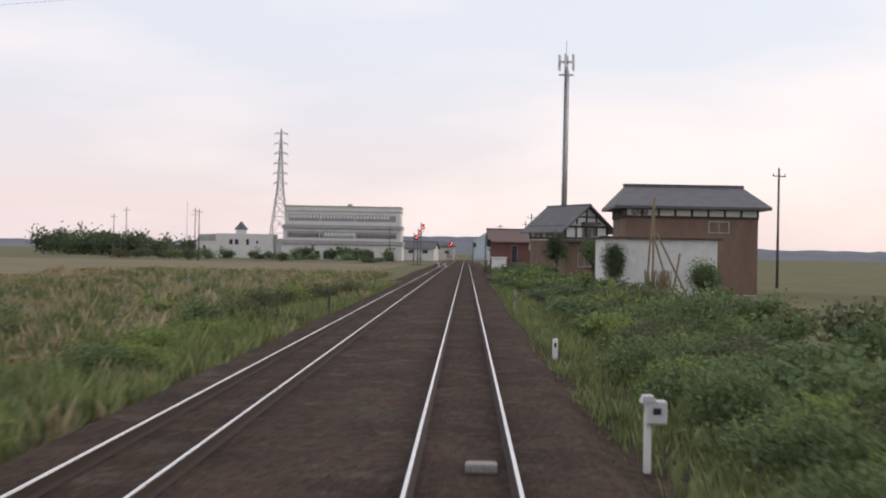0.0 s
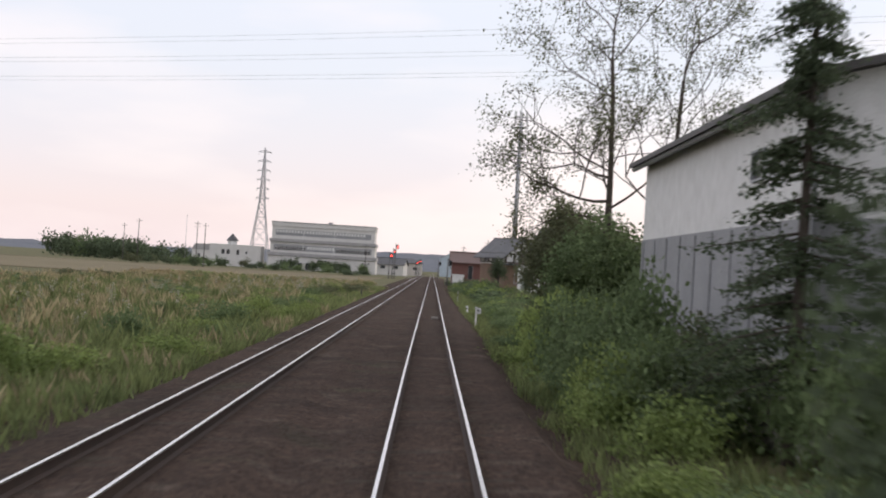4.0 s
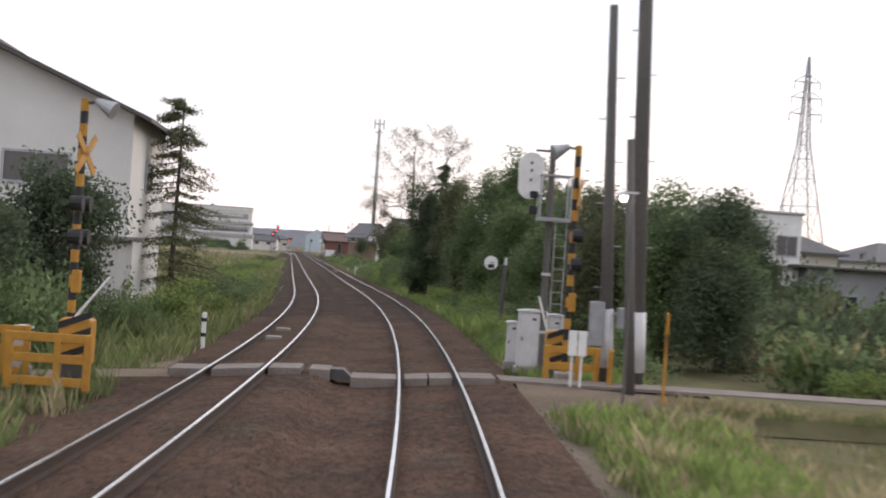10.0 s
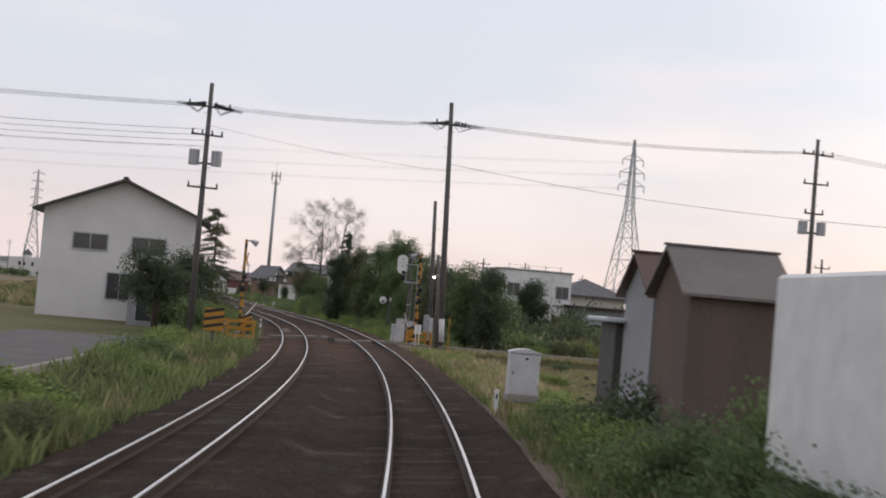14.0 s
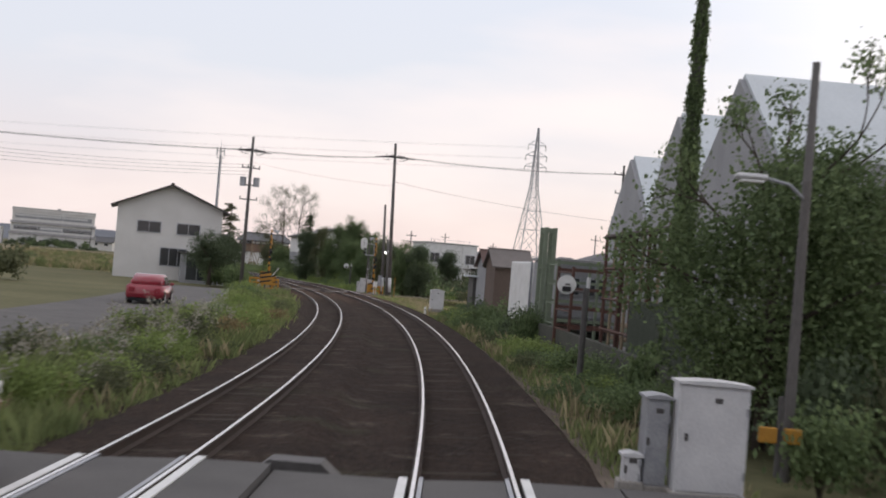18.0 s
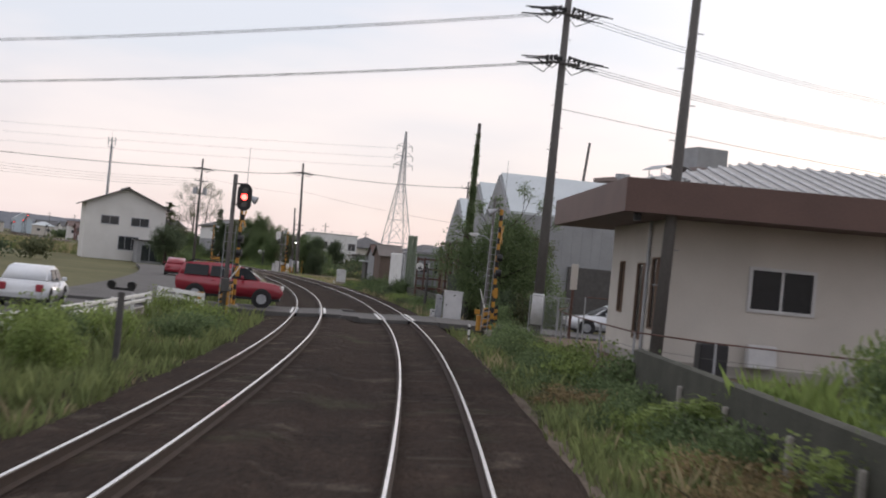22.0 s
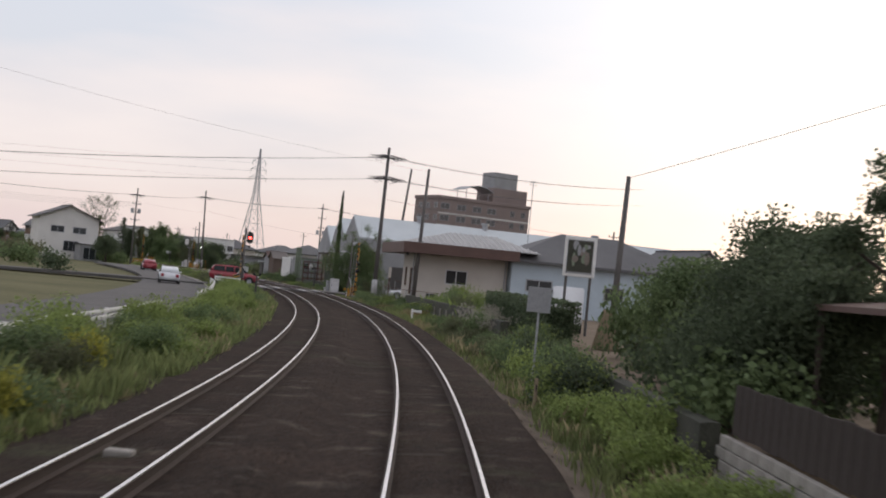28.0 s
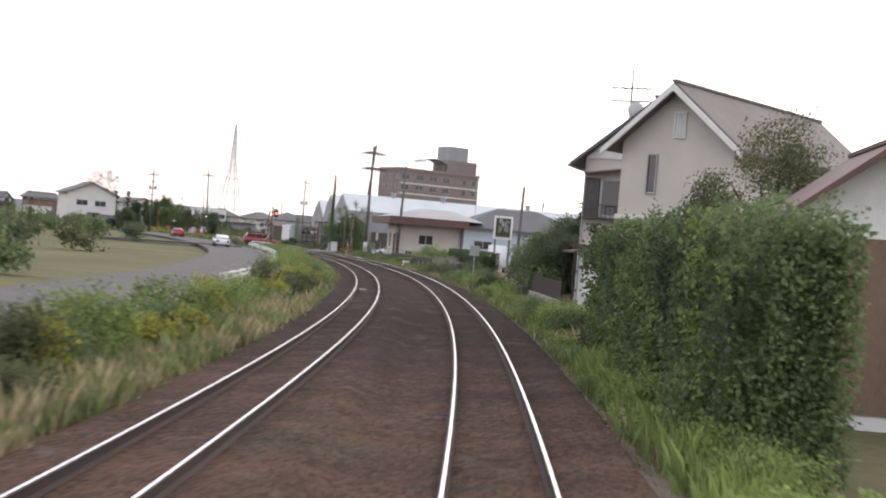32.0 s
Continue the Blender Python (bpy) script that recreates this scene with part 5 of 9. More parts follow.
for z, w in ((27.6, 2.6), (30.1, 2.5), (32.6, 2.1)):
    for sx in (-1, 1):
        wire(at(-77.5 + sx * 2, 73.9 + sx * w * 0.3, z), at(-190 + sx * 2, -215 + sx * w * 0.3, z), 3.0, "high-voltage conductor between pylons", 0.016, "high-voltage conductors", 24)


def radio_mast():
    root = thing("radio_mast", spot(-242, 17.4, -0.7), "slim grey mobile-phone mast with a crown of antennas", "mast")
    bm = bmesh.new()
    rod(bm, (0, 0, 0), (0, 0, 36.5), 0.52, 0.34, 12)
    part("pole", bm, STEEL, root, smooth=True)
    for x in (0.45, -0.15):
        bm = bmesh.new()
        tube(bm, [(x, -0.42, 0), (x, -0.36, 36)], 0.06)
        part("cable_run", bm, DARK_STEEL, root)
    for z in (35.3, 37.6):
        bm = bmesh.new()
        pts = [(1.35 * math.cos(a), 1.35 * math.sin(a), z) for a in np.linspace(0, 2 * math.pi, 13)]
        tube(bm, pts, 0.06)
        for a in np.linspace(0, 2 * math.pi, 7)[:-1]:
            tube(bm, [(0.3 * math.cos(a), 0.3 * math.sin(a), z), (1.35 * math.cos(a), 1.35 * math.sin(a), z)], 0.05)
        part("ring", bm, STEEL, root)
    for a in np.linspace(0.3, 2 * math.pi + 0.3, 7)[:-1]:
        bm = bmesh.new()
        box(bm, 1.45 * math.cos(a), 1.45 * math.sin(a), 37.5, 0.26, 0.16, 2.9, 0.03, math.degrees(a) + 90)
        part("antenna", bm, CABINET, root)
    bm = bmesh.new()
    rod(bm, (0, 0, 36.5), (0, 0, 41.5), 0.05)
    part("lightning_rod", bm, STEEL, root)


radio_mast()


def utility_pole(s, lat, h, label, arms=(), lean=(0, 0), base=-0.6, r=0.17, mat=None, cans=False, steps=True, sleeve=False, name="utility_pole", group="utility poles"):
    """A pole with its crossarms: arms are (height, half length, turn, insulators)."""
    root = thing(name, spot(s, lat, base), label, "utility pole", group)
    lx, ly = lean
    def p(z, dx=0, dy=0):
        return (lx * z + dx, ly * z + dy, z)
    H = h - base
    bm = bmesh.new()
    rod(bm, p(0), p(H), r, r * 0.6, 12)
    part("pole", bm, mat or POLE_CONCRETE, root, smooth=True)
    for z, half, turn, n in arms:
        z -= base
        c, sn = math.cos(radians(turn)), math.sin(radians(turn))
        bm = bmesh.new()
        box(bm, *p(z, 0, -r * 0.9), half * 2, 0.09, 0.09, 0.01, turn)
        arm = part("crossarm", bm, DARK_STEEL, root)
        for k in range(n):
            u = -half * 0.92 + 2 * half * 0.92 * k / max(1, n - 1)
            bm = bmesh.new()
            x, y, zz = p(z, u * c, u * sn - r * 0.9)
            rod(bm, (x, y, zz + 0.04), (x, y, zz + 0.26), 0.055, 0.035, 6)
            part("insulator", bm, BLACK, arm)
    if cans:
        for dx in (-0.55, 0.55):
            bm = bmesh.new()
            rod(bm, p(cans - base, dx), p(cans - base + 0.75, dx), 0.27, 0.27, 10)
            can = part("transformer", bm, STEEL, root, "grey transformer can")
            bm = bmesh.new()
            box(bm, *p(cans - base + 0.1, dx / 2), 0.6, 0.1, 0.1)
            part("bracket", bm, DARK_STEEL, can)
    if steps:
        for k in range(int((H - 2.5) / 0.9)):
            bm = bmesh.new()
            x, y, z = p(2.2 + 0.9 * k)
            d = 0.28 if k % 2 else -0.28
            rod(bm, (x, y, z), (x + d, y, z), 0.014, n=5)
            part("step_bolt", bm, STEEL, root)
    if sleeve:
        bm = bmesh.new()
        rod(bm, p(0.5), p(1.75), r * 1.12, r * 1.08, 12)
        part("sleeve", bm, CABINET, root, "grey protective sleeve round the pole", True)
    return root


def strain_set(points, way, parent_label):
    """Dark strain insulators where the conductors are held at a pole."""
    for q in points:
        for d in (-1, 1):
            bm = bmesh.new()
            a = Vector(q) + Vector(way) * 0.25 * d
            for k in range(4):
                c = a + Vector(way) * 0.19 * k * d - Vector((0, 0, 0.03 * k))
                rod(bm, c, c + Vector(way) * 0.15 * d, 0.10 - 0.010 * k, 0.04, 8)
            tube(bm, [a + Vector((0, 0, -0.05)), a + Vector(way) * 0.35 * d - Vector((0, 0, 0.42)), a + Vector(way) * 1.0 * d - Vector((0, 0, 0.12))], 0.02, 4)
            rod(bm, a + Vector(way) * 0.7 * d - Vector((0, 0, 0.09)), a + Vector(way) * 1.5 * d - Vector((0, 0, 0.14)), 0.035, 0.025, 5)
            single("strain_insulator", bm, BLACK, Matrix(), parent_label, "insulator", "strain insulators")


# by the small crossing
utility_pole(103.6, -8.84, 12.2, "dark concrete utility pole with crossarms and two transformers", [(11.0, 1.1, 18, 4), (9.6, 0.8, 18, 4), (7.0, 0.75, 10, 3)], base=-0.5, cans=8.1)
utility_pole(97.2, 4.35, 13.4, "dark concrete utility pole with one crossarm and a grey sleeve", [(12.15, 0.9, 10, 4)], lean=(-0.035, 0), base=-0.3, sleeve=True, r=0.19)
utility_pole(96.4, 3.85, 7.95, "plain dark concrete pole by the small crossing", [], lean=(-0.04, 0), base=-0.3, sleeve=True, r=0.15)
utility_pole(98.6, 4.0, 4.9, "short dark wooden pole with a cable", [], lean=(-0.06, 0), base=-0.3, steps=False, r=0.12)
utility_pole(97.0, 25.2, 13.5, "utility pole with crossarms and cables beyond the sheds", [(12.6, 1.0, 8, 4), (10.9, 0.8, 8, 3), (9.2, 0.6, 8, 2)], cans=8.0)
a1, b1, c1 = at(103.6, -8.84, 11.1), at(97.2, 3.95, 12.25), at(97.0, 25.2, 12.7)
for dx in (-0.6, 0.0, 0.6):
    v = Vector((0, dx, 0))
    wire(a1 + v, b1 + v, 0.25)
    wire(b1 + v, c1 + v, 0.35)
    wire(a1 + v, at(112, -60, 11.5) + v, 0.9)
    wire(c1 + v, at(90, 75, 13) + v, 0.9)
wire(at(97.2, 4.1, 10.0), at(118, 30, 7.2), 0.7)
wire(at(97.2, 4.1, 9.6), at(103.6, -8.8, 10.1), 0.2, r=0.008)
for k in range(4):
    wire(at(103.6, -8.84, 9.9 - 0.28 * k), at(110, -40, 9.4 - 0.3 * k), 0.5)
strain_set([b1 + Vector((0, -0.5, 0)), b1 + Vector((0, 0.5, 0.05))], (at(97.0, 25.2, 0) - at(97.2, 3.95, 0)).normalized(), "dark strain insulator on a crossarm")
strain_set([a1 + Vector((0, -0.5, 0)), a1 + Vector((0, 0.5, 0.05))], (at(97.2, 3.95, 0) - at(103.6, -8.84, 0)).normalized(), "dark strain insulator on a crossarm")

# by the road crossing
utility_pole(208.3, 5.5, 14.0, "tall dark utility pole with two crossarms of strain insulators", [(13.0, 0.7, 15, 4), (11.0, 0.75, 15, 4)], lean=(0.008, 0), base=-0.1, r=0.22, sleeve=True)
utility_pole(229.2, 5.7, 10.7, "leaning bare dark concrete pole", [], lean=(0.025, 0), base=0.2, r=0.17)
utility_pole(280.3, 8.35, 7.1, "leaning short dark wooden pole among bushes", [], lean=(0.02, 0), base=0.0, r=0.15, steps=False)
utility_pole(45, 64.3, 26.6, "tall thin leaning pole far behind the warehouse", [], lean=(0.09, 0), steps=False, r=0.36)
bm = bmesh.new()
r_s = np.random.default_rng(12)
for k in range(46):
    a = 2 * math.pi * k / 46
    rod(bm, (0.5 * math.cos(a), 0.5 * math.sin(a), 0), (0.17 * math.cos(a + 0.2), 0.17 * math.sin(a + 0.2), r_s.uniform(1.35, 1.6)), 0.045, 0.03, 5)
single("cane_tepee", bm, WOOD, spot(280.3, 8.2, 0.2), "cone of weathered canes leaned round a pole", "canes")
for z in (13.1, 11.1):
    p0 = at(208.3, 5.6, z)
    for dx in (-0.45, 0.0, 0.45):
        v = Vector((0, dx, 0))
        wire(p0 + v, at(185, -40, z - 2.6) + v, 0.5)
        wire(p0 + v, at(177, 44, z + 2.6) + v, 0.7)
    strain_set([p0 + Vector((0, -0.45, 0.05)), p0 + Vector((0, 0, 0.18)), p0 + Vector((0, 0.45, -0.02))], (at(177, 44, 0) - at(185, -40, 0)).normalized(), "dark strain insulator on a crossarm")
wire(at(229.2, 5.9, 10.5), at(262, -34, 13.5), 0.7, r=0.006)
wire(at(208.3, 5.55, 9.2), at(205, 60, 7.5), 1.0)
wire(at(280.3, 8.4, 7.0), at(350, 30, 15), 0.5)
utility_pole(268, 36, 10.0, "utility pole with short crossarms behind the gardens", [(9.3, 0.7, 10, 3), (8.2, 0.7, 10, 3)])
utility_pole(170, 44, 10.5, "utility pole with short crossarms behind the warehouse", [(9.8, 0.8, 10, 3), (8.8, 0.7, 10, 3)])

# small poles along the horizon
for k, (s, lat, h) in enumerate(((-10, 30, 9), (-40, 44, 10), (-60, 60, 9.5), (-20, 84, 11), (20, 52, 10), (60, 44, 9), (80, 66, 10), (-130, 30, 11), (-95, 56, 10), (110, 80, 11), (-300, -60, 11), (-330, -84, 12), (-345, -70, 12.5), (-360, -95, 11), (-420, -32, 9), (-385, -22, 9.5), (-320, 14, 10), (-260, 12.5, 10), (-400, 10, 11))):
    utility_pole(s, lat, h, "utility pole with a crossarm far off", [(h - 0.8, 0.8, 10 * (k % 4), 3)] if k % 3 else [(h - 0.8, 0.9, 5, 4), (h - 1.8, 0.8, 5, 3)], steps=False, r=0.15, group="far utility poles")
utility_pole(-395, -82.5, 16, "thin flagpole-like mast by the low hall", [], steps=False, r=0.10, group="far utility poles", mat=STEEL)
for s, lat, h in ((216.5, 17.5, 11.6),):
    root = thing("tv_aerial_mast", spot(s, lat, 0.2), "thin aerial mast with a small antenna", "aerial", "aerial masts")
    bm = bmesh.new()
    rod(bm, (0, 0, 0), (0, 0, h), 0.035, n=6)
    part("mast", bm, STEEL, root)
    bm = bmesh.new()
    box(bm, 0, 0, h - 0.4, 0.7, 0.04, 0.04)
    box(bm, 0, 0, h - 0.1, 0.5, 0.04, 0.04)
    part("antenna", bm, STEEL, root)


def roof_aerial():
    root = thing("tv_aerial", spot(319.0, 7.75, 8.1), "fish-bone television aerial with a dish on the house roof", "aerial")
    bm = bmesh.new()
    rod(bm, (0, 0, 0), (0, 0, 3.0), 0.045, 0.03, 8)
    part("mast", bm, DARK_STEEL, root)
    for z, n, long in ((2.15, 8, 0.75), (1.55, 10, 0.6)):
        bm = bmesh.new()
        box(bm, 0, 0, z, 1.9, 0.05, 0.05, turn=-25)
        for k in range(n):
            u = -0.9 + 1.8 * k / (n - 1)
            box(bm, u * math.cos(radians(-25)), u * math.sin(radians(-25)), z, 0.03, long, 0.03, turn=-25)
        part("antenna", bm, DARK_STEEL, root)
    bm = bmesh.new()
    bmesh.ops.create_uvsphere(bm, u_segments=12, v_segments=6, radius=0.38, matrix=pose(0.22, -0.2, 1.15) @ Matrix.Diagonal((1, 0.3, 1, 1)))
    part("dish", bm, CABINET, root, "pale round dish", True)


roof_aerial()


# ---- signals and crossing gear ----
def lamp_disc(bm, x, y, z, r=0.10):
    rod(bm, (x, y, z), (x, y - 0.05, z), r, r, 16)


def colour_signal(s, lat, z, label, lit, group="signals", mast=True, whip=False, base=-0.4):
    """A colour-light signal: an oval black backboard, hooded lamps, one of them lit, on a mast."""
    root = thing("railway_signal", spot(s, lat, base), label, "railway signal", group)
    zz = z - base
    if mast:
        bm = bmesh.new()
        rod(bm, (-0.42, 0.25, 0), (-0.42, 0.25, zz + 0.85), 0.085, n=10)
        part("mast", bm, POLE_CONCRETE, root, smooth=True)
        bm = bmesh.new()
        for k in (-0.3, 0.5):
            box(bm, -0.2, 0.2, zz + k, 0.45, 0.06, 0.06)
        part("bracket", bm, DARK_STEEL, root)
    bm = bmesh.new()
    pts = [(0.28 * math.cos(a), 0.28 * math.sin(a) + (0.25 if math.sin(a) >= 0 else -0.25)) for a in np.linspace(0, 2 * math.pi, 25)[:-1]]
    prism(bm, [(x, zz + v) for x, v in pts], -0.03, 0.05)
    board = part("backboard", bm, BLACK, root, "black oval signal backboard")
    for k, v in enumerate((0.27, 0.0, -0.27)):
        bm = bmesh.new()
        lamp_disc(bm, 0, -0.03, zz + v, 0.115)
        part("lens", bm, lit[1] if k == lit[0] else GLASS, board, "lit lens" if k == lit[0] else "")
        bm = bmesh.new()
        pts = [(0.13 * math.cos(a), 0.13 * math.sin(a)) for a in np.linspace(0.0, math.pi, 9)]
        prism(bm, [(x, zz + v + q) for x, q in pts] + [(x * 0.92, zz + v + q * 0.92) for x, q in pts[::-1]], -0.28, -0.03)
        part("hood", bm, BLACK, board)
    if mast:
        bm = bmesh.new()
        box(bm, 0.0, -0.02, zz - 0.78, 0.16, 0.12, 0.22, 0.02)
        lamp_disc(bm, 0, -0.08, zz - 0.78, 0.06)
        part("marker_lamp", bm, BLACK, root)
        bm = bmesh.new()
        for k in range(9):
            rod(bm, (-0.62, 0.25, 0.5 + 0.35 * k), (-0.22, 0.25, 0.5 + 0.35 * k), 0.012, n=5)
        for x in (-0.62, -0.22):
            rod(bm, (x, 0.25, 0.2), (x, 0.25, 3.6), 0.015, n=5)
        part("ladder", bm, STEEL, root)
        bm = bmesh.new()
        box(bm, -0.42, 0.1, 1.3, 0.3, 0.3, 0.5, 0.02)
        part("relay_box", bm, DARK_STEEL, root)
    if whip:
        bm = bmesh.new()
        rod(bm, (0.0, 0.4, 1), (0.0, 0.4, 7.3), 0.03, 0.015, 6)
        part("whip_rod", bm, STEEL, root)
    return root


colour_signal(210.4, -6.45, 4.30, "black railway signal showing a red light beside the crossing", (1, LAMP_RED), base=-0.4)
for (lat, z, h) in ((-8.26, 7.0, 0), (-8.8, 5.9, 0), (-9.55, 5.0, 0)):
    colour_signal(-255, lat, z, "far railway signal showing red", (1, LAMP_RED))
for s, lat, z in ((-420, -5.0, 4.7), (-424, -5.6, 4.2), (-418, -4.3, 5.1)):
    colour_signal(s, lat, z, "far railway signal showing red", (1, LAMP_RED))
for s, lat, z in ((-300, 1.9, 4.0), (-180, 3.0, 3.6)):
    colour_signal(s, lat, z, "dark railway signal seen unlit", (1, GLASS))


def striped_post(s, lat, h, label, base=-0.25, flip=1, lights=True, ladder=False, whip=False):
    """A crossing post: yellow and black bands, warning lamps, a horn speaker on top."""
    root = thing("crossing_warning_post", spot(s, lat, base), label, "crossing post", "crossing posts")
    n = 22
    H = h - base
    for k in range(n):
        bm = bmesh.new()
        rod(bm, (0, 0, H * k / n), (0, 0, H * (k + 1) / n), 0.075, n=10)
        part("yellow_band" if k % 2 else "black_band", bm, YELLOW if k % 2 else BLACK, root)
    bm = bmesh.new()
    rod(bm, (0, 0, H - 0.08), (-0.32 * flip, -0.05, H - 0.05), 0.03, n=6)
    part("speaker_arm", bm, DARK_STEEL, root)
    bm = bmesh.new()
    rod(bm, (-0.22 * flip, -0.05, H - 0.04), (-0.56 * flip, -0.12, H - 0.20), 0.06, 0.17, 12)
    part("horn_speaker", bm, STEEL, root, "grey horn loudspeaker")
    if lights:
        for z in (H * 0.62, H * 0.50):
            for d in (-1, 1):
                bm = bmesh.new()
                box(bm, 0, 0.16 * d, z, 0.05, 0.34, 0.05)
                rod(bm, (-0.06, 0.30 * d, z), (0.16, 0.30 * d, z), 0.13, 0.15, 12)
                part("warning_lamp", bm, BLACK, root, "black hooded crossing lamp")
        bm = bmesh.new()
        for turn in (45, -45):
            box(bm, 0, -0.09, H * 0.80, 0.95, 0.02, 0.14, m=Matrix.Translation((0, 0, H * 0.80)) @ Matrix.Rotation(radians(turn), 4, "Y") @ Matrix.Translation((0, 0, -H * 0.80)))
        bm.transform(Matrix.Rotation(radians(75), 4, "Z"))
        part("crossbuck", bm, YELLOW, root, "yellow crossed warning boards")
    bm = bmesh.new()
    box(bm, 0.06, -0.02, H * 0.34, 0.16, 0.14, 0.42, 0.02)
    part("push_button_box", bm, YELLOW, root)
    bm = bmesh.new()
    box(bm, 0, 0, 0.1, 0.42, 0.42, 0.3, 0.03)
    part("footing", bm, CONCRETE, root)
    if whip:
        bm = bmesh.new()
        rod(bm, (0.1, 0.1, H - 0.4), (0.1, 0.1, H + 2.0), 0.02, 0.01, 6)
        part("whip_rod", bm, STEEL, root)
    if ladder:
        bm = bmesh.new()
        for x in (-0.42, -0.16):
            rod(bm, (x, 0, 0.2), (x + 0.1, 0, H - 0.7), 0.018, n=5)
        for k in range(14):
            z = 0.4 + k * 0.29
            rod(bm, (-0.42 + 0.02 * k / 3, 0, z), (-0.14 + 0.02 * k / 3, 0, z), 0.012, n=5)
        part("ladder", bm, STEEL, root)
    return root


striped_post(95.8, 3.05, 4.95, "yellow and black crossing post with a horn speaker", flip=1)
striped_post(100.6, -6.55, 4.75, "yellow and black crossing post with a horn speaker", flip=-1)
striped_post(208.1, 3.72, 4.9, "yellow and black crossing post with a ladder", flip=1, ladder=True, whip=True)
striped_post(206.0, -6.8, 4.55, "yellow and black crossing post beside the road", flip=-1, whip=True)


def arm_machine(s, lat, label, up=1, turn=0, colour=None):
    """The striped box that lifts the crossing arm."""
    root = thing("barrier_machine", spot(s, lat, -0.3, turn), label, "barrier machine", "barrier machines")
    bm = bmesh.new()
    box(bm, 0, 0, 0.75, 0.55, 0.45, 0.8, 0.04)
    part("housing", bm, YELLOW, root)
    for k in range(3):
        bm = bmesh.new()
        prism(bm, [(-0.28, 0.40 + 0.28 * k), (0.28, 0.62 + 0.28 * k), (0.28, 0.74 + 0.28 * k), (-0.28, 0.52 + 0.28 * k)], -0.24, -0.228)
        part("stripe", bm, BLACK, root)
    bm = bmesh.new()
    box(bm, 0, 0, 0.18, 0.4, 0.4, 0.36, 0.02)
    part("pedestal", bm, DARK_STEEL, root)
    bm = bmesh.new()
    rod(bm, (-0.2, -0.05, 0.95), (-0.5 * up, -0.05, 1.9), 0.03, 0.02, 6)
    part("arm", bm, WHITE, root)
    return root


arm_machine(95.2, 2.95, "yellow and black striped barrier machine")
arm_machine(101.5, -6.2, "yellow and black striped barrier machine", -1)
arm_machine(207.2, 3.75, "yellow and black striped barrier machine")
arm_machine(206.6, -7.1, "yellow and black striped barrier machine", -1)


def guard_fence(s, lat, w, label, turn=0, base=-0.3, h=0.95):
    root = thing("guard_fence", spot(s, lat, base, turn), label, "fence", "guard fences")
    for x in (-w / 2, w / 2):
        bm = bmesh.new()
        box(bm, x, 0, h / 2, 0.12, 0.10, h, 0.015)
        part("post", bm, YELLOW, root)
    for z in (h - 0.08, h * 0.55, h * 0.15):
        bm = bmesh.new()
        box(bm, 0, -0.01, z, w, 0.05, 0.15, 0.01)
        part("board", bm, YELLOW, root)
    bm = bmesh.new()
    box(bm, w * 0.12, -0.02, h * 0.5, 0.10, 0.05, h * 0.8)
    part("batten", bm, YELLOW, root)
    return root


guard_fence(97.2, 3.0, 1.05, "yellow wooden guard fence by the footpath")
guard_fence(97.6, 3.75, 0.6, "yellow wooden guard fence by the footpath", 80)
guard_fence(102.6, -6.4, 1.3, "yellow wooden guard fence by the footpath")
guard_fence(101.4, -7.6, 1.0, "yellow wooden guard fence by the footpath", 15)
root = thing("road_marker", spot(196.3, 4.75, -0.3), "two yellow plates on a dark post by the road crossing", "marker")
bm = bmesh.new()
rod(bm, (0, 0.03, 0), (0, 0.03, 1.2), 0.05, n=8)
part("post", bm, DARK_STEEL, root)
for x in (-0.27, 0.27):
    bm = bmesh.new()
    box(bm, x * 0.7, -0.03, 0.62, 0.28, 0.06, 0.24, 0.02)
    part("plate", bm, YELLOW, root)
for s, lat in ((206.9, 3.35), (208.6, -6.9), (208.9, -7.9)):
    bm = bmesh.new()
    rod(bm, (0, 0, 0), (0, 0, 0.8), 0.12, n=12)
    single("bollard", bm, YELLOW, spot(s, lat, -0.3), "short yellow bollard by the road", "bollard", "yellow bollards")
# dark drain chamber at the edge of the deck
bm = bmesh.new()
box(bm, 0, 0, -0.04, 1.36, 1.5, 0.08, 0.01)
box(bm, -0.62, 0, -0.36, 0.12, 1.5, 0.56)
box(bm, 0.62, 0, -0.36, 0.12, 1.5, 0.56)
box(bm, 0, 0.72, -0.36, 1.12, 0.06, 0.56)
single("culvert", bm, MOSSY, spot(206.5, 3.15, -0.12), "dark concrete culvert head at the edge of the crossing", "culvert")
# striped warning board on posts, and a striped box
root = thing("striped_board", spot(112.5, -7.2, -0.4), "yellow and black striped warning board on a post", "warning board")
bm = bmesh.new()
box(bm, 0, 0, 1.2, 0.85, 0.04, 0.95, 0.01)
part("panel", bm, YELLOW, root)
for k in range(3):
    bm = bmesh.new()
    prism(bm, [(-0.42, 0.80 + 0.32 * k), (0.42, 0.98 + 0.32 * k), (0.42, 1.10 + 0.32 * k), (-0.42, 0.94 + 0.32 * k)], -0.026, -0.022)
    part("stripe", bm, BLACK, root)
bm = bmesh.new()
rod(bm, (0, 0.06, 0), (0, 0.06, 1.6), 0.05)
part("post", bm, DARK_STEEL, root)


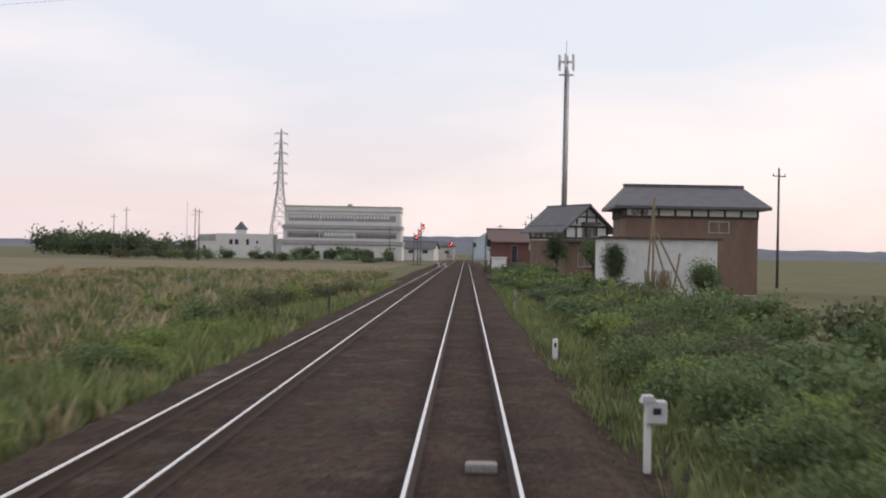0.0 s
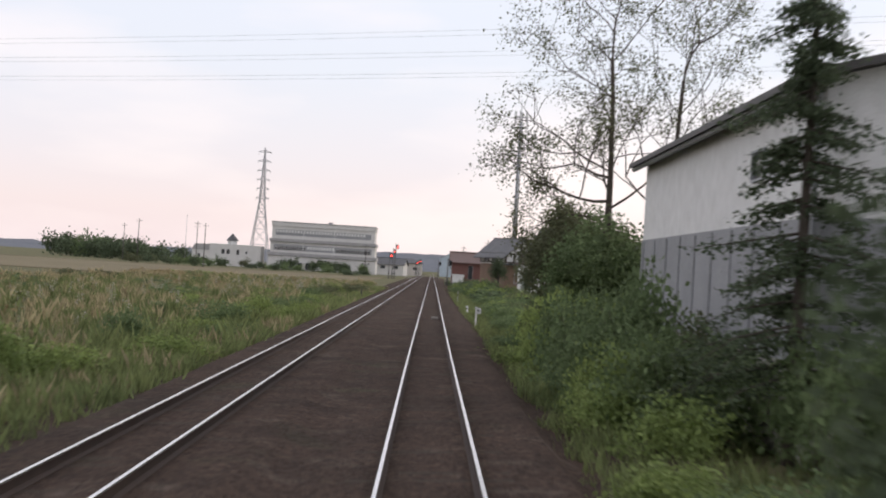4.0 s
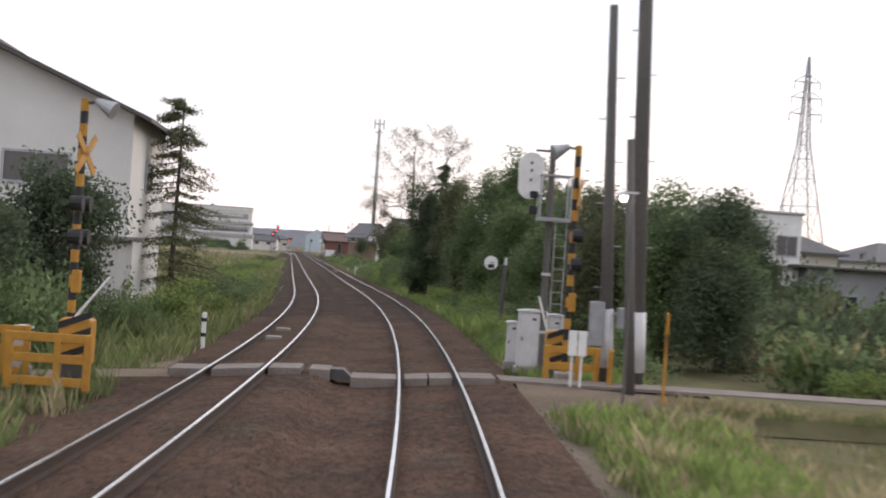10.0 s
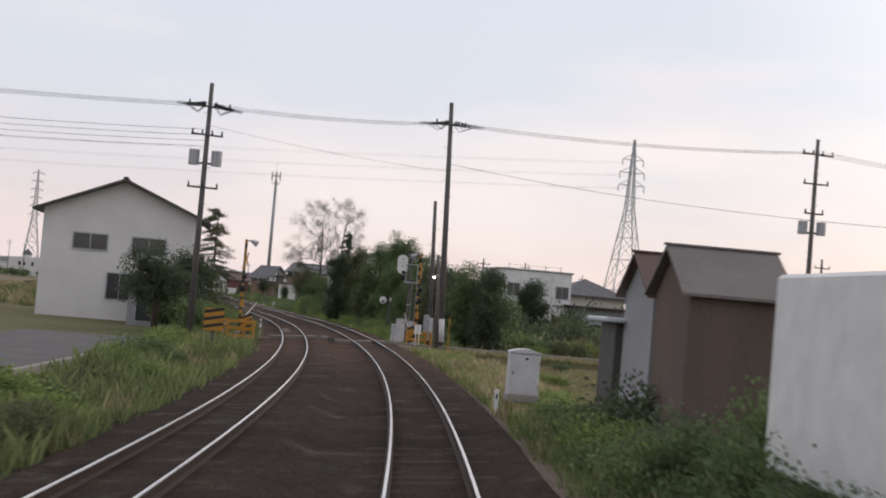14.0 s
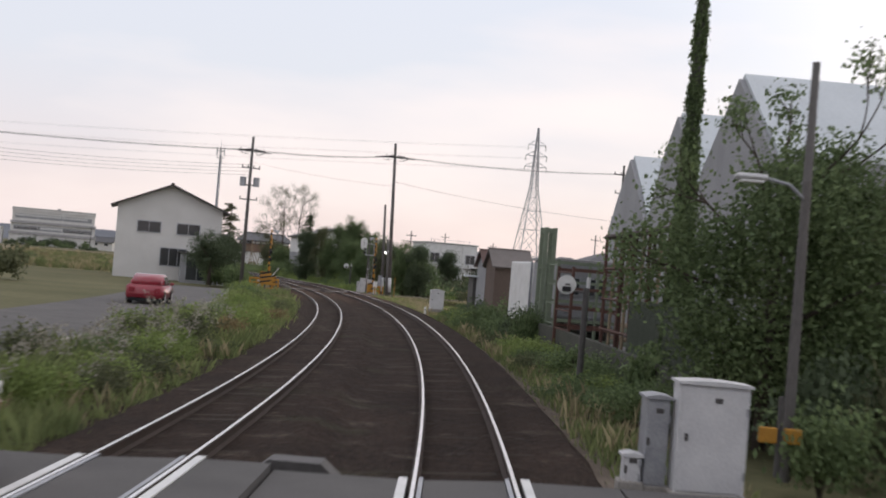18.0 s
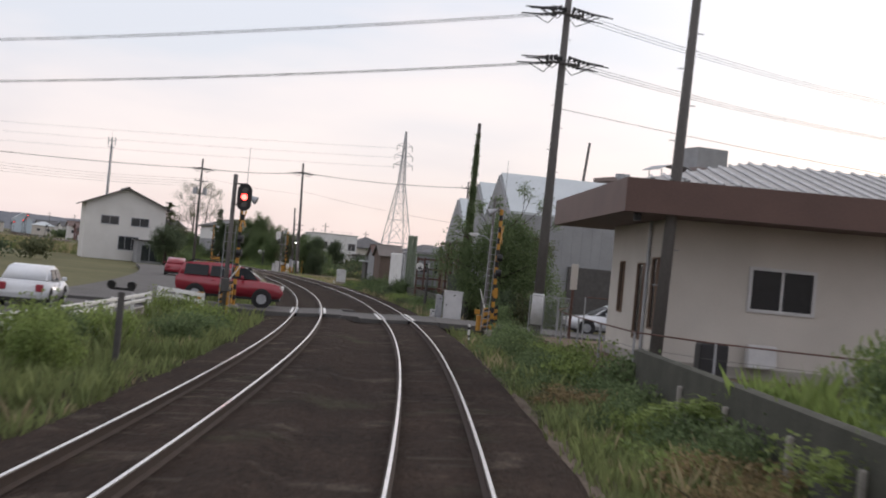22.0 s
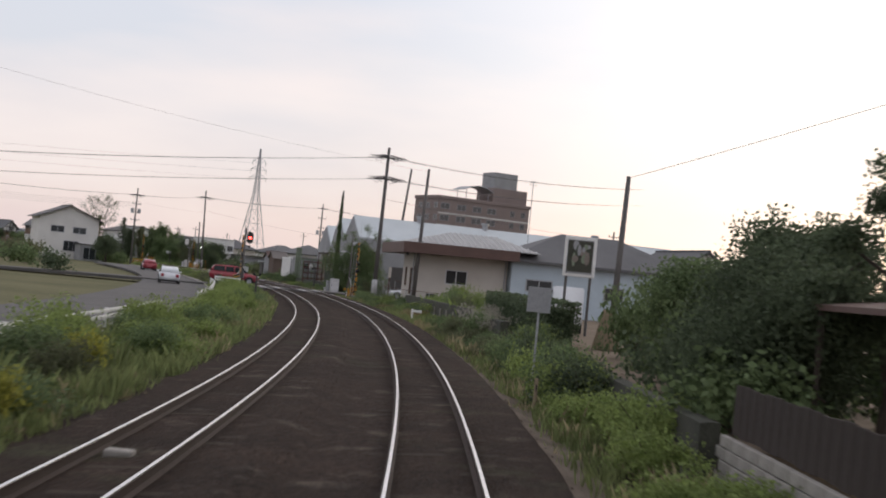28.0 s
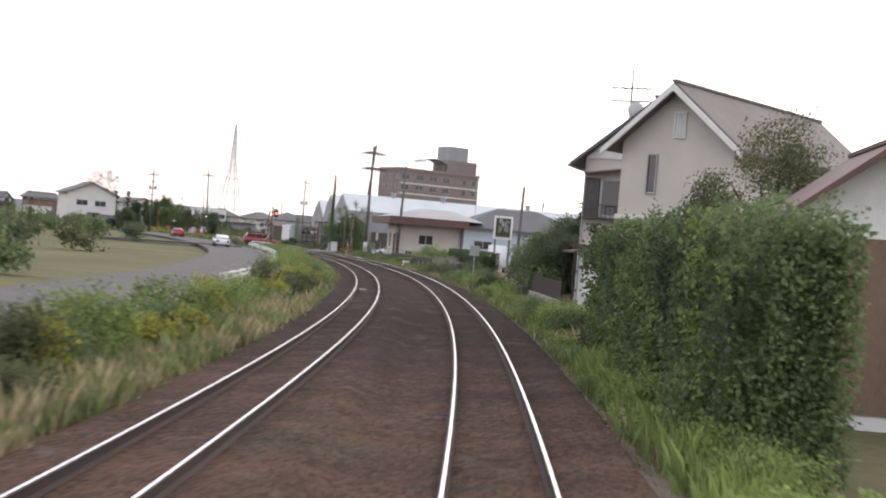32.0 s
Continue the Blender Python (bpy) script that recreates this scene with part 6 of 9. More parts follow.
def mirror_post(s, lat, z, r, label, base=-0.4, off=-0.5):
    """A round white-backed disc on an arm from a short dark post."""
    root = thing("round_disc_marker", spot(s, lat, base), label, "track marker", "disc markers")
    bm = bmesh.new()
    rod(bm, (0, 0, 0), (0, 0, z - base - 0.05), 0.085, 0.075, 10)
    part("post", bm, DARK_STEEL, root)
    bm = bmesh.new()
    rod(bm, (0, 0, z - base - 0.15), (off, -0.05, z - base - 0.15), 0.03, n=6)
    part("arm", bm, DARK_STEEL, root)
    bm = bmesh.new()
    rod(bm, (off, -0.02, z - base), (off, -0.07, z - base), r, r, 28)
    disc = part("disc", bm, WHITE, root, "white round sheet disc")
    bm = bmesh.new()
    box(bm, off, -0.09, z - base - r * 0.45, r * 0.9, 0.06, r * 0.5, 0.01)
    part("lamp_box", bm, BLACK, disc)
    bm = bmesh.new()
    box(bm, off + 0.1 * r, -0.08, z - base + r * 0.05, r * 0.5, 0.03, 0.03)
    part("clamp", bm, DARK_STEEL, disc)
    bm = bmesh.new()
    rod(bm, (0.04, 0, z - base - 0.05), (0.04, 0, z - base + 0.22), 0.05, n=10)
    top = part("cap", bm, CABINET, root)
    return root


mirror_post(76.7, 3.55, 2.2, 0.25, "white round disc on a dark short post in the grass")
mirror_post(183.2, 3.35, 2.28, 0.235, "white round disc on a dark post by the yard wall")


def board_mast():
    """The large white oval board on a bracketed mast, with its cage, beside the small crossing."""
    root = thing("back_of_signal_board", spot(93.8, 2.75, -0.25), "back of a large white oval signal board on a mast", "railway signal")
    bm = bmesh.new()
    rod(bm, (0, 0, 0), (-0.02, 0, 5.35), 0.085, 0.07, 10)
    part("mast", bm, POLE_CONCRETE, root)
    bm = bmesh.new()
    rod(bm, (0, 0, 5.2), (-0.42, 0, 5.2), 0.03, n=6)
    rod(bm, (0, 0, 4.15), (-0.4, 0, 4.15), 0.03, n=6)
    part("bracket", bm, DARK_STEEL, root)
    pts = [(0.30 * math.cos(a) - 0.5, 0.30 * math.sin(a) + (4.85 if math.sin(a) >= 0 else 4.35)) for a in np.linspace(0, 2 * math.pi, 29)[:-1]]
    bm = bmesh.new()
    prism(bm, pts, -0.02, 0.02)
    board = part("board", bm, WHITE, root, "white oval sheet board seen from behind")
    for z in (4.9, 4.72, 4.5):
        bm = bmesh.new()
        box(bm, -0.5, -0.035, z, 0.05, 0.03, 0.06)
        part("bolt", bm, DARK_STEEL, board)
    for z, h in ((4.16, 0.16), (3.8, 0.2)):
        bm = bmesh.new()
        box(bm, -0.42, -0.1, z, 0.18, 0.17, h, 0.02)
        part("lamp_housing", bm, BLACK, root)
    def bar(a, b):
        bm = bmesh.new()
        rod(bm, a, b, 0.022, n=6)
        part("cage_bar", bm, STEEL, root)
    for x in (-0.28, 0.42):
        for y in (-0.35, 0.25):
            bar((x, y, 3.6), (x, y, 4.62))
    for z in (4.62, 3.62):
        for y in (-0.35, 0.25):
            bar((-0.28, y, z), (0.42, y, z))
        for x in (-0.28, 0.42):
            bar((x, -0.35, z), (x, 0.25, z))
    bm = bmesh.new()
    box(bm, 0.07, -0.05, 3.58, 0.75, 0.65, 0.04)
    part("platform", bm, STEEL, root, "light steel platform")
    bm = bmesh.new()
    for x in (0.14, 0.40):
        rod(bm, (x, -0.05, 0.1), (x, -0.05, 3.6), 0.014, n=5)
    for k in range(12):
        rod(bm, (0.14, -0.05, 0.3 + 0.27 * k), (0.40, -0.05, 0.3 + 0.27 * k), 0.010, n=5)
    part("ladder", bm, STEEL, root)
    for z in (0.95, 2.3):
        bm = bmesh.new()
        rod(bm, (0, 0, z), (0, 0, z + 0.06), 0.11, n=10)
        part("clamp", bm, CABINET, root)


board_mast()


def relay_cabinet(s, lat, w, d, h, label, base=-0.2, turn=0, pitched=False, mat=None):
    mat = mat or CABINET
    root = thing("relay_cabinet", spot(s, lat, base, turn), label, "cabinet", "relay cabinets")
    bm = bmesh.new()
    box(bm, 0, 0, 0.08 + h / 2, w, d, h, 0.015)
    part("body", bm, mat, root)
    bm = bmesh.new()
    top = 0.19 if pitched else 0.135
    prism(bm, [(-w / 2 - 0.03, 0.08 + h), (w / 2 + 0.03, 0.08 + h), (w / 2 + 0.03, 0.11 + h), (w * 0.2, top - 0.005 + h), (0, top + h), (-w * 0.2, top - 0.005 + h), (-w / 2 - 0.03, 0.11 + h)], -d / 2 - 0.04, d / 2 + 0.04)
    part("lid", bm, mat, root)
    bm = bmesh.new()
    box(bm, 0, -d / 2 - 0.008, 0.08 + h * 0.5, w * 0.92, 0.02, h * 0.94, 0.006)
    door = part("door", bm, mat, root)
    bm = bmesh.new()
    box(bm, -w * 0.38, -d / 2 - 0.03, 0.08 + h * 0.52, 0.035, 0.03, 0.09, 0.005)
    part("handle", bm, DARK_STEEL, door)
    bm = bmesh.new()
    box(bm, w * 0.05, -d / 2 - 0.022, 0.08 + h * 0.87, 0.09, 0.012, 0.06, 0.004)
    part("badge", bm, DARK_STEEL, door)
    for z in (0.2, 0.78):
        bm = bmesh.new()
        box(bm, w * 0.47, -d / 2 - 0.02, 0.08 + h * z, 0.03, 0.03, 0.10, 0.005)
        part("hinge", bm, STEEL, door)
    bm = bmesh.new()
    box(bm, 0, 0, 0.0, w + 0.10, d + 0.10, 0.2, 0.02)
    part("footing", bm, CONCRETE, root)
    return root


relay_cabinet(93.6, 2.52, 0.62, 0.45, 1.3, "tall pale grey relay cabinet on a concrete footing")
relay_cabinet(92.9, 3.15, 0.5, 0.45, 1.2, "tall pale grey relay cabinet on a concrete footing")
relay_cabinet(92.4, 2.2, 0.26, 0.35, 0.95, "narrow pale grey cabinet")
relay_cabinet(135.4, 2.96, 0.80, 0.6, 1.1, "pale grey pitched-lid relay cabinet in the grass", 0.0, 0, True)
relay_cabinet(200.3, 2.86, 0.82, 0.5, 1.28, "pale grey relay cabinet beside the road crossing", -0.1)
relay_cabinet(200.0, 2.26, 0.28, 0.5, 1.05, "narrow darker grey cabinet beside a relay cabinet", -0.1, mat=STEEL)
relay_cabinet(200.2, 1.98, 0.2, 0.25, 0.3, "small white junction box low beside the cabinets", -0.05)
relay_cabinet(101.0, -7.3, 0.3, 0.25, 0.7, "small pale grey cabinet", -0.2)


def marker(s, lat, h, label, w=0.11, top=None, base=-0.45, name="marker_post", group="marker posts", mat=None):
    root = thing(name, spot(s, lat, base), label, "marker", group)
    bm = bmesh.new()
    box(bm, 0, 0, h / 2, w, w, h, w * 0.18)
    part("post", bm, mat or WHITE, root)
    if top == "sign":
        bm = bmesh.new()
        box(bm, 0.26, -0.06, h - 0.12, 0.55, 0.03, 0.15, 0.005)
        board = part("arm_board", bm, WHITE, root)
        bm = bmesh.new()
        box(bm, 0.28, -0.08, h - 0.02, 0.26, 0.012, 0.03)
        part("numeral_bars", bm, BLACK, board)
    elif top == "box":
        bm = bmesh.new()
        box(bm, 0.10, -0.02, h - 0.12, 0.26, 0.2, 0.3, 0.02)
        bx = part("junction_box", bm, CABINET, root)
        bm = bmesh.new()
        box(bm, 0.10, -0.125, h - 0.1, 0.10, 0.012, 0.08)
        part("cover", bm, BLACK, bx)
        bm = bmesh.new()
        prism(bm, [(-0.10, h), (0.10, h), (0.06, h + 0.09), (-0.06, h + 0.09)], -0.12, 0.12)
        part("cap", bm, CABINET, root)
    elif top == "bands":
        for k in (0.35, 0.75):
            bm = bmesh.new()
            rod(bm, (0, 0, h * k), (0, 0, h * k + 0.1), w * 0.62, n=10)
            part("band", bm, BLACK, root)
    else:
        bm = bmesh.new()
        box(bm, 0, -w / 2 - 0.004, h * 0.7, w * 0.4, 0.01, h * 0.2)
        part("numeral_bars", bm, BLACK, root)
    return root


marker(-17.0, 2.32, 0.9, "grey junction box on a short post beside the track", 0.09, "box")
marker(-35.0, 2.35, 0.55, "short white numbered marker post", 0.14)
marker(-60, 2.2, 1.1, "thin grey marker post", 0.08, mat=CONCRETE)
marker(46.0, 1.95, 0.35, "short white marker peg", 0.07)
marker(64, 2.3, 0.5, "short white marker peg", 0.08)
marker(90.5, -5.5, 0.95, "short post with black and white bands", 0.11, "bands")
marker(136.0, 2.25, 0.6, "short white numbered marker post", 0.11, base=-0.4)
marker(212.0, 2.45, 0.75, "short white post with black bands", 0.09, "bands")
marker(257.0, 2.28, 0.85, "white marker post with a small arm board", 0.10, "sign", base=-0.35)
marker(302.0, 2.62, 0.75, "weathered pale wooden stake leaning by the track", 0.08, mat=WOOD)
marker(326.0, 2.85, 0.55, "short concrete marker peg", 0.09, mat=CONCRETE)
marker(99.4, 4.5, 2.0, "tall yellow stake by the footpath", 0.06, mat=YELLOW)
marker(-55, -5.6, 0.9, "short dark post at the edge of the track", 0.10, mat=DARK_STEEL)
# white boards by the footpath
for dx in (0, 0.19):
    bm = bmesh.new()
    box(bm, 0, 0, 0.86, 0.17, 0.03, 0.5, 0.006)
    box(bm, 0, 0.03, 0.5, 0.04, 0.04, 1.0)
    single("notice_board", bm, WHITE, spot(98.7, 2.80 + dx, -0.05), "plain white notice board on a stake", "notice board", "notice boards")
# grey boxes held to the plain pole
for z, h, dx in ((0.75, 0.95, -0.25), (1.15, 0.45, 0.35)):
    bm = bmesh.new()
    box(bm, dx, -0.12, z + h / 2, 0.30, 0.22, h, 0.015)
    box(bm, dx * 0.5, -0.05, z + h * 0.7, 0.3, 0.06, 0.06)
    single("pole_box", bm, STEEL, spot(96.4, 3.82, -0.1), "grey steel box clamped to a dark pole", "box", "pole boxes")
# short dark post with two black lamp heads in the weeds
root = thing("lamp_head_post", spot(234, -6.5, -0.6), "short dark post with black lamp heads among weeds", "track marker")
bm = bmesh.new()
box(bm, 0, 0, 0.9, 0.13, 0.13, 1.8, 0.02)
part("post", bm, DARK_STEEL, root)
bm = bmesh.new()
box(bm, 0, 0, 1.86, 0.50, 0.05, 0.05)
part("crossbar", bm, BLACK, root)
for x in (-0.21, 0.21):
    bm = bmesh.new()
    rod(bm, (x, 0.08, 1.98), (x, -0.12, 1.94), 0.075, 0.095, 10)
    part("lamp_head", bm, BLACK, root)
# a grey sign on a steel post
root = thing("back_of_sign", spot(300.0, 2.75, -0.35), "grey back of a rectangular sign on a steel post", "sign")
bm = bmesh.new()
rod(bm, (0, 0, 0), (0, 0, 2.7), 0.03, n=8)
part("post", bm, STEEL, root)
bm = bmesh.new()
box(bm, -0.02, -0.04, 2.42, 0.58, 0.02, 0.62, 0.006)
part("plate", bm, GREY_WALL, root)


def street_lamp(s, lat, h, label, reach=-0.7, base=-0.4, lit=False):
    root = thing("street_lamp", spot(s, lat, base), label, "street lamp", "street lamps")
    bm = bmesh.new()
    rod(bm, (0, 0, 0), (0, 0, h - base), 0.08, 0.06, 10)
    part("post", bm, POLE_CONCRETE, root)
    bm = bmesh.new()
    tube(bm, [(0, 0, h - base - 0.3), (reach * 0.4, -0.05, h - base - 0.08), (reach, -0.1, h - base)], 0.03, 6)
    part("arm", bm, STEEL, root)
    bm = bmesh.new()
    box(bm, reach * 1.25, -0.12, h - base - 0.01, 0.5, 0.2, 0.10, 0.04)
    head = part("lamp_head", bm, CABINET, root)
    bm = bmesh.new()
    box(bm, reach * 1.25, -0.12, h - base - 0.075, 0.36, 0.16, 0.04, 0.01)
    part("lamp_glass", bm, LAMP_WHITE if lit else WHITE, head, "lit lamp glass" if lit else "")
    return root


street_lamp(196, 4.95, 4.15, "grey street lamp on a taller dark pole among trees, unlit")
utility_pole(195.8, 5.0, 6.0, "plain dark pole among trees that carries a street lamp", [], steps=False, base=-0.4, r=0.10)
root = thing("lit_lamp", spot(100.2, 3.6, -0.3), "small bright lamp on a short pole by the footpath", "lamp")
bm = bmesh.new()
rod(bm, (0, 0, 0), (-0.05, 0, 3.95), 0.03, n=8)
part("post", bm, POLE_CONCRETE, root)
bm = bmesh.new()
rod(bm, (-0.25, -0.1, 3.98), (-0.25, -0.1, 4.04), 0.10, 0.06, 12)
box(bm, -0.12, -0.05, 4.05, 0.3, 0.05, 0.04)
part("shade", bm, CABINET, root)
bm = bmesh.new()
rod(bm, (-0.25, -0.1, 3.88), (-0.25, -0.1, 3.98), 0.05, 0.07, 12)
part("bulb", bm, LAMP_WHITE, root, "glowing white bulb")


# ---- fences, walls and the billboard ----
def mesh_fence(points, h, label, base=0.1):
    root = thing("wire_fence", Matrix(), label, "fence", "wire fences")
    tops = []
    for s, lat in points:
        p = at(s, lat, base)
        bm = bmesh.new()
        rod(bm, p, p + Vector((0, 0, h)), 0.03, n=6)
        part("post", bm, GREY_WALL, root)
        tops.append(p)
    for f, r in ((1.0, 0.02), (0.66, 0.005), (0.33, 0.005), (0.05, 0.005)):
        bm = bmesh.new()
        tube(bm, [p + Vector((0, 0, h * f)) for p in tops], r, 4)
        part("rail" if f == 1.0 else "wire", bm, RUST_FRAME if f == 1.0 else DARK_STEEL, root)
    return root


mesh_fence([(209, 6.6), (213, 5.6), (217, 5.1), (221, 5.0), (225, 5.0), (229.5, 5.1), (232, 6.5), (233.5, 9.0), (235, 12), (236, 15)], 1.1, "low wire fence of thin steel posts round the office yard")
mesh_fence([(209.5, 7.2), (209.3, 9.2), (209.0, 11.4), (208.6, 14)], 1.9, "rusty mesh fence beside the road", -0.2)
root = thing("mesh_panel_fence", spot(209.4, 5.3, -0.3, 4), "grey steel mesh fence panels beside the road", "fence", "wire fences")
for k in range(3):
    bm = bmesh.new()
    for x in (-0.28, 0.28):
        box(bm, x, 0, 0.95, 0.03, 0.03, 1.9)
    for z in (0.05, 1.88):
        box(bm, 0, 0, z, 0.56, 0.03, 0.03)
    bm.transform(Matrix.Translation((0.58 * k, 0, 0)))
    panel = part("frame", bm, GREY_WALL, root)
    bm = bmesh.new()
    for j in range(12):
        box(bm, -0.26 + 0.047 * j, 0, 0.96, 0.008, 0.008, 1.82)
    for j in range(9):
        box(bm, 0, 0, 0.15 + 0.2 * j, 0.54, 0.008, 0.008)
    bm.transform(Matrix.Translation((0.58 * k, 0, 0)))
    part("mesh", bm, STEEL, panel)
for a, b, top in ((262, 277, 0.80), (289.5, 310.8, 0.42)):
    strip("retaining_wall", a, b, 4.40, 4.74, top, top + 0.02, MOSSY, "dark stained garden wall beside the line", "wall", step=(b - a) / 8, thick=1.7)
strip("dirt_ramp", 277.2, 289.3, 2.9, 4.75, -0.46, 0.17, DIRT, "trodden pale earth ramp in a gap of the wall", "path", step=2.0)
strip("retaining_wall", 231, 262, 4.84, 5.06, 0.85, 0.87, MOSSY, "dark stained low retaining wall along the yard", "wall", step=3.1, thick=1.75)
for s in (236.5, 240.2, 244.0, 247.0, 249.8, 252.6, 255.6, 258.8):
    bm = bmesh.new()
    box(bm, 0, 0, 0.5, 0.10, 0.10, 1.0, 0.02)
    single("wall_post", bm, CONCRETE, spot(s, 4.79, -0.5), "pale concrete post against the dark wall", "post", "wall posts")
bm = bmesh.new()
box(bm, 0, 0, 0.45, 0.7, 0.6, 0.9, 0.04)
single("waste_bin", bm, BLACK, spot(229.6, 7.0, 0.2), "black plastic bin by the office wall", "bin")


root = thing("notice_board", spot(213.0, 6.05, 0.1), "narrow pale notice board on a rusty post", "notice board")
bm = bmesh.new()
box(bm, 0, 0.04, 1.1, 0.09, 0.07, 2.2)
part("post", bm, RUST_FRAME, root)
bm = bmesh.new()
box(bm, 0, -0.01, 2.35, 0.26, 0.05, 0.95, 0.01)
part("panel", bm, CREAM, root)


def block_wall(s0, s1, lat, z0, z1):
    """A wall of concrete blocks with a darker fence of boards above."""
    root = thing("block_wall", Matrix(), "pale stained concrete-block garden wall", "wall", kind="structure")
    rows = int((z1 - z0) / 0.2)
    n = int((s1 - s0) / 0.8)
    bm0 = bmesh.new()
    box(bm0, 0, 0, 0, 0.11, 0.78, 0.185, 0.012)
    shared = finish(bm0, "block", CONCRETE)
    for r in range(rows):
        for k in range(n):
            s = s0 + (k + 0.5 * (r % 2)) * 0.8
            ob = new("block", shared)
            ob.parent = root
            ob.matrix_world = spot(s, lat, z0 + 0.1 + 0.2 * r)
    return root


block_wall(311, 322.4, 4.75, -0.5, 0.35)
root = thing("board_fence", Matrix(), "dark brown board fence on top of the block wall", "fence")
for k in range(24):
    bm = bmesh.new()
    box(bm, 0, 0, 0.4, 0.04, 0.43, 0.8 + 0.03 * math.sin(k * 1.7), 0.004)
    ob = part("board", bm, DARK_BOARD, root)
    ob.matrix_world = spot(311.4 + 0.45 * k, 4.86, 0.32)


def billboard():
    root = thing("billboard", spot(266.6, 9.5, 0.2, -12), "white-framed billboard with a faded picture on two posts", "billboard")
    for x in (-0.6, 0.6):
        bm = bmesh.new()
        rod(bm, (x, 0.05, 0), (x, 0.05, 3.1), 0.07, n=8)
        part("post", bm, DARK_STEEL, root)
    bm = bmesh.new()
    box(bm, 0, 0, 3.9, 1.6, 0.18, 2.0, 0.03)
    part("frame", bm, WHITE, root)
    bm = bmesh.new()
    box(bm, 0, -0.095, 3.9, 1.3, 0.02, 1.7)
    part("picture", bm, GREY_WALL, root, "faded grey-green picture panel")
    bm = bmesh.new()
    box(bm, 0, -0.106, 3.92, 1.24, 0.006, 1.56)
    part("picture_ground", bm, MOSSY, root)
    r = np.random.default_rng(44)
    for k in range(16):
        x, z, w, h = r.uniform(-0.4, 0.42), r.uniform(3.5, 4.5), r.uniform(0.05, 0.16), r.uniform(0.10, 0.36)
        bm = bmesh.new()
        bmesh.ops.create_cone(bm, cap_ends=True, segments=14, radius1=1, radius2=1, depth=0.004, matrix=pose(x, -0.111 - 0.0006 * k, z, 90, 0, 0) @ Matrix.Diagonal((w, h, 1, 1)))
        part("picture_patch", bm, (GREEN_FRAME, DULL_GREEN, WORN_SLAB, GREY_WALL)[k % 4], root)


billboard()
# pale van parked behind the hedge
def van():
    root = thing("van", spot(262.5, 9.9, 0.2, 80) @ Matrix.Diagonal((1, 1, 1.25, 1)), "white van parked behind the hedge", "van")
    bm = bmesh.new()
    prism(bm, [(-2.0, 0.35), (2.1, 0.35), (2.15, 0.9), (1.75, 1.15), (1.35, 1.85), (-1.95, 1.9), (-2.05, 0.9)], -0.8, 0.8)
    bmesh.ops.bevel(bm, geom=list(bm.edges), offset=0.06, segments=2, affect="EDGES")
    part("body", bm, CAR_WHITE, root, smooth=True)
    bm = bmesh.new()
    prism(bm, [(1.36, 1.75), (1.72, 1.18), (1.78, 1.18), (1.42, 1.77)], -0.7, 0.7)
    part("windscreen", bm, GLASS, root)
    for y in (-0.805, 0.805):
        bm = bmesh.new()
        box(bm, -0.3, y, 1.45, 2.6, 0.02, 0.55, 0.005)
        part("side_window", bm, GLASS, root)
    for x in (-1.3, 1.35):
        for y in (-0.72, 0.72):
            bm = bmesh.new()
            rod(bm, (x, y - 0.1, 0.3), (x, y + 0.1, 0.3), 0.3, n=16)
            part("wheel", bm, RUBBER, root)


van()


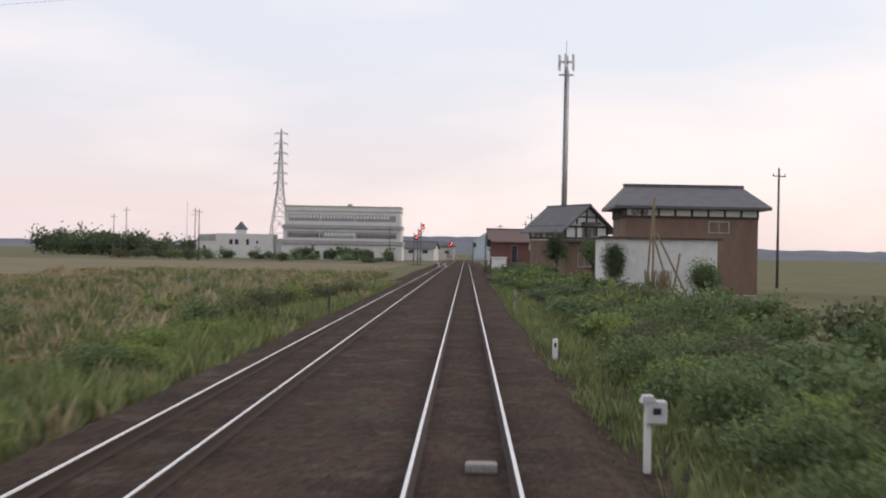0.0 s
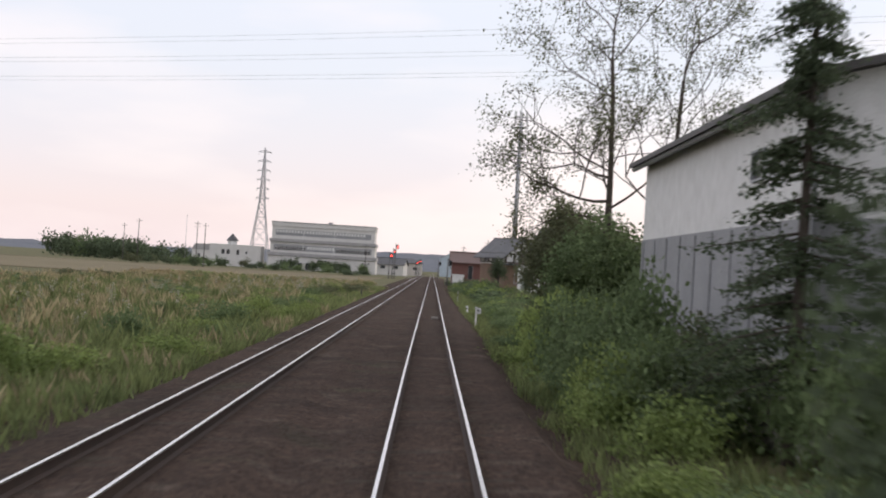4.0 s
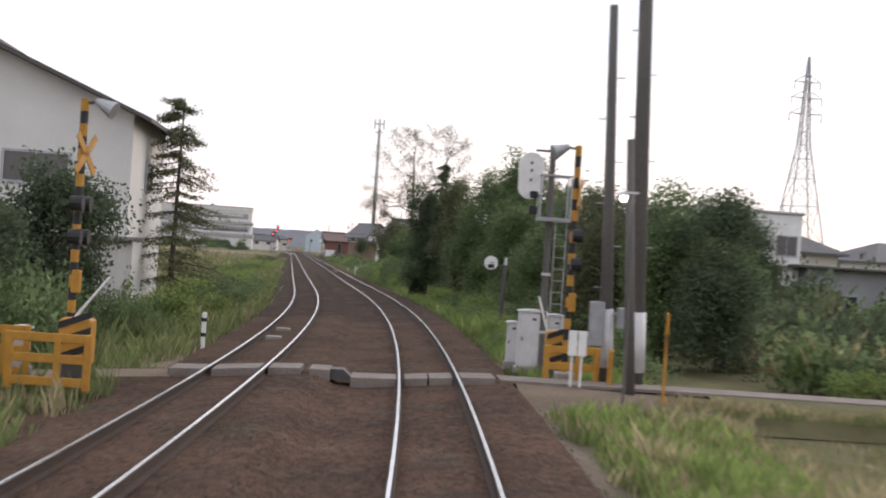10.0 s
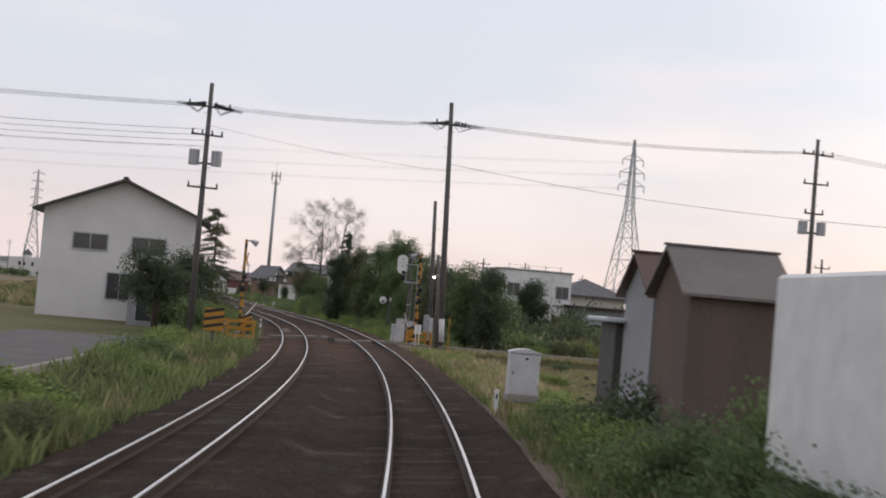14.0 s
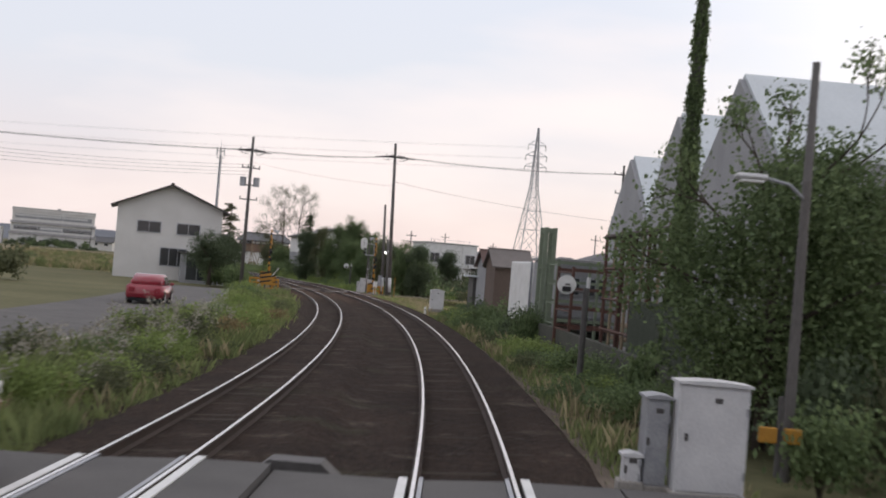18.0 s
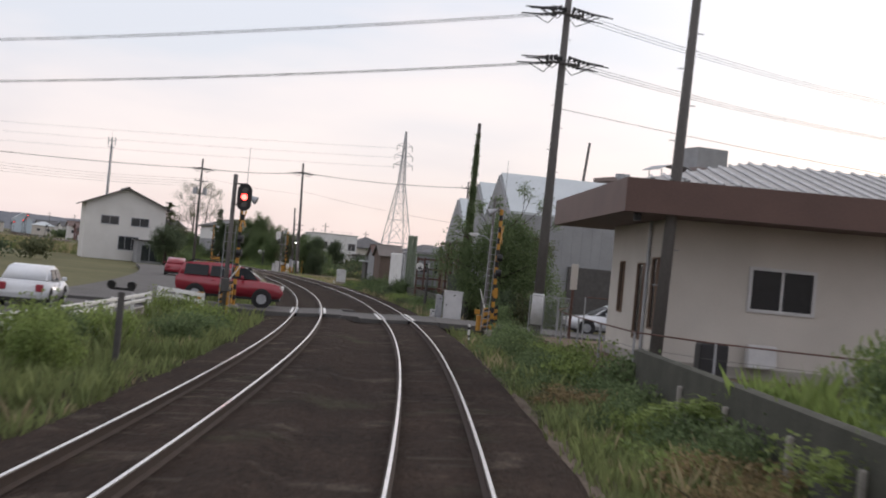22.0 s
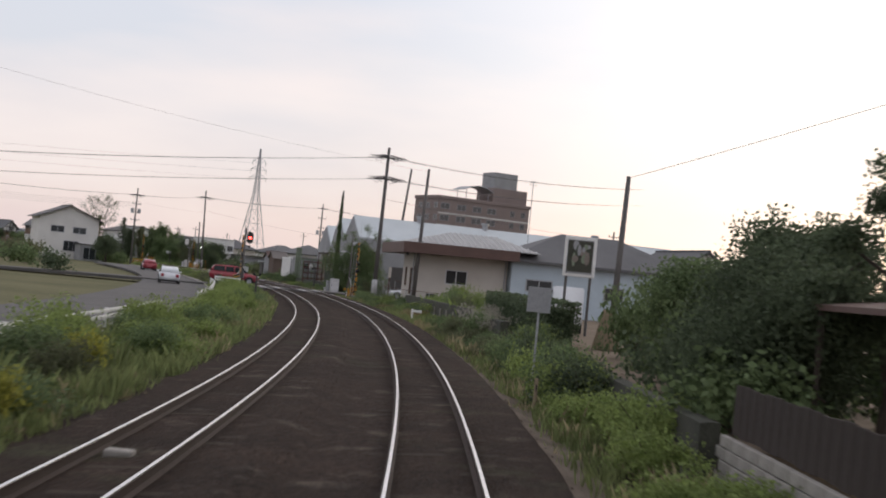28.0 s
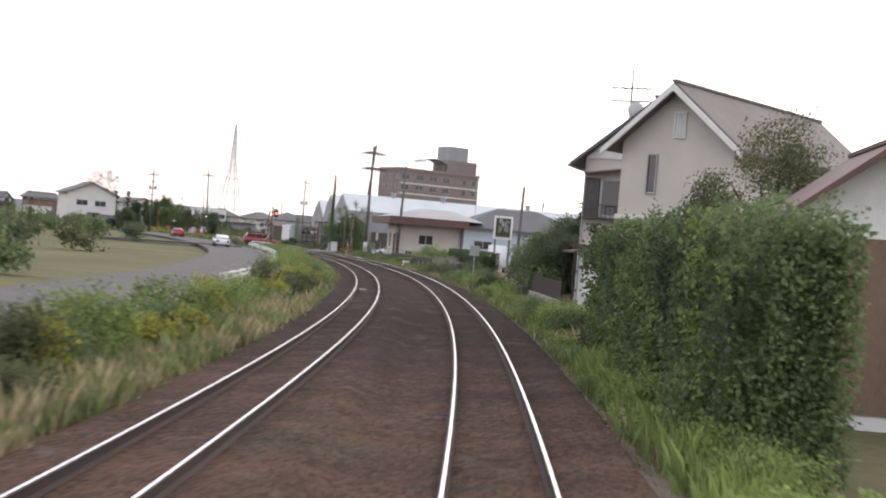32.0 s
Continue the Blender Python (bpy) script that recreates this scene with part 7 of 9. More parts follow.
# ---- cars at the crossing ----
def car(m, label, paint, kind):
    root = thing("car", m, label, "car", "cars at the crossing")
    tall = kind == "suv"
    low, belt, top = (0.40, 1.10, 1.73) if tall else (0.26, 0.88, 1.43)
    L = 2.28 if tall else 2.22
    half = 0.86
    if tall:
        body = [(-L, 0.58), (-L + 0.08, low), (L - 0.18, low), (L - 0.02, 0.52), (L, 0.78), (L - 0.10, 0.92), (L - 0.35, 1.02), (L - 1.05, belt), (-L + 0.02, belt + 0.04), (-L - 0.04, 0.84)]
        cabin = [(L - 0.98, belt - 0.02), (L - 1.45, belt + 0.36), (L - 1.80, top - 0.09), (L - 2.2, top - 0.01), (L - 2.9, top), (-L + 0.42, top - 0.05), (-L + 0.26, top - 0.14), (-L + 0.05, belt)]
        lights = ((L - 1.36, L - 2.28, 0.42), (L - 2.36, L - 3.14, 0.0), (L - 3.22, -L + 0.32, 0.0))
    else:
        body = [(-L, low + 0.12), (-L + 0.1, low), (L - 0.12, low), (L, low + 0.2), (L - 0.02, belt - 0.22), (L - 0.25, belt - 0.12), (L - 1.15, belt), (-L + 0.08, belt + 0.04), (-L - 0.02, belt - 0.3)]
        cabin = [(L - 1.10, belt - 0.02), (L - 1.95, top - 0.04), (L - 2.5, top), (-L + 1.20, top - 0.04), (-L + 0.42, belt + 0.03)]
        lights = ((L - 1.62, L - 2.42, 0.5), (L - 2.50, L - 3.15, 0.0))
    bm = bmesh.new()
    prism(bm, body, -half, half)
    bmesh.ops.bevel(bm, geom=[e for e in bm.edges], offset=0.07, segments=2, affect="EDGES")
    part("body", bm, paint, root, smooth=True)
    bm = bmesh.new()
    prism(bm, cabin, -half + 0.08, half - 0.08)
    for v in bm.verts:
        if v.co.z > top - 0.3:
            v.co.y *= 0.86
    bmesh.ops.bevel(bm, geom=[e for e in bm.edges], offset=0.05, segments=2, affect="EDGES")
    part("cabin", bm, paint, root, smooth=True)
    for side in (-1, 1):
        for x0, x1, slant in lights:
            bm = bmesh.new()
            y0, y1 = side * (half - 0.075), side * (half * 0.80)
            pts = [(x0 + slant * 0.6, y0, belt + 0.05), (x1, y0, belt + 0.05), (x1 + 0.04, y1, top - 0.13), (x0 - slant * 0.4, y1, top - 0.13)]
            off = Vector((0, side * 0.03, 0))
            a = [bm.verts.new(Vector(p) + off) for p in pts]
            b = [bm.verts.new(Vector(p) - off) for p in pts]
            bm.faces.new(a)
            bm.faces.new(b[::-1])
            for i in range(4):
                bm.faces.new((a[i], b[i], b[(i + 1) % 4], a[(i + 1) % 4]))
            part("side_window", bm, CAR_GLASS, root)
    bm = bmesh.new()
    x0, x1 = cabin[0][0], cabin[2 if tall else 1][0]
    prism(bm, [(x0 + 0.0, belt + 0.06), (x1 + 0.06, top - 0.10), (x1 + 0.10, top - 0.10), (x0 + 0.04, belt + 0.06)], -0.62, 0.62)
    part("windscreen", bm, CAR_GLASS, root)
    for x in (-L + 0.85, L - 0.88):
        for y in (-half + 0.08, half - 0.08):
            bm = bmesh.new()
            r = 0.35 if tall else 0.31
            rod(bm, (x, y - 0.11, r), (x, y + 0.11, r), r, n=20)
            w = part("wheel", bm, RUBBER, root)
            bm = bmesh.new()
            rod(bm, (x, y - 0.085, r + 0.02), (x, y + 0.085, r + 0.02), r + 0.08, n=20)
            part("wheel_arch", bm, BLACK, root)
            bm = bmesh.new()
            rod(bm, (x, y - 0.125, r), (x, y + 0.125, r), r * 0.62, n=14)
            part("rim", bm, STEEL, w)
    for y in (-0.62, 0.62):
        bm = bmesh.new()
        box(bm, L - 0.06, y, belt - 0.24, 0.12, 0.34, 0.16, 0.03)
        part("headlight", bm, WHITE, root)
        bm = bmesh.new()
        box(bm, -L + 0.02, y, belt - 0.2, 0.10, 0.26, 0.26, 0.03)
        part("tail_light", bm, CAR_RED, root)
    if tall:
        for y in (-0.62, 0.62):
            bm = bmesh.new()
            tube(bm, [(L - 2.2, y, top - 0.02), (L - 2.35, y, top + 0.06), (-L + 0.6, y, top + 0.05), (-L + 0.45, y, top - 0.04)], 0.025, 6)
            part("roof_rail", bm, BLACK, root)
    for side in (-1, 1):
        for x in (L - 2.1, L - 3.0):
            bm = bmesh.new()
            box(bm, x, side * (half + 0.005), belt - 0.12, 0.20, 0.03, 0.04, 0.008)
            part("door_handle", bm, paint if tall else STEEL, root)
    bm = bmesh.new()
    box(bm, 0, 0, low - 0.03, L * 1.9, half * 1.8, 0.16, 0.03)
    part("sill", bm, BLACK, root)
    for y in (-half - 0.09, half + 0.09):
        bm = bmesh.new()
        box(bm, L - 1.75, y, belt + 0.10, 0.12, 0.18, 0.14, 0.03)
        part("door_mirror", bm, paint, root)
    return root


car(spot(203.2, -7.15, -0.10), "red sport-utility car waiting at the crossing", CAR_RED, "suv")
car(spot(200.8, 10.3, -0.10, 180), "silver-white saloon car waiting at the crossing", CAR_WHITE, "sedan")
car(spot(150, -12.4, -0.32, 90), "red small car parked on the side road", CAR_RED, "sedan")
car(spot(214, -13.2, -0.32, 92), "pale saloon car on the side road", CAR_WHITE, "sedan")


def guard_rail(s0, s1, lat):
    root = thing("guard_rail", Matrix(), "white roadside guard rail", "guard rail")
    for z in (0.15, 0.34):
        rings = [[at(s, lat + u, z + v) for u, v in ((-0.02, -0.06), (0.02, -0.06), (0.035, 0), (0.02, 0.06), (-0.02, 0.06))] for s in np.arange(s0, s1, 4.0)]
        ob = new("beam", sweep("beam", rings, True, WHITE))
        ob.parent = root
    for s in np.arange(s0, s1, 4.0):
        bm = bmesh.new()
        rod(bm, at(s, lat - 0.06, -0.5), at(s, lat - 0.06, 0.42), 0.055, n=8)
        part("post", bm, WHITE, root)


guard_rail(211, 262, -9.5)
guard_rail(278, 330, -9.5)
root = thing("guard_rail", Matrix(), "white roadside guard rail turned in towards the crossing", "guard rail")
turn_in = [(214.8, -7.2), (213.6, -7.7), (212.4, -8.4), (211.4, -9.2)]
for z in (0.35, 0.58):
    rings = [[at(s, lat, z + v) + Vector((u, 0, 0)) for u, v in ((-0.02, -0.07), (0.02, -0.07), (0.04, 0), (0.02, 0.07), (-0.02, 0.07))] for s, lat in turn_in]
    ob = new("beam", sweep("beam", rings, True, WHITE))
    ob.parent = root
for s, lat in turn_in:
    bm = bmesh.new()
    rod(bm, at(s, lat, -0.5), at(s, lat, 0.66), 0.055, n=8)
    part("post", bm, WHITE, root)


# ---- plants ----
def leaf_quads(centres, size, rng, flat=0.0):
    """Small leaf cards, turned every way, round the centres."""
    n = len(centres)
    a = rng.normal(size=(n, 3))
    a[:, 2] *= 1 - flat
    a /= np.linalg.norm(a, axis=1)[:, None] + 1e-9
    b = np.cross(a, rng.normal(size=(n, 3)))
    b /= np.linalg.norm(b, axis=1)[:, None] + 1e-9
    s = (size * rng.uniform(0.55, 1.35, n))[:, None]
    a, b = a * s * 0.5, b * s * 0.32
    verts = np.stack([centres - a, centres + b, centres + a, centres - b], 1).reshape(-1, 3)
    return verts, np.arange(n * 4).reshape(-1, 4)


def crown_points(blobs, clusters, per, spread, rng, shell=0.55):
    """Leaf places in clumps over the outer part of several rounded forms."""
    out = []
    vol = np.array([np.prod(r) for _, r in blobs]) ** 0.67
    pick = rng.choice(len(blobs), clusters, p=vol / vol.sum())
    for i in pick:
        c, r = np.array(blobs[i][0]), np.array(blobs[i][1])
        d = rng.normal(size=3)
        d /= np.linalg.norm(d)
        if d[2] < -0.55:
            d[2] *= -0.6
        q = c + d * r * rng.uniform(shell, 1.06)
        k = int(per * rng.uniform(0.5, 1.5))
        out.append(q + np.clip(rng.normal(size=(k, 3)), -1.7, 1.7) * spread * rng.uniform(0.6, 1.35))
    return np.concatenate(out)


def branch_tubes(bm, start, way, length, r, depth, rng, tips, spread=0.6, up=0.15):
    """A limb that forks on, thinner each time; the ends are put in tips."""
    pts = [Vector(start)]
    w = Vector(way).normalized()
    for k in range(3):
        w = (w + Vector(rng.normal(size=3)) * 0.10 + Vector((0, 0, up * 0.3))).normalized()
        pts.append(pts[-1] + w * length / 3)
    for k in range(3):
        rod(bm, pts[k], pts[k + 1], r * (1 - 0.13 * k), r * (1 - 0.13 * (k + 1)), 6 if r > 0.04 else 4, False)
    if depth == 0:
        tips.append(pts[-1])
        tips.append(pts[-2])
        return
    for k in range(rng.integers(2, 4)):
        d = (w + Vector(rng.normal(size=3)) * spread + Vector((0, 0, up))).normalized()
        branch_tubes(bm, pts[-1 if k < 2 else 2], d, length * rng.uniform(0.62, 0.85), r * 0.60, depth - 1, rng, tips, spread, up)


def tree_thing(s, lat, label, blobs, trunk_h, trunk_r, leaf, clusters=110, per=70, spread=0.38, size=0.20, seed=1, base=-0.5, group="trees by the line", limbs=5, name="tree"):
    """A tree: a tapered trunk with limbs, and a crown of many small leaves in clumps."""
    r = np.random.default_rng(seed)
    root = thing(name, spot(s, lat, base), label, "tree", group)
    bm = bmesh.new()
    rod(bm, (0, 0, 0), (0.05, 0, trunk_h), trunk_r, trunk_r * 0.6, 8)
    for k in range(limbs):
        c = Vector(blobs[k % len(blobs)][0])
        rod(bm, (0.04, 0, trunk_h * (0.55 + 0.09 * k)), c + Vector(r.normal(size=3)) * 0.5, trunk_r * 0.45, trunk_r * 0.12, 6)
    part("trunk", bm, BARK, root, smooth=True)
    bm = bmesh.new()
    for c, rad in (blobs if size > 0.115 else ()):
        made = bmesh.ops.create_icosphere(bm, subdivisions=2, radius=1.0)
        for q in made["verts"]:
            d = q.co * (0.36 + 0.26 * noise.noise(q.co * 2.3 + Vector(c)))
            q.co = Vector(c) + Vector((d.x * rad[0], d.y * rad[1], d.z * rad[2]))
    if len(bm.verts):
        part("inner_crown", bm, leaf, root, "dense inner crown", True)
    v, f = leaf_quads(crown_points(blobs, clusters, per, spread, r), size, r)
    part("crown", mesh_of("crown", v, f, leaf), leaf, root)
    return root


def spindly_tree(s, lat, h, label, seed, lean=0.0, leaf=LEAF_OLIVE, reach=0.32, fork=0.30, fill=34, limbs=7, long_limb=False):
    """A tall open tree: limbs that fork all the way to a broad, airy crown of thin small leaves."""
    r = np.random.default_rng(seed)
    root = thing("open_tree", spot(s, lat, -0.5), label, "tree", "trees by the line")
    bm, tips = bmesh.new(), []
    p, w, rad = Vector((0, 0, 0)), Vector((lean, 0, 1)), 0.21
    for k in range(8):
        q = p + (w + Vector((r.normal() * 0.05, r.normal() * 0.05, 0))).normalized() * h * 0.095
        rod(bm, p, q, rad, rad * 0.87, 8, False)
        rad *= 0.87
        p = q
        if k >= 8 * fork:
            for j in range(2):
                a = r.uniform(0, 6.28)
                up = 0.35 + 0.10 * (k - 2)
                branch_tubes(bm, p, (math.cos(a), math.sin(a) * 0.9, up), h * reach * (0.62 - 0.035 * k), rad * 0.40, 3, r, tips, 0.50, 0.10)
    if long_limb:
        branch_tubes(bm, (0, 0, h * 0.40), (-1, -0.25, 0.14), 1.75, 0.062, 4, r, tips, 0.45, 0.06)
        branch_tubes(bm, (0, 0, h * 0.36), (-1, 0.2, 0.0), 1.45, 0.048, 4, r, tips, 0.45, 0.0)
        branch_tubes(bm, (0, 0, h * 0.46), (-0.6, 0.8, 0.3), 2.0, 0.058, 3, r, tips, 0.45, 0.08)
    branch_tubes(bm, p, (0, 0, 1), h * 0.11, rad * 0.7, 3, r, tips, 0.6, 0.15)
    part("trunk", bm, BARK, root, smooth=True)
    pts = np.concatenate([np.array(t)[None] + r.normal(size=(int(r.integers(3, fill)), 3)) * 0.24 for t in tips])
    v, f = leaf_quads(pts, 0.105, r)
    part("crown", mesh_of("crown", v, f, leaf), leaf, root, "thin airy crown")


def conifer(s, lat, h, label, seed, radius=1.6, leaf=LEAF_DARK):
    """A ragged conifer: drooping limbs in open layers, with needles close along each limb."""
    r = np.random.default_rng(seed)
    root = thing("conifer", spot(s, lat, -0.5), label, "tree", "conifers")
    bm = bmesh.new()
    rod(bm, (0, 0, 0), (0.1, 0, h), 0.13, 0.02, 8)
    pts = []
    for layer in range(15):
        t = 0.16 + 0.80 * layer / 14
        for k in range(int(r.integers(4, 7))):
            z = h * t + r.normal() * 0.12
            a = r.uniform(0, 6.28)
            L = radius * (1.06 - t) ** 0.75 * r.uniform(0.45, 1.2)
            mid = Vector((math.cos(a) * L * 0.6, math.sin(a) * L * 0.6, z - 0.06 * L))
            end = Vector((math.cos(a) * L, math.sin(a) * L, z - 0.22 * L + r.normal() * 0.08))
            limb = bmesh.new()
            rod(limb, (0, 0, z + 0.1), mid, 0.026, 0.014, 4, False)
            rod(limb, mid, end, 0.014, 0.005, 4, False)
            part("branch", limb, BARK, root)
            for q in np.linspace(0.2, 1.0, 7):
                c = np.array(Vector((0, 0, z + 0.1)).lerp(mid, q / 0.6) if q < 0.6 else mid.lerp(end, (q - 0.6) / 0.4))
                pts.append(c[None] + r.normal(size=(int(34 + 22 * (1 - q)), 3)) * np.array((0.10 + 0.05 * L, 0.10 + 0.05 * L, 0.055)) - np.array((0, 0, 0.05)))
    part("trunk", bm, BARK, root)
    v, f = leaf_quads(np.concatenate(pts), 0.085, r, 0.3)
    part("crown", mesh_of("crown", v, f, leaf), leaf, root, "open layered needle crown")


# shrubs: a few forms, shared by many
def shrub_arrays(seed, clusters, per, size, spread):
    r = np.random.default_rng(seed)
    blobs = [((r.uniform(-0.45, 0.45), r.uniform(-0.45, 0.45), 0.42), (0.5, 0.5, 0.5)) for _ in range(5)] + [((0, 0, 0.28), (0.85, 0.85, 0.42))]
    v, f = leaf_quads(crown_points(blobs, clusters, per, spread, r, 0.3), size, r)
    v[:, 2] = np.maximum(v[:, 2], -0.05)
    return v, f


KINDS = {"dark": LEAF_DARK, "mid": LEAF_MID, "fresh": LEAF_FRESH, "olive": LEAF_OLIVE, "dry": LEAF_DRY, "gold": LEAF_GOLD}
SHRUBS = {key: [mesh_of("foliage", *shrub_arrays(10 * i + k, 75, 32, 0.098, 0.13), leaf) for k in range(3)] for i, (key, leaf) in enumerate(KINDS.items())}


def stem_mesh(seed):
    r = np.random.default_rng(seed)
    bm = bmesh.new()
    for _ in range(7):
        a, q = r.uniform(0, 6.28), r.uniform(0.25, 0.6)
        mid = Vector((math.cos(a) * q * 0.4, math.sin(a) * q * 0.4, 0.35))
        rod(bm, (0, 0, -0.1), mid, 0.016, 0.012, 5, False)
        rod(bm, mid, (math.cos(a) * q, math.sin(a) * q, 0.72), 0.012, 0.005, 4, False)
    return finish(bm, "woody_stem", BARK)


STEMS = [stem_mesh(1), stem_mesh(2)]
FINE = {key: [mesh_of("foliage", *shrub_arrays(200 + 10 * i + k, 105, 38, 0.066, 0.12), leaf) for k in range(2)] for i, (key, leaf) in enumerate(KINDS.items())}
FAR_FORMS = [shrub_arrays(70 + k, 48, 16, 0.15, 0.16) for k in range(4)]
ROW_FORMS = [shrub_arrays(90 + k, 80, 26, 0.078, 0.125) for k in range(4)]
FAR_PILE = {key: [] for key in KINDS}
shrub_rng = np.random.default_rng(3)
SHRUB_LABEL = {"dark": "dense dark green shrub beside the railway", "mid": "leafy mid-green shrub beside the railway", "fresh": "fresh yellow-green weedy shrub beside the railway", "olive": "dull olive shrub beside the railway", "dry": "dry brownish shrub beside the railway", "gold": "tall weed with yellow flower heads beside the railway"}


def shrub(s, lat, r, h, key="mid", base=-0.55, far=False, fine=False):
    m = spot(s, lat, base, float(shrub_rng.uniform(0, 360))) @ Matrix.Diagonal((r, r, h, 1))
    if far:
        v, f = (ROW_FORMS if fine else FAR_FORMS)[int(shrub_rng.integers(0, 4))]
        FAR_PILE[key].append((v @ np.array(m)[:3, :3].T + np.array(m)[:3, 3], f))
        return None
    root = thing("shrub", m, SHRUB_LABEL[key], "shrub", "shrubs along the line")
    part("foliage", FINE[key][int(shrub_rng.integers(0, 2))] if fine else SHRUBS[key][int(shrub_rng.integers(0, 3))], None, root)
    part("woody_stem", STEMS[int(shrub_rng.integers(0, 2))], None, root)
    return root


def shrub_band(s0, s1, lat0, lat1, n, h0, h1, keys, base=-0.55, r=(0.9, 1.6), far=False, fine=False):
    for k in range(n):
        t = shrub_rng.uniform()
        s = s0 + (s1 - s0) * (k + shrub_rng.uniform()) / n
        shrub(s, lat0 + (lat1 - lat0) * t, shrub_rng.uniform(*r), shrub_rng.uniform(0.75, 1.2) * (h0 + (h1 - h0) * t), keys[int(shrub_rng.integers(0, len(keys)))], base, far, fine)


# right of the line, from far to near
shrub_band(-220, -125, 3.6, 8, 30, 0.9, 1.8, ("mid", "fresh", "dark"), r=(1.2, 2.2), far=True)
shrub_band(-125, -45, 4.0, 11, 60, 0.8, 1.35, ("mid", "mid", "fresh", "dark"), r=(1.2, 2.2), far=True)
shrub_band(-60, -6, 3.9, 8, 26, 0.8, 1.5, ("mid", "mid", "fresh", "olive"), r=(1.1, 1.7), fine=True, far=True)
shrub_band(-34, -5, 3.4, 4.6, 12, 0.8, 1.3, ("mid", "mid", "fresh"), r=(0.9, 1.4), fine=True, far=True)
shrub_band(-70, 0, 5, 12, 40, 0.8, 1.5, ("mid", "mid", "olive"), r=(1.0, 1.7), far=True)
shrub_band(-6, 34, 4.2, 6.4, 14, 1.6, 2.8, ("mid", "olive", "mid", "mid"), fine=True)
shrub_band(10, 30, 3.7, 4.5, 10, 2.1, 2.8, ("mid", "fresh", "mid"), r=(1.3, 1.8), fine=True)
shrub_band(0, 44, 2.9, 3.6, 14, 0.6, 1.1, ("mid", "fresh"), far=True, fine=True)
shrub_band(36, 92, 3.2, 4.4, 24, 0.7, 1.2, ("fresh", "mid", "fresh"), fine=True)
shrub_band(48, 92, 4.8, 7.0, 14, 1.0, 1.9, ("mid", "fresh", "mid"), r=(1.2, 1.9), fine=True)
shrub_band(60, 92, 8, 30, 40, 1.9, 2.3, ("dark", "mid", "olive"), r=(1.3, 2.0), far=True)
shrub_band(80, 95.5, 9, 34, 40, 1.2, 1.8, ("fresh", "olive", "dry", "olive"), r=(0.8, 1.3), far=True, fine=True)
shrub_band(20, 60, 12, 36, 40, 2.4, 3.6, ("mid", "dark", "olive"), r=(1.8, 2.8), far=True)
shrub_band(70, 96, 28, 48, 26, 1.8, 2.6, ("mid", "olive", "fresh"), r=(1.8, 2.8), far=True)
shrub_band(104, 134, 6, 12, 4, 0.4, 0.6, ("fresh", "mid"), r=(0.6, 1.0))
shrub_band(138, 152, 3.2, 4.2, 8, 0.8, 1.3, ("mid", "fresh", "mid"), fine=True)
shrub_band(150, 164, 3.5, 4.4, 9, 1.2, 1.8, ("dark", "mid", "mid"), fine=True)
shrub_band(163, 190, 3.0, 4.1, 16, 0.6, 1.0, ("fresh", "mid", "mid", "olive"), fine=True)
shrub_band(184, 198, 4.6, 8.0, 10, 1.3, 2.6, ("dark", "mid", "olive"))
shrub_band(211, 232, 2.9, 4.3, 15, 0.7, 1.25, ("mid", "mid", "fresh", "mid"), fine=True)
shrub_band(232, 262, 3.1, 4.2, 16, 0.5, 0.72, ("mid", "olive", "fresh", "dry"), fine=True)
shrub_band(236, 262, 4.9, 8.6, 10, 0.6, 1.1, ("fresh", "mid", "olive"), 0.1)
shrub_band(262, 284, 3.2, 4.2, 12, 0.7, 1.2, ("mid", "dry", "olive"), fine=True)
shrub_band(283, 311, 5.6, 10.5, 14, 1.8, 3.0, ("dark", "mid", "mid"), 0.1, (1.3, 2.0))
shrub_band(284, 312, 3.1, 4.2, 13, 0.8, 1.5, ("mid", "fresh", "fresh"), fine=True)
shrub_band(262, 275, 3.6, 4.3, 6, 1.1, 1.5, ("mid", "olive", "mid"), fine=True)
shrub_band(288, 302, 3.8, 4.3, 7, 1.5, 2.0, ("mid", "dark", "mid"), fine=True)
shrub_band(313, 340, 3.0, 3.9, 11, 0.5, 1.0, ("fresh", "mid", "fresh"), fine=True)
shrub_band(341, 372, 2.7, 3.4, 12, 0.5, 0.9, ("fresh", "fresh", "mid"), fine=True)
shrub_band(355, 361, 3.0, 4.2, 4, 1.3, 1.8, ("fresh", "fresh", "mid"), r=(0.9, 1.2), fine=True)
# left of the line
shrub_band(-90, 60, -6.7, -9.0, 34, 0.8, 1.2, ("fresh", "mid", "fresh", "olive"), far=True, fine=True)
shrub_band(40, 94, -6.7, -9.0, 17, 0.9, 1.5, ("fresh", "fresh", "mid"), far=True, fine=True)
shrub_band(78, 96, -9.0, -12, 6, 1.8, 2.8, ("dark", "mid"), r=(1.2, 1.8))
shrub_band(112, 198, -6.8, -9.0, 22, 0.6, 1.0, ("fresh", "olive", "fresh", "mid"), far=True, fine=True)
shrub_band(213, 300, -6.6, -8.8, 28, 0.9, 1.5, ("fresh", "mid", "fresh", "fresh"), fine=True)
shrub_band(290, 378, -6.6, -8.8, 28, 0.95, 1.6, ("fresh", "mid", "fresh", "olive"), fine=True)
shrub_band(300, 372, -6.6, -8.0, 10, 0.9, 1.4, ("gold",), r=(0.6, 1.0))
shrub_band(331, 340.5, 2.9, 4.4, 7, 1.3, 1.9, ("mid", "fresh", "mid"), r=(0.8, 1.2), fine=True)
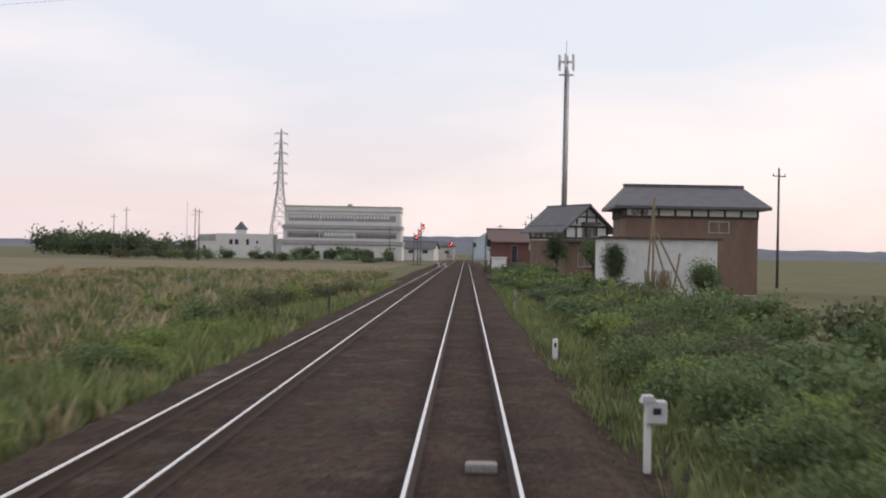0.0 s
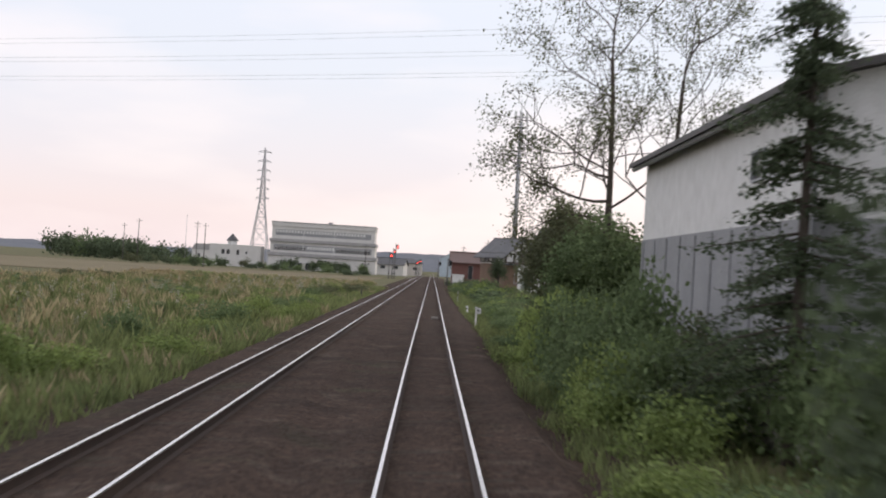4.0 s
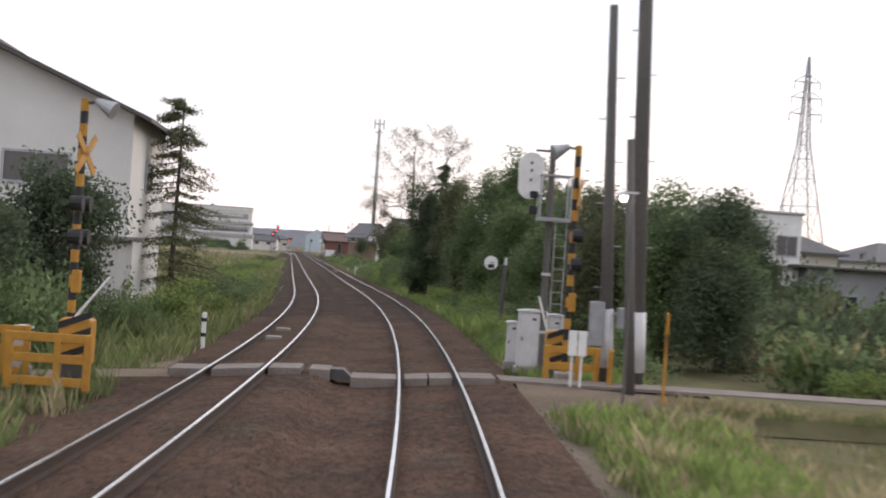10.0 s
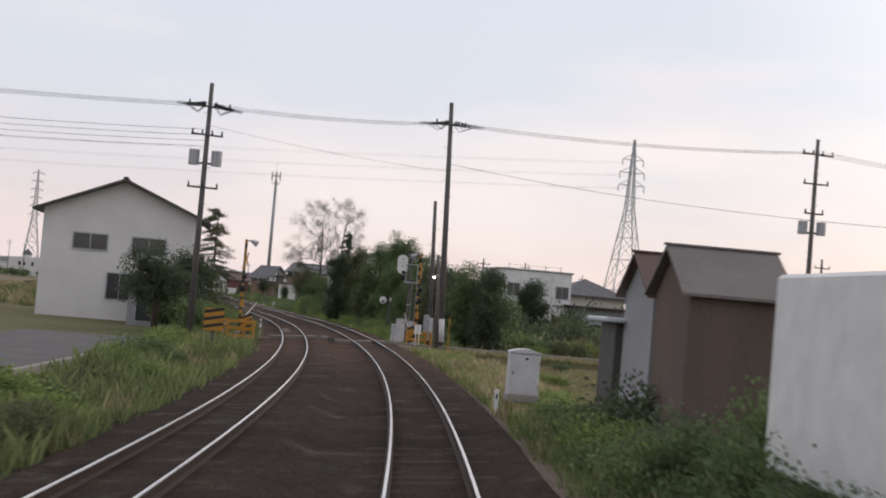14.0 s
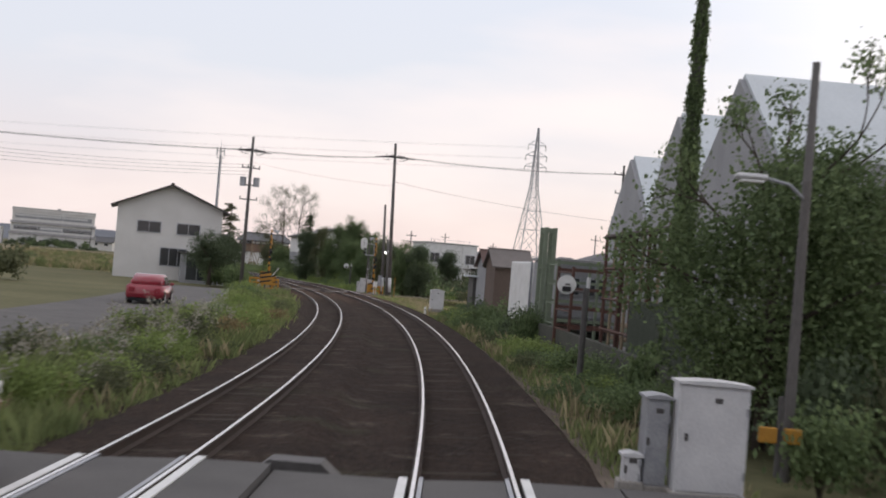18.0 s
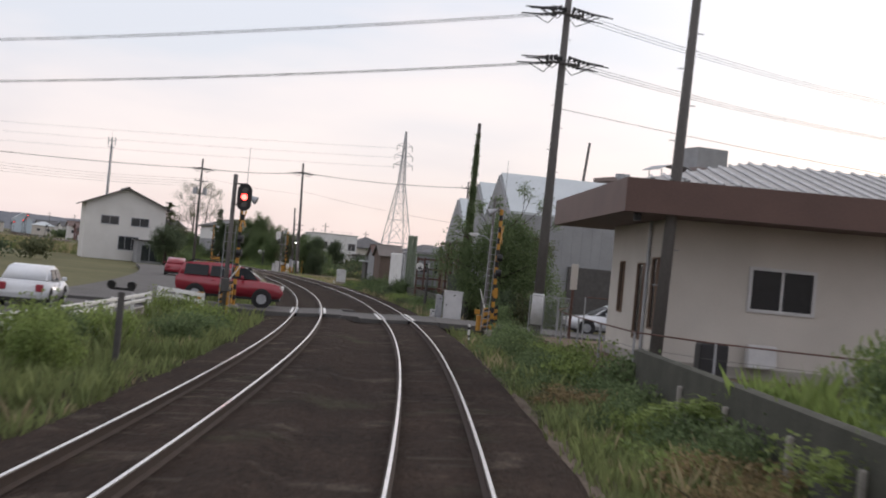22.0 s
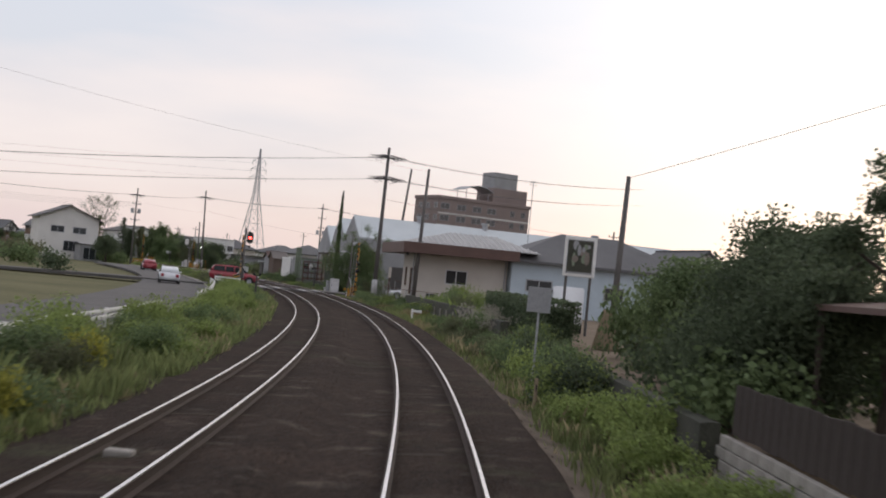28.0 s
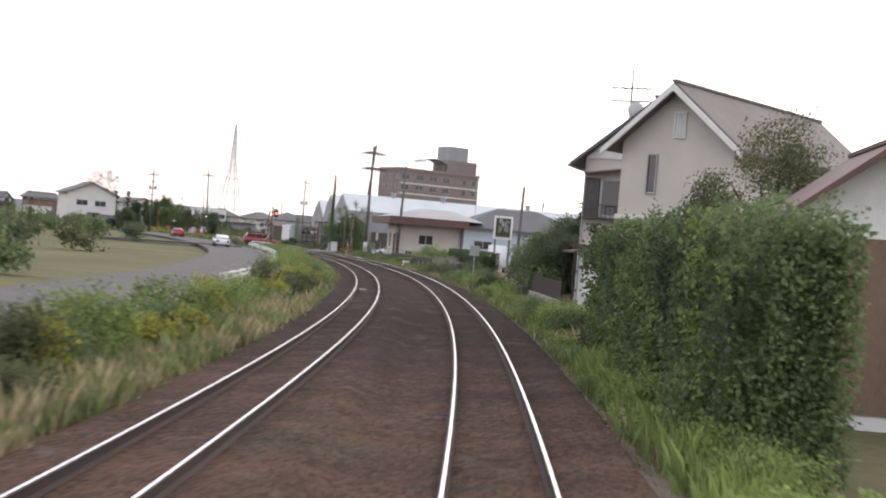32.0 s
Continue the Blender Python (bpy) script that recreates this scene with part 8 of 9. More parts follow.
shrub_band(140, 151, 4.2, 6.4, 5, 1.7, 2.1, ("dark", "mid"), r=(1.3, 1.8), fine=True)
shrub_band(-160, 40, -10, -40, 110, 0.5, 0.8, ("fresh", "olive", "dry", "mid"), base=-0.7, r=(1.2, 2.4), far=True)
shrub_band(-400, -300, -20, -90, 30, 1.6, 3.0, ("dark", "mid", "olive"), r=(1.6, 3.0), far=True)
shrub_band(-410, -395, -24, -56, 8, 3.0, 4.6, ("dark", "mid"), r=(2.2, 3.4), far=True)
shrub_band(-490, -420, -100, -150, 22, 6, 10, ("dark", "dark", "mid"), r=(5, 8), far=True)
shrub_band(-520, -440, 16, 90, 26, 4, 7, ("dark", "mid"), r=(4, 6), far=True)
shrub_band(-30, 60, 50, 110, 30, 3, 5, ("dark", "mid", "olive"), r=(2.5, 4), far=True)
shrub_band(100, 200, 46, 90, 20, 3, 5, ("dark", "mid", "olive"), r=(2.5, 4), far=True)
shrub_band(100, 350, -20, -48, 36, 2, 3.6, ("dark", "mid", "olive"), r=(1.6, 3), far=True)
shrub_band(241, 260, 5.5, 7.6, 13, 1.7, 1.9, ("fresh", "olive", "fresh", "mid"), base=0.05, r=(0.8, 1.2), far=True, fine=True)
shrub_band(146, 196, -6.2, -8.4, 26, 0.85, 1.25, ("olive", "fresh", "dry", "fresh"), r=(0.8, 1.4), far=True, fine=True)
shrub_band(226, 243, 3.5, 4.5, 12, 0.95, 1.25, ("mid", "fresh", "mid", "fresh"), r=(0.8, 1.2), far=True, fine=True)
for key, pile in FAR_PILE.items():
    if pile:
        starts = np.cumsum([0] + [len(v) for v, _ in pile[:-1]])
        me = mesh_of("thicket", np.concatenate([v for v, _ in pile]), np.concatenate([f + k for (_, f), k in zip(pile, starts)]), KINDS[key])
        tagged(new("thicket", me), SHRUB_LABEL[key].replace("shrub beside the railway", "thicket of shrubs set back from the railway"), "thicket", kind="stuff")

# trees
def big_tree(s, lat, h, w, leaf, seed, label, clusters=150, low=0.16, per=75, size=0.15, spread=0.33):
    r = np.random.default_rng(seed)
    blobs = [((r.uniform(-0.45, 0.45) * w, r.uniform(-0.45, 0.45) * w, h * r.uniform(max(0.10, low + 0.16), 0.80)), (w * r.uniform(0.34, 0.55), w * r.uniform(0.34, 0.55), h * r.uniform(0.14, 0.24))) for _ in range(7 if low > 0.05 else 13)]
    blobs.append(((0, 0, h * 0.82), (w * 0.35, w * 0.35, h * 0.19)))
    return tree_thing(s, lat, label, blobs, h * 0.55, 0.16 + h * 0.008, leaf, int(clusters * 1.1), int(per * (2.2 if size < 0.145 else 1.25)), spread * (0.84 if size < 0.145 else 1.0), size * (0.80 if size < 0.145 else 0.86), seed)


big_tree(-3, 5.6, 6.0, 2.8, LEAF_OLIVE, 21, "dense olive-green tree with leaves down to the ground", 260, -0.12)
big_tree(3, 4.9, 5.2, 2.3, LEAF_OLIVE, 22, "dense olive-green tree with leaves down to the ground", 230, -0.12)
big_tree(8, 5.4, 4.9, 2.2, LEAF_MID, 23, "dense green tree with leaves down to the ground", 190, -0.12)
spindly_tree(3.2, 6.2, 14.2, "tall open tree with a broad airy crown of small leaves", 31, -0.02, long_limb=True)
spindly_tree(1.0, 8.4, 14.0, "tall open tree with a broad airy crown of small leaves", 32, 0.03)
conifer(30.5, 5.8, 9.4, "dark shaggy conifer beside the store", 41, 2.1)
DARK_LABEL = "dense dark evergreen tree beside the line"
big_tree(46, 3.3, 6.7, 1.45, LEAF_DARK, 51, "dense dark evergreen tree clipped to a tall block", 330, -0.1, 80, 0.13, 0.26)
big_tree(49.5, 4.9, 7.0, 1.9, LEAF_OLIVE, 52, "dense olive-green tree beside the line", 240, -0.05, 75, 0.13)
big_tree(53.5, 5.7, 7.5, 2.0, LEAF_MID, 53, "tall mid-green broadleaf tree beside the line", 240, 0.0, 75, 0.13)
big_tree(56, 7.5, 8.2, 2.3, LEAF_MID, 54, "tall mid-green broadleaf tree beside the line", 240, 0.05, 75, 0.14)
big_tree(61, 8.6, 7.0, 2.4, LEAF_MID, 55, "tall mid-green broadleaf tree beside the line", 200, 0.05, 75, 0.14)
big_tree(51.5, 7.6, 6.4, 2.2, LEAF_OLIVE, 151, "dense olive-green tree beside the line", 240, 0.0, 75, 0.13)
big_tree(58.5, 6.6, 5.8, 2.0, LEAF_MID, 152, "mid-green broadleaf tree beside the line", 230, 0.0, 75, 0.13)
big_tree(65, 7.6, 5.2, 2.2, LEAF_MID, 153, "mid-green broadleaf tree beside the line", 230, 0.0, 75, 0.13)
big_tree(69, 8.8, 5.6, 2.6, LEAF_OLIVE, 56, "dull green tree behind the small crossing", 170, 0.0, 62, 0.13)
big_tree(76, 7.6, 5.4, 2.8, LEAF_DARK, 57, DARK_LABEL, 160, 0.1, 62, 0.13)
big_tree(84.5, 7.6, 5.6, 1.9, LEAF_MID, 154, "green tree behind the small crossing", 200, 0.0, 62, 0.13)
big_tree(86.5, 8.9, 5.2, 1.5, LEAF_DARK, 155, DARK_LABEL, 180, 0.0, 62, 0.13)
big_tree(82, 6.0, 5.3, 1.5, LEAF_OLIVE, 156, "dull green tree behind the small crossing", 180, 0.0, 62, 0.13)
big_tree(79, 10.2, 5.2, 2.2, LEAF_MID, 58, "green tree behind the small crossing", 160)
big_tree(38, 12, 7.0, 3.2, LEAF_MID, 61, "green tree behind the store", 120)
conifer(72.0, -8.9, 8.3, "ragged grey-green conifer by the house", 42, 3.1, LEAF_OLIVE)
big_tree(88, -10.2, 4.6, 2.6, LEAF_DARK, 62, "dark green tree by the house", 150)
big_tree(94, -11.4, 4.4, 2.8, LEAF_DARK, 63, "dark green tree by the house", 130)
big_tree(62, 17.3, 5.3, 1.75, LEAF_DARK, 64, "round dark tree before the white workshop", 200, 0.0, 62, 0.13)
crossing_tree = tree_thing(191.2, 5.75, "broad airy leafy tree beside the yard and the road crossing",
    [((-1.6, 0.2, 3.2), (1.1, 1.4, 1.2)), ((0.2, -0.3, 4.0), (1.3, 1.5, 1.4)), ((1.9, 0.2, 3.7), (1.2, 1.4, 1.3)), ((-0.6, 0.3, 1.6), (1.5, 1.4, 1.2)), ((1.4, -0.2, 1.7), (1.5, 1.4, 1.2)), ((0.9, 0.4, 5.0), (1.2, 1.0, 0.9)), ((2.4, 0.0, 2.6), (1.1, 1.2, 1.3)), ((0.2, 0.0, 2.8), (1.8, 1.2, 1.2))],
    3.0, 0.15, LEAF_MID, 330, 105, 0.32, 0.11, 71)
r_t = np.random.default_rng(171)
tips = []
for start, way, length in (((-0.6, 0, 3.9), (-1.0, 0, 0.65), 0.95), ((-1.1, 0, 3.0), (-1.0, 0.1, 0.3), 0.8), ((0.7, 0, 5.0), (0.5, 0, 1.0), 1.2), ((1.0, 0, 5.2), (0.9, 0.2, 0.8), 1.1), ((-0.2, 0, 4.6), (-0.3, -0.2, 1.0), 0.9), ((1.8, 0, 4.4), (1.0, 0, 0.5), 1.2), ((0.2, 0.2, 4.9), (0.0, 0.2, 1.0), 0.9)):
    bm = bmesh.new()
    branch_tubes(bm, start, way, length, 0.035, 2, r_t, tips, 0.42, 0.12)
    part("shoot", bm, BARK, crossing_tree)
v, f = leaf_quads(np.concatenate([np.array(q)[None] + r_t.normal(size=(int(r_t.integers(14, 42)), 3)) * 0.17 for q in tips]), 0.105, r_t)
part("outer_leaves", mesh_of("outer_leaves", v, f, LEAF_MID), LEAF_MID, crossing_tree, "loose leaves on the outer shoots")
big_tree(188, 8.0, 5.6, 2.2, LEAF_OLIVE, 73, "leafy tree beside the yard and the road crossing", 160, 0.0, 70, 0.13)
big_tree(301, 8.2, 5.0, 3.0, LEAF_DARK, 81, "broad dark garden tree behind the wall", 230, -0.08, 75, 0.13)
big_tree(305.5, 6.9, 4.2, 2.3, LEAF_DARK, 181, "broad dark garden tree behind the wall", 200, -0.08, 75, 0.13)
big_tree(293, 8.6, 4.2, 2.8, LEAF_MID, 82, "broad green garden tree behind the wall", 190, -0.08, 75, 0.13)
big_tree(342.5, 6.6, 5.6, 1.6, LEAF_OLIVE, 83, "thin garden tree in front of the pale house", 170, 0.25, 60, 0.11, 0.26)
big_tree(344.5, 7.9, 7.0, 1.7, LEAF_OLIVE, 86, "thin garden tree in front of the pale house", 75, 0.35, 50, 0.11, 0.34)
big_tree(-40, 40, 6.5, 4, LEAF_DARK, 84, "dark tree far off", 90)
big_tree(-130, 24, 7.0, 4, LEAF_MID, 85, "tree behind the houses", 90)
for k, (s, lat) in enumerate(((-92, 16.2), (-140, 9.4), (-138, 13.0), (-95, 10.3))):
    big_tree(s, lat, (2.3, 5.2, 4.4, 3.6)[k], (1.2, 1.5, 1.9, 0.5)[k], (LEAF_MID, LEAF_DARK)[k % 2], 90 + k, "small garden tree by the houses", 60)


def cloud_pine(s, lat):
    """A clipped garden pine with flat pads of needles."""
    r = np.random.default_rng(5)
    root = thing("clipped_pine", spot(s, lat, -0.2), "clipped garden pine with flat dark pads of needles", "tree")
    bm = bmesh.new()
    pts = [(0, 0, 0), (0.15, 0, 1.3), (-0.1, 0.1, 2.7), (0.2, 0, 4.1), (0.1, 0, 5.1)]
    for a, b, w in zip(pts, pts[1:], (0.14, 0.11, 0.09, 0.06)):
        rod(bm, a, b, w, w * 0.8, 8)
    pads = [(-0.7, 0.1, 3.9, 0.75), (0.7, -0.2, 4.3, 0.7), (0.1, 0.0, 5.15, 0.7), (-0.8, 0.4, 3.0, 0.8), (0.8, 0.3, 3.2, 0.8), (-0.3, -0.4, 4.5, 0.5)]
    for x, y, z, w in pads:
        rod(bm, (0.05, 0, z - 0.6), (x, y, z - 0.1), 0.05, 0.025, 5)
    part("trunk", bm, BARK, root)
    for x, y, z, w in pads:
        c = crown_points([((x, y, z), (w, w * 0.9, 0.32))], 26, 45, 0.13, r, 0.3)
        v, f = leaf_quads(c, 0.10, r)
        part("needle_pad", mesh_of("needle_pad", v, f, LEAF_DARK), LEAF_DARK, root)


big_tree(308.5, 6.4, 3.5, 2.0, LEAF_DARK, 182, "dense dark garden bush behind the board fence", 190, -0.1, 75, 0.13)
cloud_pine(309.5, 7.8)


def clipped_hedge(s0, s1, lat0, lat1, z0, z1, leaf, label, n, seed, size=0.12, bulge=0.25, drapes=0):
    """A hedge or a wall of creeper: leaves over the faces of a long block, with an uneven outline."""
    r = np.random.default_rng(seed)
    pts = np.zeros((n, 3))
    for i in range(n):
        s, u, v = r.uniform(s0, s1), r.uniform(), r.uniform()
        face = r.choice(4, p=[0.48, 0.22, 0.15, 0.15])
        lump = bulge * noise.noise(Vector((s * 0.7, v * 3, u * 2 + seed))) + bulge * 0.5 * noise.noise(Vector((s * 2.3, v * 7, u * 5)))
        deep = abs(r.normal()) * 0.10
        if face == 0:
            lat, z = lat0 - lump + deep, z0 + (z1 - z0) * v
        elif face == 1:
            lat, z = lat0 + (lat1 - lat0) * u, z1 + lump - deep
        else:
            lat, z = lat0 + (lat1 - lat0) * u, z0 + (z1 - z0) * v
            s = (s0 - lump + deep) if face == 2 else (s1 + lump - deep)
        pts[i] = at(s, lat, z)
    v, f = leaf_quads(pts, size, r)
    root = thing("hedge", Matrix(), label, "hedge", "hedges")
    part("foliage", mesh_of("foliage", v, f, leaf), leaf, root)
    if drapes:
        hung = {LEAF_MID: [], LEAF_FRESH: [], LEAF_DARK: []}
        for k in range(drapes):
            s, z = r.uniform(s0, s1), r.uniform(z0 + 0.6, z1 + 0.15)
            out = abs(r.normal()) * 0.22 + 0.12
            m = int(r.integers(70, 190))
            long = r.uniform(0.25, 0.75)
            q = np.stack([s + r.normal(size=m) * 0.20, lat0 - out + r.normal(size=m) * 0.10, z - np.abs(r.normal(size=m)) * long + 0.1], 1)
            hung[(LEAF_MID, LEAF_DARK, LEAF_MID, LEAF_FRESH, LEAF_DARK)[k % 5]].extend(np.array(at(a, b, max(c, z0))) for a, b, c in q)
        for green, places in hung.items():
            v, f = leaf_quads(np.array(places), size * 1.15, r)
            part("hanging_creeper", mesh_of("hanging_creeper", v, f, green), green, root)
    # Solid dark core: the shade behind the leaves is put in as a colour.
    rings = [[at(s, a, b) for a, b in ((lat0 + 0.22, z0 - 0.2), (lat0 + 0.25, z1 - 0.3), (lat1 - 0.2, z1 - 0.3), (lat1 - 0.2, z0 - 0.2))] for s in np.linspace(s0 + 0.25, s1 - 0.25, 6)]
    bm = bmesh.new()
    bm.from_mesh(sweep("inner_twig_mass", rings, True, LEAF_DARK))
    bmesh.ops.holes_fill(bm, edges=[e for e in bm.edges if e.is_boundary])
    part("inner_twig_mass", bm, LEAF_DARK, root, "solid dark core standing in for the shaded inside")
    return root


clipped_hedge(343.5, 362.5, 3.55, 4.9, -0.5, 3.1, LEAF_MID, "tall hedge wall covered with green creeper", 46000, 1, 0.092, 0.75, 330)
clipped_hedge(263.5, 282, 5.4, 6.8, 0.5, 1.95, LEAF_DARK, "clipped green hedge behind the yard wall", 11000, 2, 0.11, 0.12)


def ivy_pole():
    root = thing("ivy_covered_pole", spot(184.6, 5.3, -0.4), "tall utility pole wrapped in green ivy", "utility pole")
    bm = bmesh.new()
    rod(bm, (0, 0, 0), (0.10, 0, 11.3), 0.17, 0.10, 10)
    part("pole", bm, POLE_CONCRETE, root)
    bm = bmesh.new()
    rings = 40
    for k in range(rings):
        z0, z1 = 10.3 * k / rings, 10.3 * (k + 1) / rings
        w = [0.30 * (1 - z / 12.5) + 0.05 * noise.noise(Vector((z * 1.7, 4, 2))) for z in (z0, z1)]
        rod(bm, (0.009 * z0, 0, z0), (0.009 * z1, 0, z1), w[0], w[1], 9, False)
    part("ivy_mat", bm, LEAF_DARK, root, "dense inner ivy", True)
    r = np.random.default_rng(8)
    z = r.uniform(0, 10.7, 15000)
    a = r.uniform(0, 6.28, len(z))
    rad = 0.31 * (1 - z / 12.5) + 0.05 * np.array([noise.noise(Vector((q * 1.7, 4, 2))) for q in z]) + np.abs(r.normal(size=len(z))) * 0.045
    v, f = leaf_quads(np.stack([rad * np.cos(a) + 0.009 * z, rad * np.sin(a), z], 1), 0.085, r)
    part("ivy", mesh_of("ivy", v, f, LEAF_MID), LEAF_MID, root, "green ivy leaves")


ivy_pole()


# grasses along both sides
def blades(n, area, h, seed, mat, name, label, width=0.011):
    """Bent grass blades, two triangles each, in tufts."""
    r = np.random.default_rng(seed)
    verts, faces = np.zeros((n * 4, 3)), np.zeros((n, 4), int)
    i = 0
    while i < n:
        s, lat, z0 = area(r)
        tall = h * r.uniform(0.5, 1.3) * (0.7 + 0.6 * noise.noise(Vector((s * 0.25, lat * 0.4, seed))))
        for _ in range(min(n - i, int(r.integers(9, 20)))):
            p = at(s + r.normal() * 0.16, lat + r.normal() * 0.16, z0)
            a = r.uniform(0, 6.28)
            L = max(0.08, tall * r.uniform(0.6, 1.2))
            w = width * r.uniform(0.7, 1.4)
            dx, dy = math.cos(a), math.sin(a)
            lean = L * r.uniform(0.1, 0.55)
            b = r.uniform(0, 6.28)
            verts[i * 4:i * 4 + 4] = ((p.x - dx * w, p.y - dy * w, z0 - 0.04), (p.x + dx * w, p.y + dy * w, z0 - 0.04),
                                      (p.x + math.cos(b) * lean * 0.35 + dx * w * 0.7, p.y + math.sin(b) * lean * 0.35 + dy * w * 0.7, z0 + L * 0.6),
                                      (p.x + math.cos(b) * lean, p.y + math.sin(b) * lean, z0 + L))
            faces[i] = (i * 4, i * 4 + 1, i * 4 + 2, i * 4 + 3)
            i += 1
    return tagged(new(name, mesh_of(name, verts, faces, mat)), label, "grass", kind="stuff")


def side_area(s0, s1, lat0, lat1, z0=-0.5, z1=-0.65, gap=()):
    def pick(r):
        while True:
            s = r.uniform(s0, s1)
            if all(not a < s < b for a, b in gap):
                break
        t = r.uniform()
        return s, lat0 + (lat1 - lat0) * t, z0 + (z1 - z0) * t
    return pick


def row_area(s0, s1, lat0, lat1, z0, z1, gap):
    """Rows along the line, a little uneven, as a harvester leaves them."""
    def pick(r):
        s, n = r.uniform(s0, s1), int((lat1 - lat0) / gap)
        t = (int(r.integers(0, n)) + 0.16 * r.normal()) / n
        return s, lat0 + (lat1 - lat0) * t + 0.15 * math.sin(s * 0.3), z0 + (z1 - z0) * t
    return pick


CROSSINGS = ((97.3, 100.2), (200.2, 207.6))
blades(57200, side_area(-110, 378, 2.15, 3.6, -0.46, -0.56, CROSSINGS), 0.42, 11, GRASS, "verge_grass", "green and straw grass along the track edge")
blades(57200, side_area(-110, 378, -5.5, -7.2, -0.46, -0.6, CROSSINGS), 0.55, 12, GRASS, "verge_grass", "green and straw grass along the track edge")
blades(44000, side_area(-60, 378, -7.0, -9.6, -0.6, -0.68, CROSSINGS), 0.85, 13, GRASS, "tall_grass", "tall green grass beside the line")
blades(9900, side_area(-110, 378, -5.5, -8.0, -0.5, -0.6, CROSSINGS), 0.6, 14, GRASS_DRY, "dry_grass", "dry straw-coloured grass beside the line")
blades(8800, side_area(100.5, 378, 2.2, 4.2, -0.46, -0.6, CROSSINGS), 0.6, 15, GRASS_DRY, "dry_grass", "dry straw-coloured grass beside the line")
blades(22000, side_area(100.4, 142, 2.5, 5.2, -0.5, -0.6), 0.42, 16, GRASS_FRESH, "verge_grass", "fresh green grass beside the stubble field", 0.010)
blades(14000, side_area(100.4, 142, 2.6, 5.6, -0.5, -0.6), 0.50, 27, GRASS_DRY, "dry_grass", "dry straw-coloured grass beside the stubble field", 0.009)
blades(60000, row_area(100.8, 142, 5.2, 26, -0.60, -0.68, 0.62), 0.13, 17, GRASS_DRY, "field_stubble", "short dry stubble in rows across the field", 0.010)
blades(30000, side_area(100.8, 142, 4.8, 26, -0.60, -0.68), 0.10, 28, GRASS, "field_grass", "short green growth between the stubble", 0.010)
blades(3200, side_area(80, 91, 10.5, 16, -0.56, -0.6), 1.15, 29, GRASS_DRY, "tall_grass", "tall dry reed grass behind the footpath", 0.009)
blades(48400, side_area(-160, 60, -9, -34, -0.66, -0.68), 0.75, 18, GRASS, "field_grass", "tall green meadow grass", 0.024)
blades(44000, side_area(-170, 60, -9, -40, -0.66, -0.68), 0.80, 19, GRASS_DRY, "field_grass", "tall straw-coloured meadow grass", 0.024)
blades(26000, side_area(36, 96, 2.4, 5.0, -0.5, -0.55), 0.62, 20, GRASS_FRESH, "verge_grass", "fresh green grass under the trees", 0.014)
blades(6000, side_area(330, 379, -5.6, -7.4, -0.48, -0.6), 0.62, 25, GRASS_DRY, "dry_grass", "dry straw-coloured grass beside the line", 0.014)
blades(9000, side_area(345, 379, 2.4, 3.6, -0.48, -0.58), 0.7, 26, GRASS_FRESH, "verge_grass", "fresh green grass below the hedge", 0.014)
blades(26400, side_area(-60, 40, 3.4, 10, -0.6, -0.68), 0.55, 22, GRASS, "field_grass", "tall green grass between the shrubs", 0.016)
blades(6000, side_area(238, 261, 5.2, 7.4, 0.2, 0.15), 0.95, 30, GRASS_FRESH, "tall_grass", "tall yellow-green weeds behind the wall", 0.007)
blades(19800, side_area(208, 262, 2.3, 4.9, -0.48, -0.55), 0.5, 21, GRASS, "verge_grass", "green grass below the wall")

blades(9000, side_area(98.6, 99.9, 4.6, 28, -0.24, -0.38), 0.22, 23, GRASS_DRY, "path_grass", "short dry grass along the footpath")
blades(5000, side_area(98.6, 100.2, 5.0, 28, -0.26, -0.42), 0.25, 24, GRASS, "path_grass", "short green grass along the footpath")


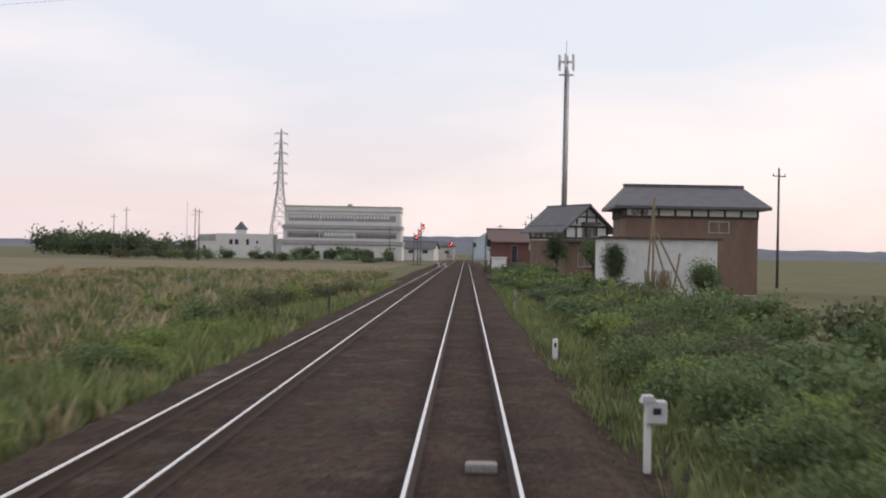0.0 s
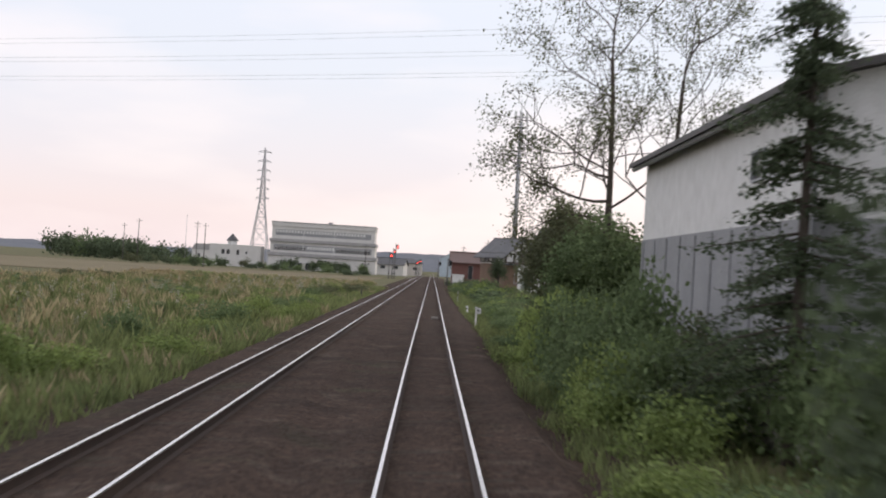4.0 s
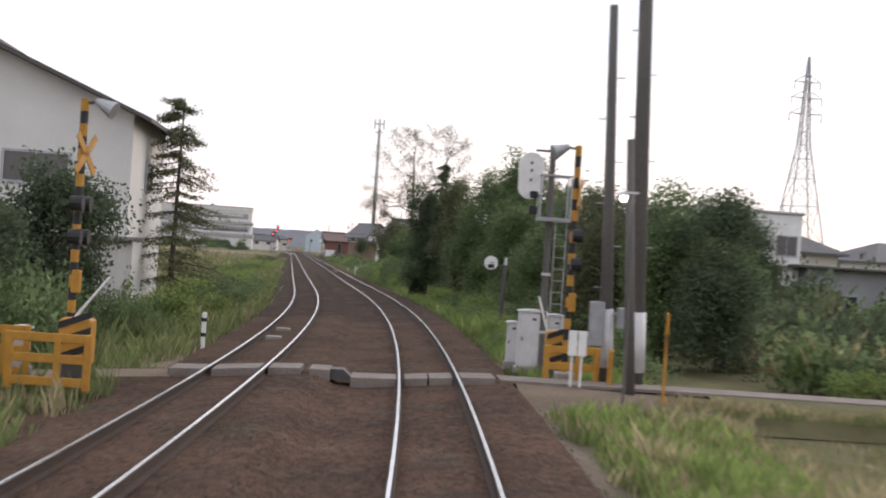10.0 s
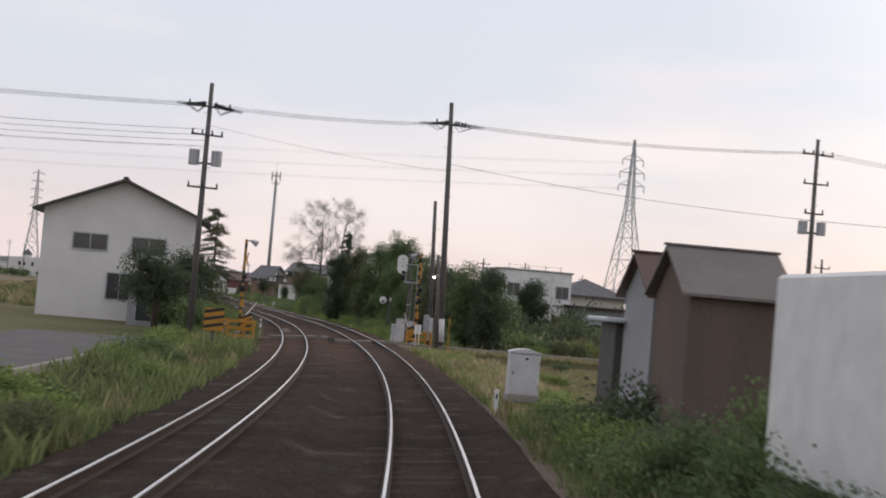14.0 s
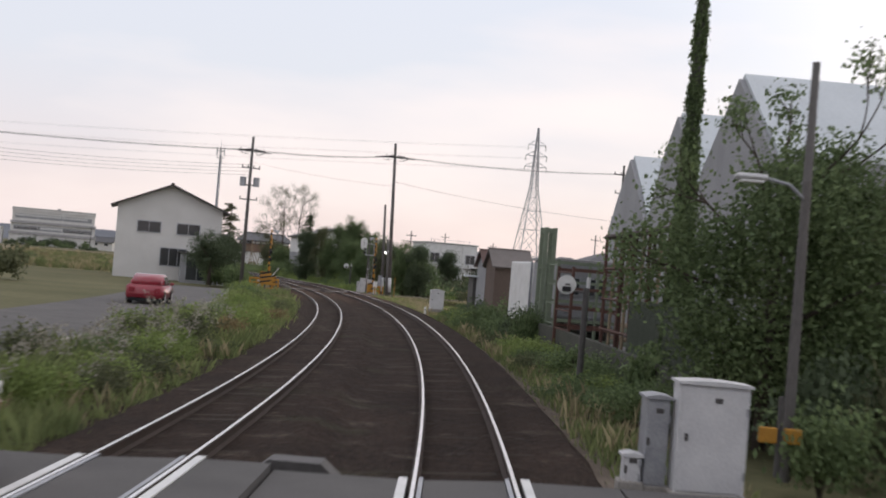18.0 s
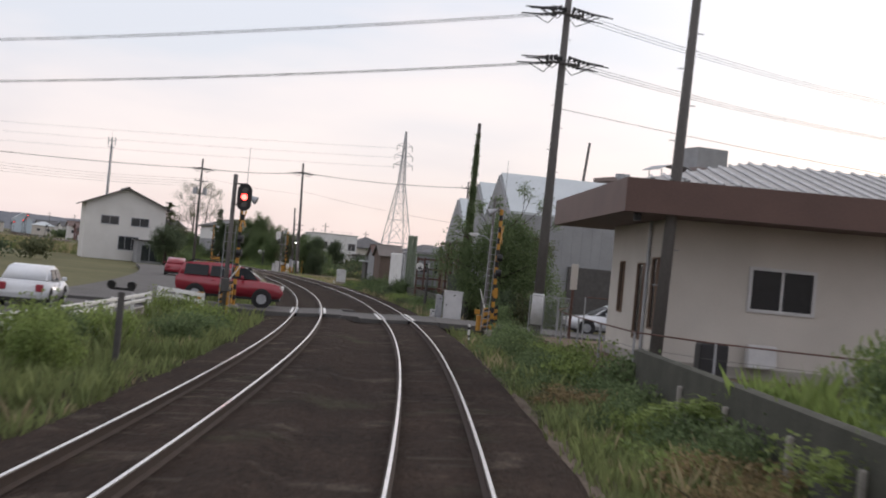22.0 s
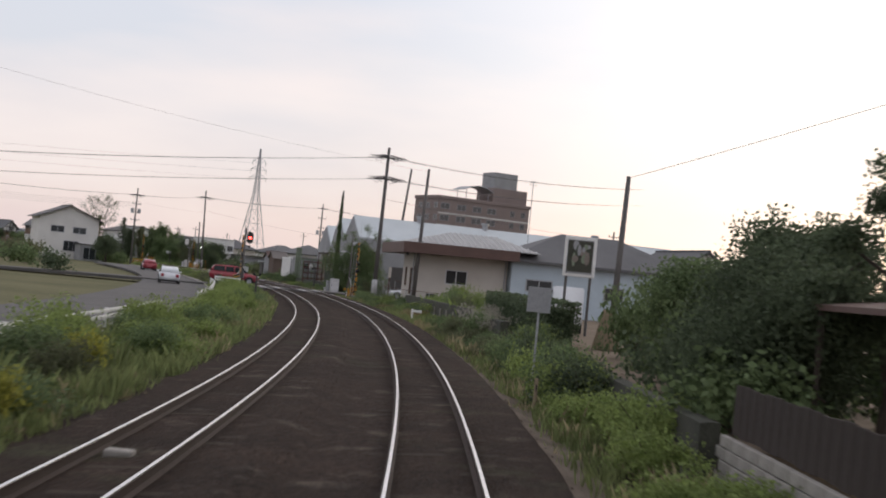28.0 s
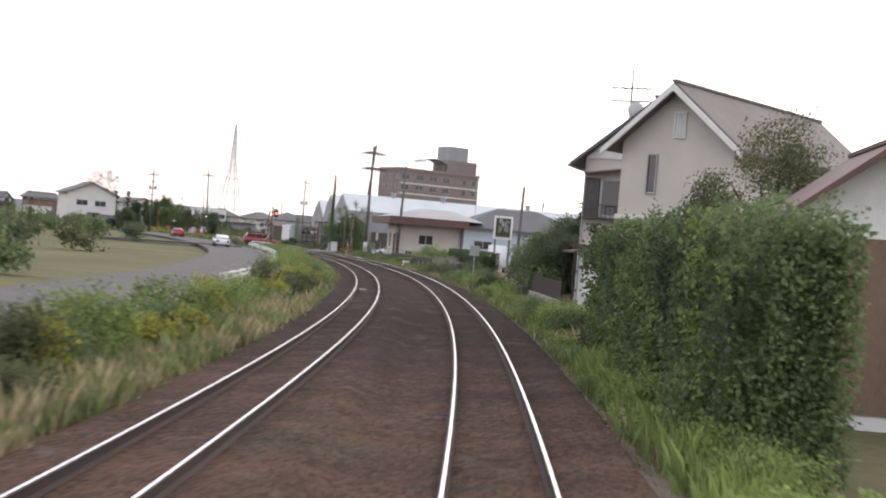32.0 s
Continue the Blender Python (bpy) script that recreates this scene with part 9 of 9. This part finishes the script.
def plumes(n, area, seed, label):
    """Feathery seed heads on tall stalks."""
    r = np.random.default_rng(seed)
    pts = []
    for _ in range(n):
        s, lat, z0 = area(r)
        p = np.array(at(s, lat, z0))
        h, b = r.uniform(1.0, 1.7), r.uniform(0, 6.28)
        top = p + np.array((math.cos(b) * 0.3, math.sin(b) * 0.3, h))
        for k in range(60):
            u = k / 59
            droop = np.array((math.cos(b), math.sin(b), -0.5)) * 0.22 * u * u
            pts.append(p + (top - p) * (0.68 + 0.34 * u) + droop + r.normal(size=3) * (0.02 + 0.06 * math.sin(3.1 * u)))
    v, f = leaf_quads(np.array(pts), 0.052, r)
    return tagged(new("grass_plumes", mesh_of("grass_plumes", v, f, PLUME)), label, "grass", kind="stuff")


plumes(110, side_area(-110, 40, -9.0, -18, -0.62, -0.66), 1, "pale feathery plumes above the meadow grass")
plumes(85, side_area(264, 276, 3.8, 5.2, -0.4, -0.2), 2, "pale feathery plumes beside the wall")
plumes(90, side_area(172, 200, -6.2, -9.0, -0.6, -0.66), 3, "pale feathery plumes beside the road")
plumes(40, side_area(330, 372, -7.2, -8.8, -0.6, -0.66), 4, "pale feathery plumes beside the road")


# ---- sleepers, last ----
bm = bmesh.new()
box(bm, 0, 0, -0.06, 2.0, 0.21, 0.14, 0.012)
sleeper_mesh = finish(bm, "sleeper", SLEEPER)


def sleeper_pose(s, centre):
    z = -0.174 - (DROP if centre < 0 else 0) + 0.006 * math.sin(s * 7.1)
    return spot(s, centre, z) @ Matrix.Rotation(-cant(s), 4, "Y") @ Matrix.Translation((0.02 * math.sin(s * 3.7), 0, -0.006))


near_run = np.arange(186.0, 366.0, 0.61)
for s in near_run:
    if 200.6 < s < 207.0:
        continue
    ob = new("sleeper", sleeper_mesh)
    ob.parent = track_bed
    ob.matrix_world = sleeper_pose(s, 0.0)
sv = np.array([v.co for v in sleeper_mesh.vertices])
pile_v, pile_f, count = [], [], 0
quads = [tuple(p.vertices) for p in sleeper_mesh.polygons]
tri_f = np.array([(q[0], q[k], q[k + 1]) for q in quads for k in range(1, len(q) - 1)])
for centre, runs in ((0.0, ((-60, 186), (366, 400))), (-SPACING, ((-60, 400),))):
    for a, b in runs:
        for s in np.arange(a, b, 0.61):
            if 97.6 < s < 99.7 or 200.6 < s < 207.0:
                continue
            m = np.array(sleeper_pose(s, centre))
            pile_v.append(sv @ m[:3, :3].T + m[:3, 3])
            pile_f.append(tri_f + count * len(sv))
            count += 1
rest = new("sleepers", mesh_of("sleepers", np.concatenate(pile_v), np.concatenate(pile_f), SLEEPER))
tagged(rest, "old dark sleepers almost level with the stones", "sleepers", kind="stuff")
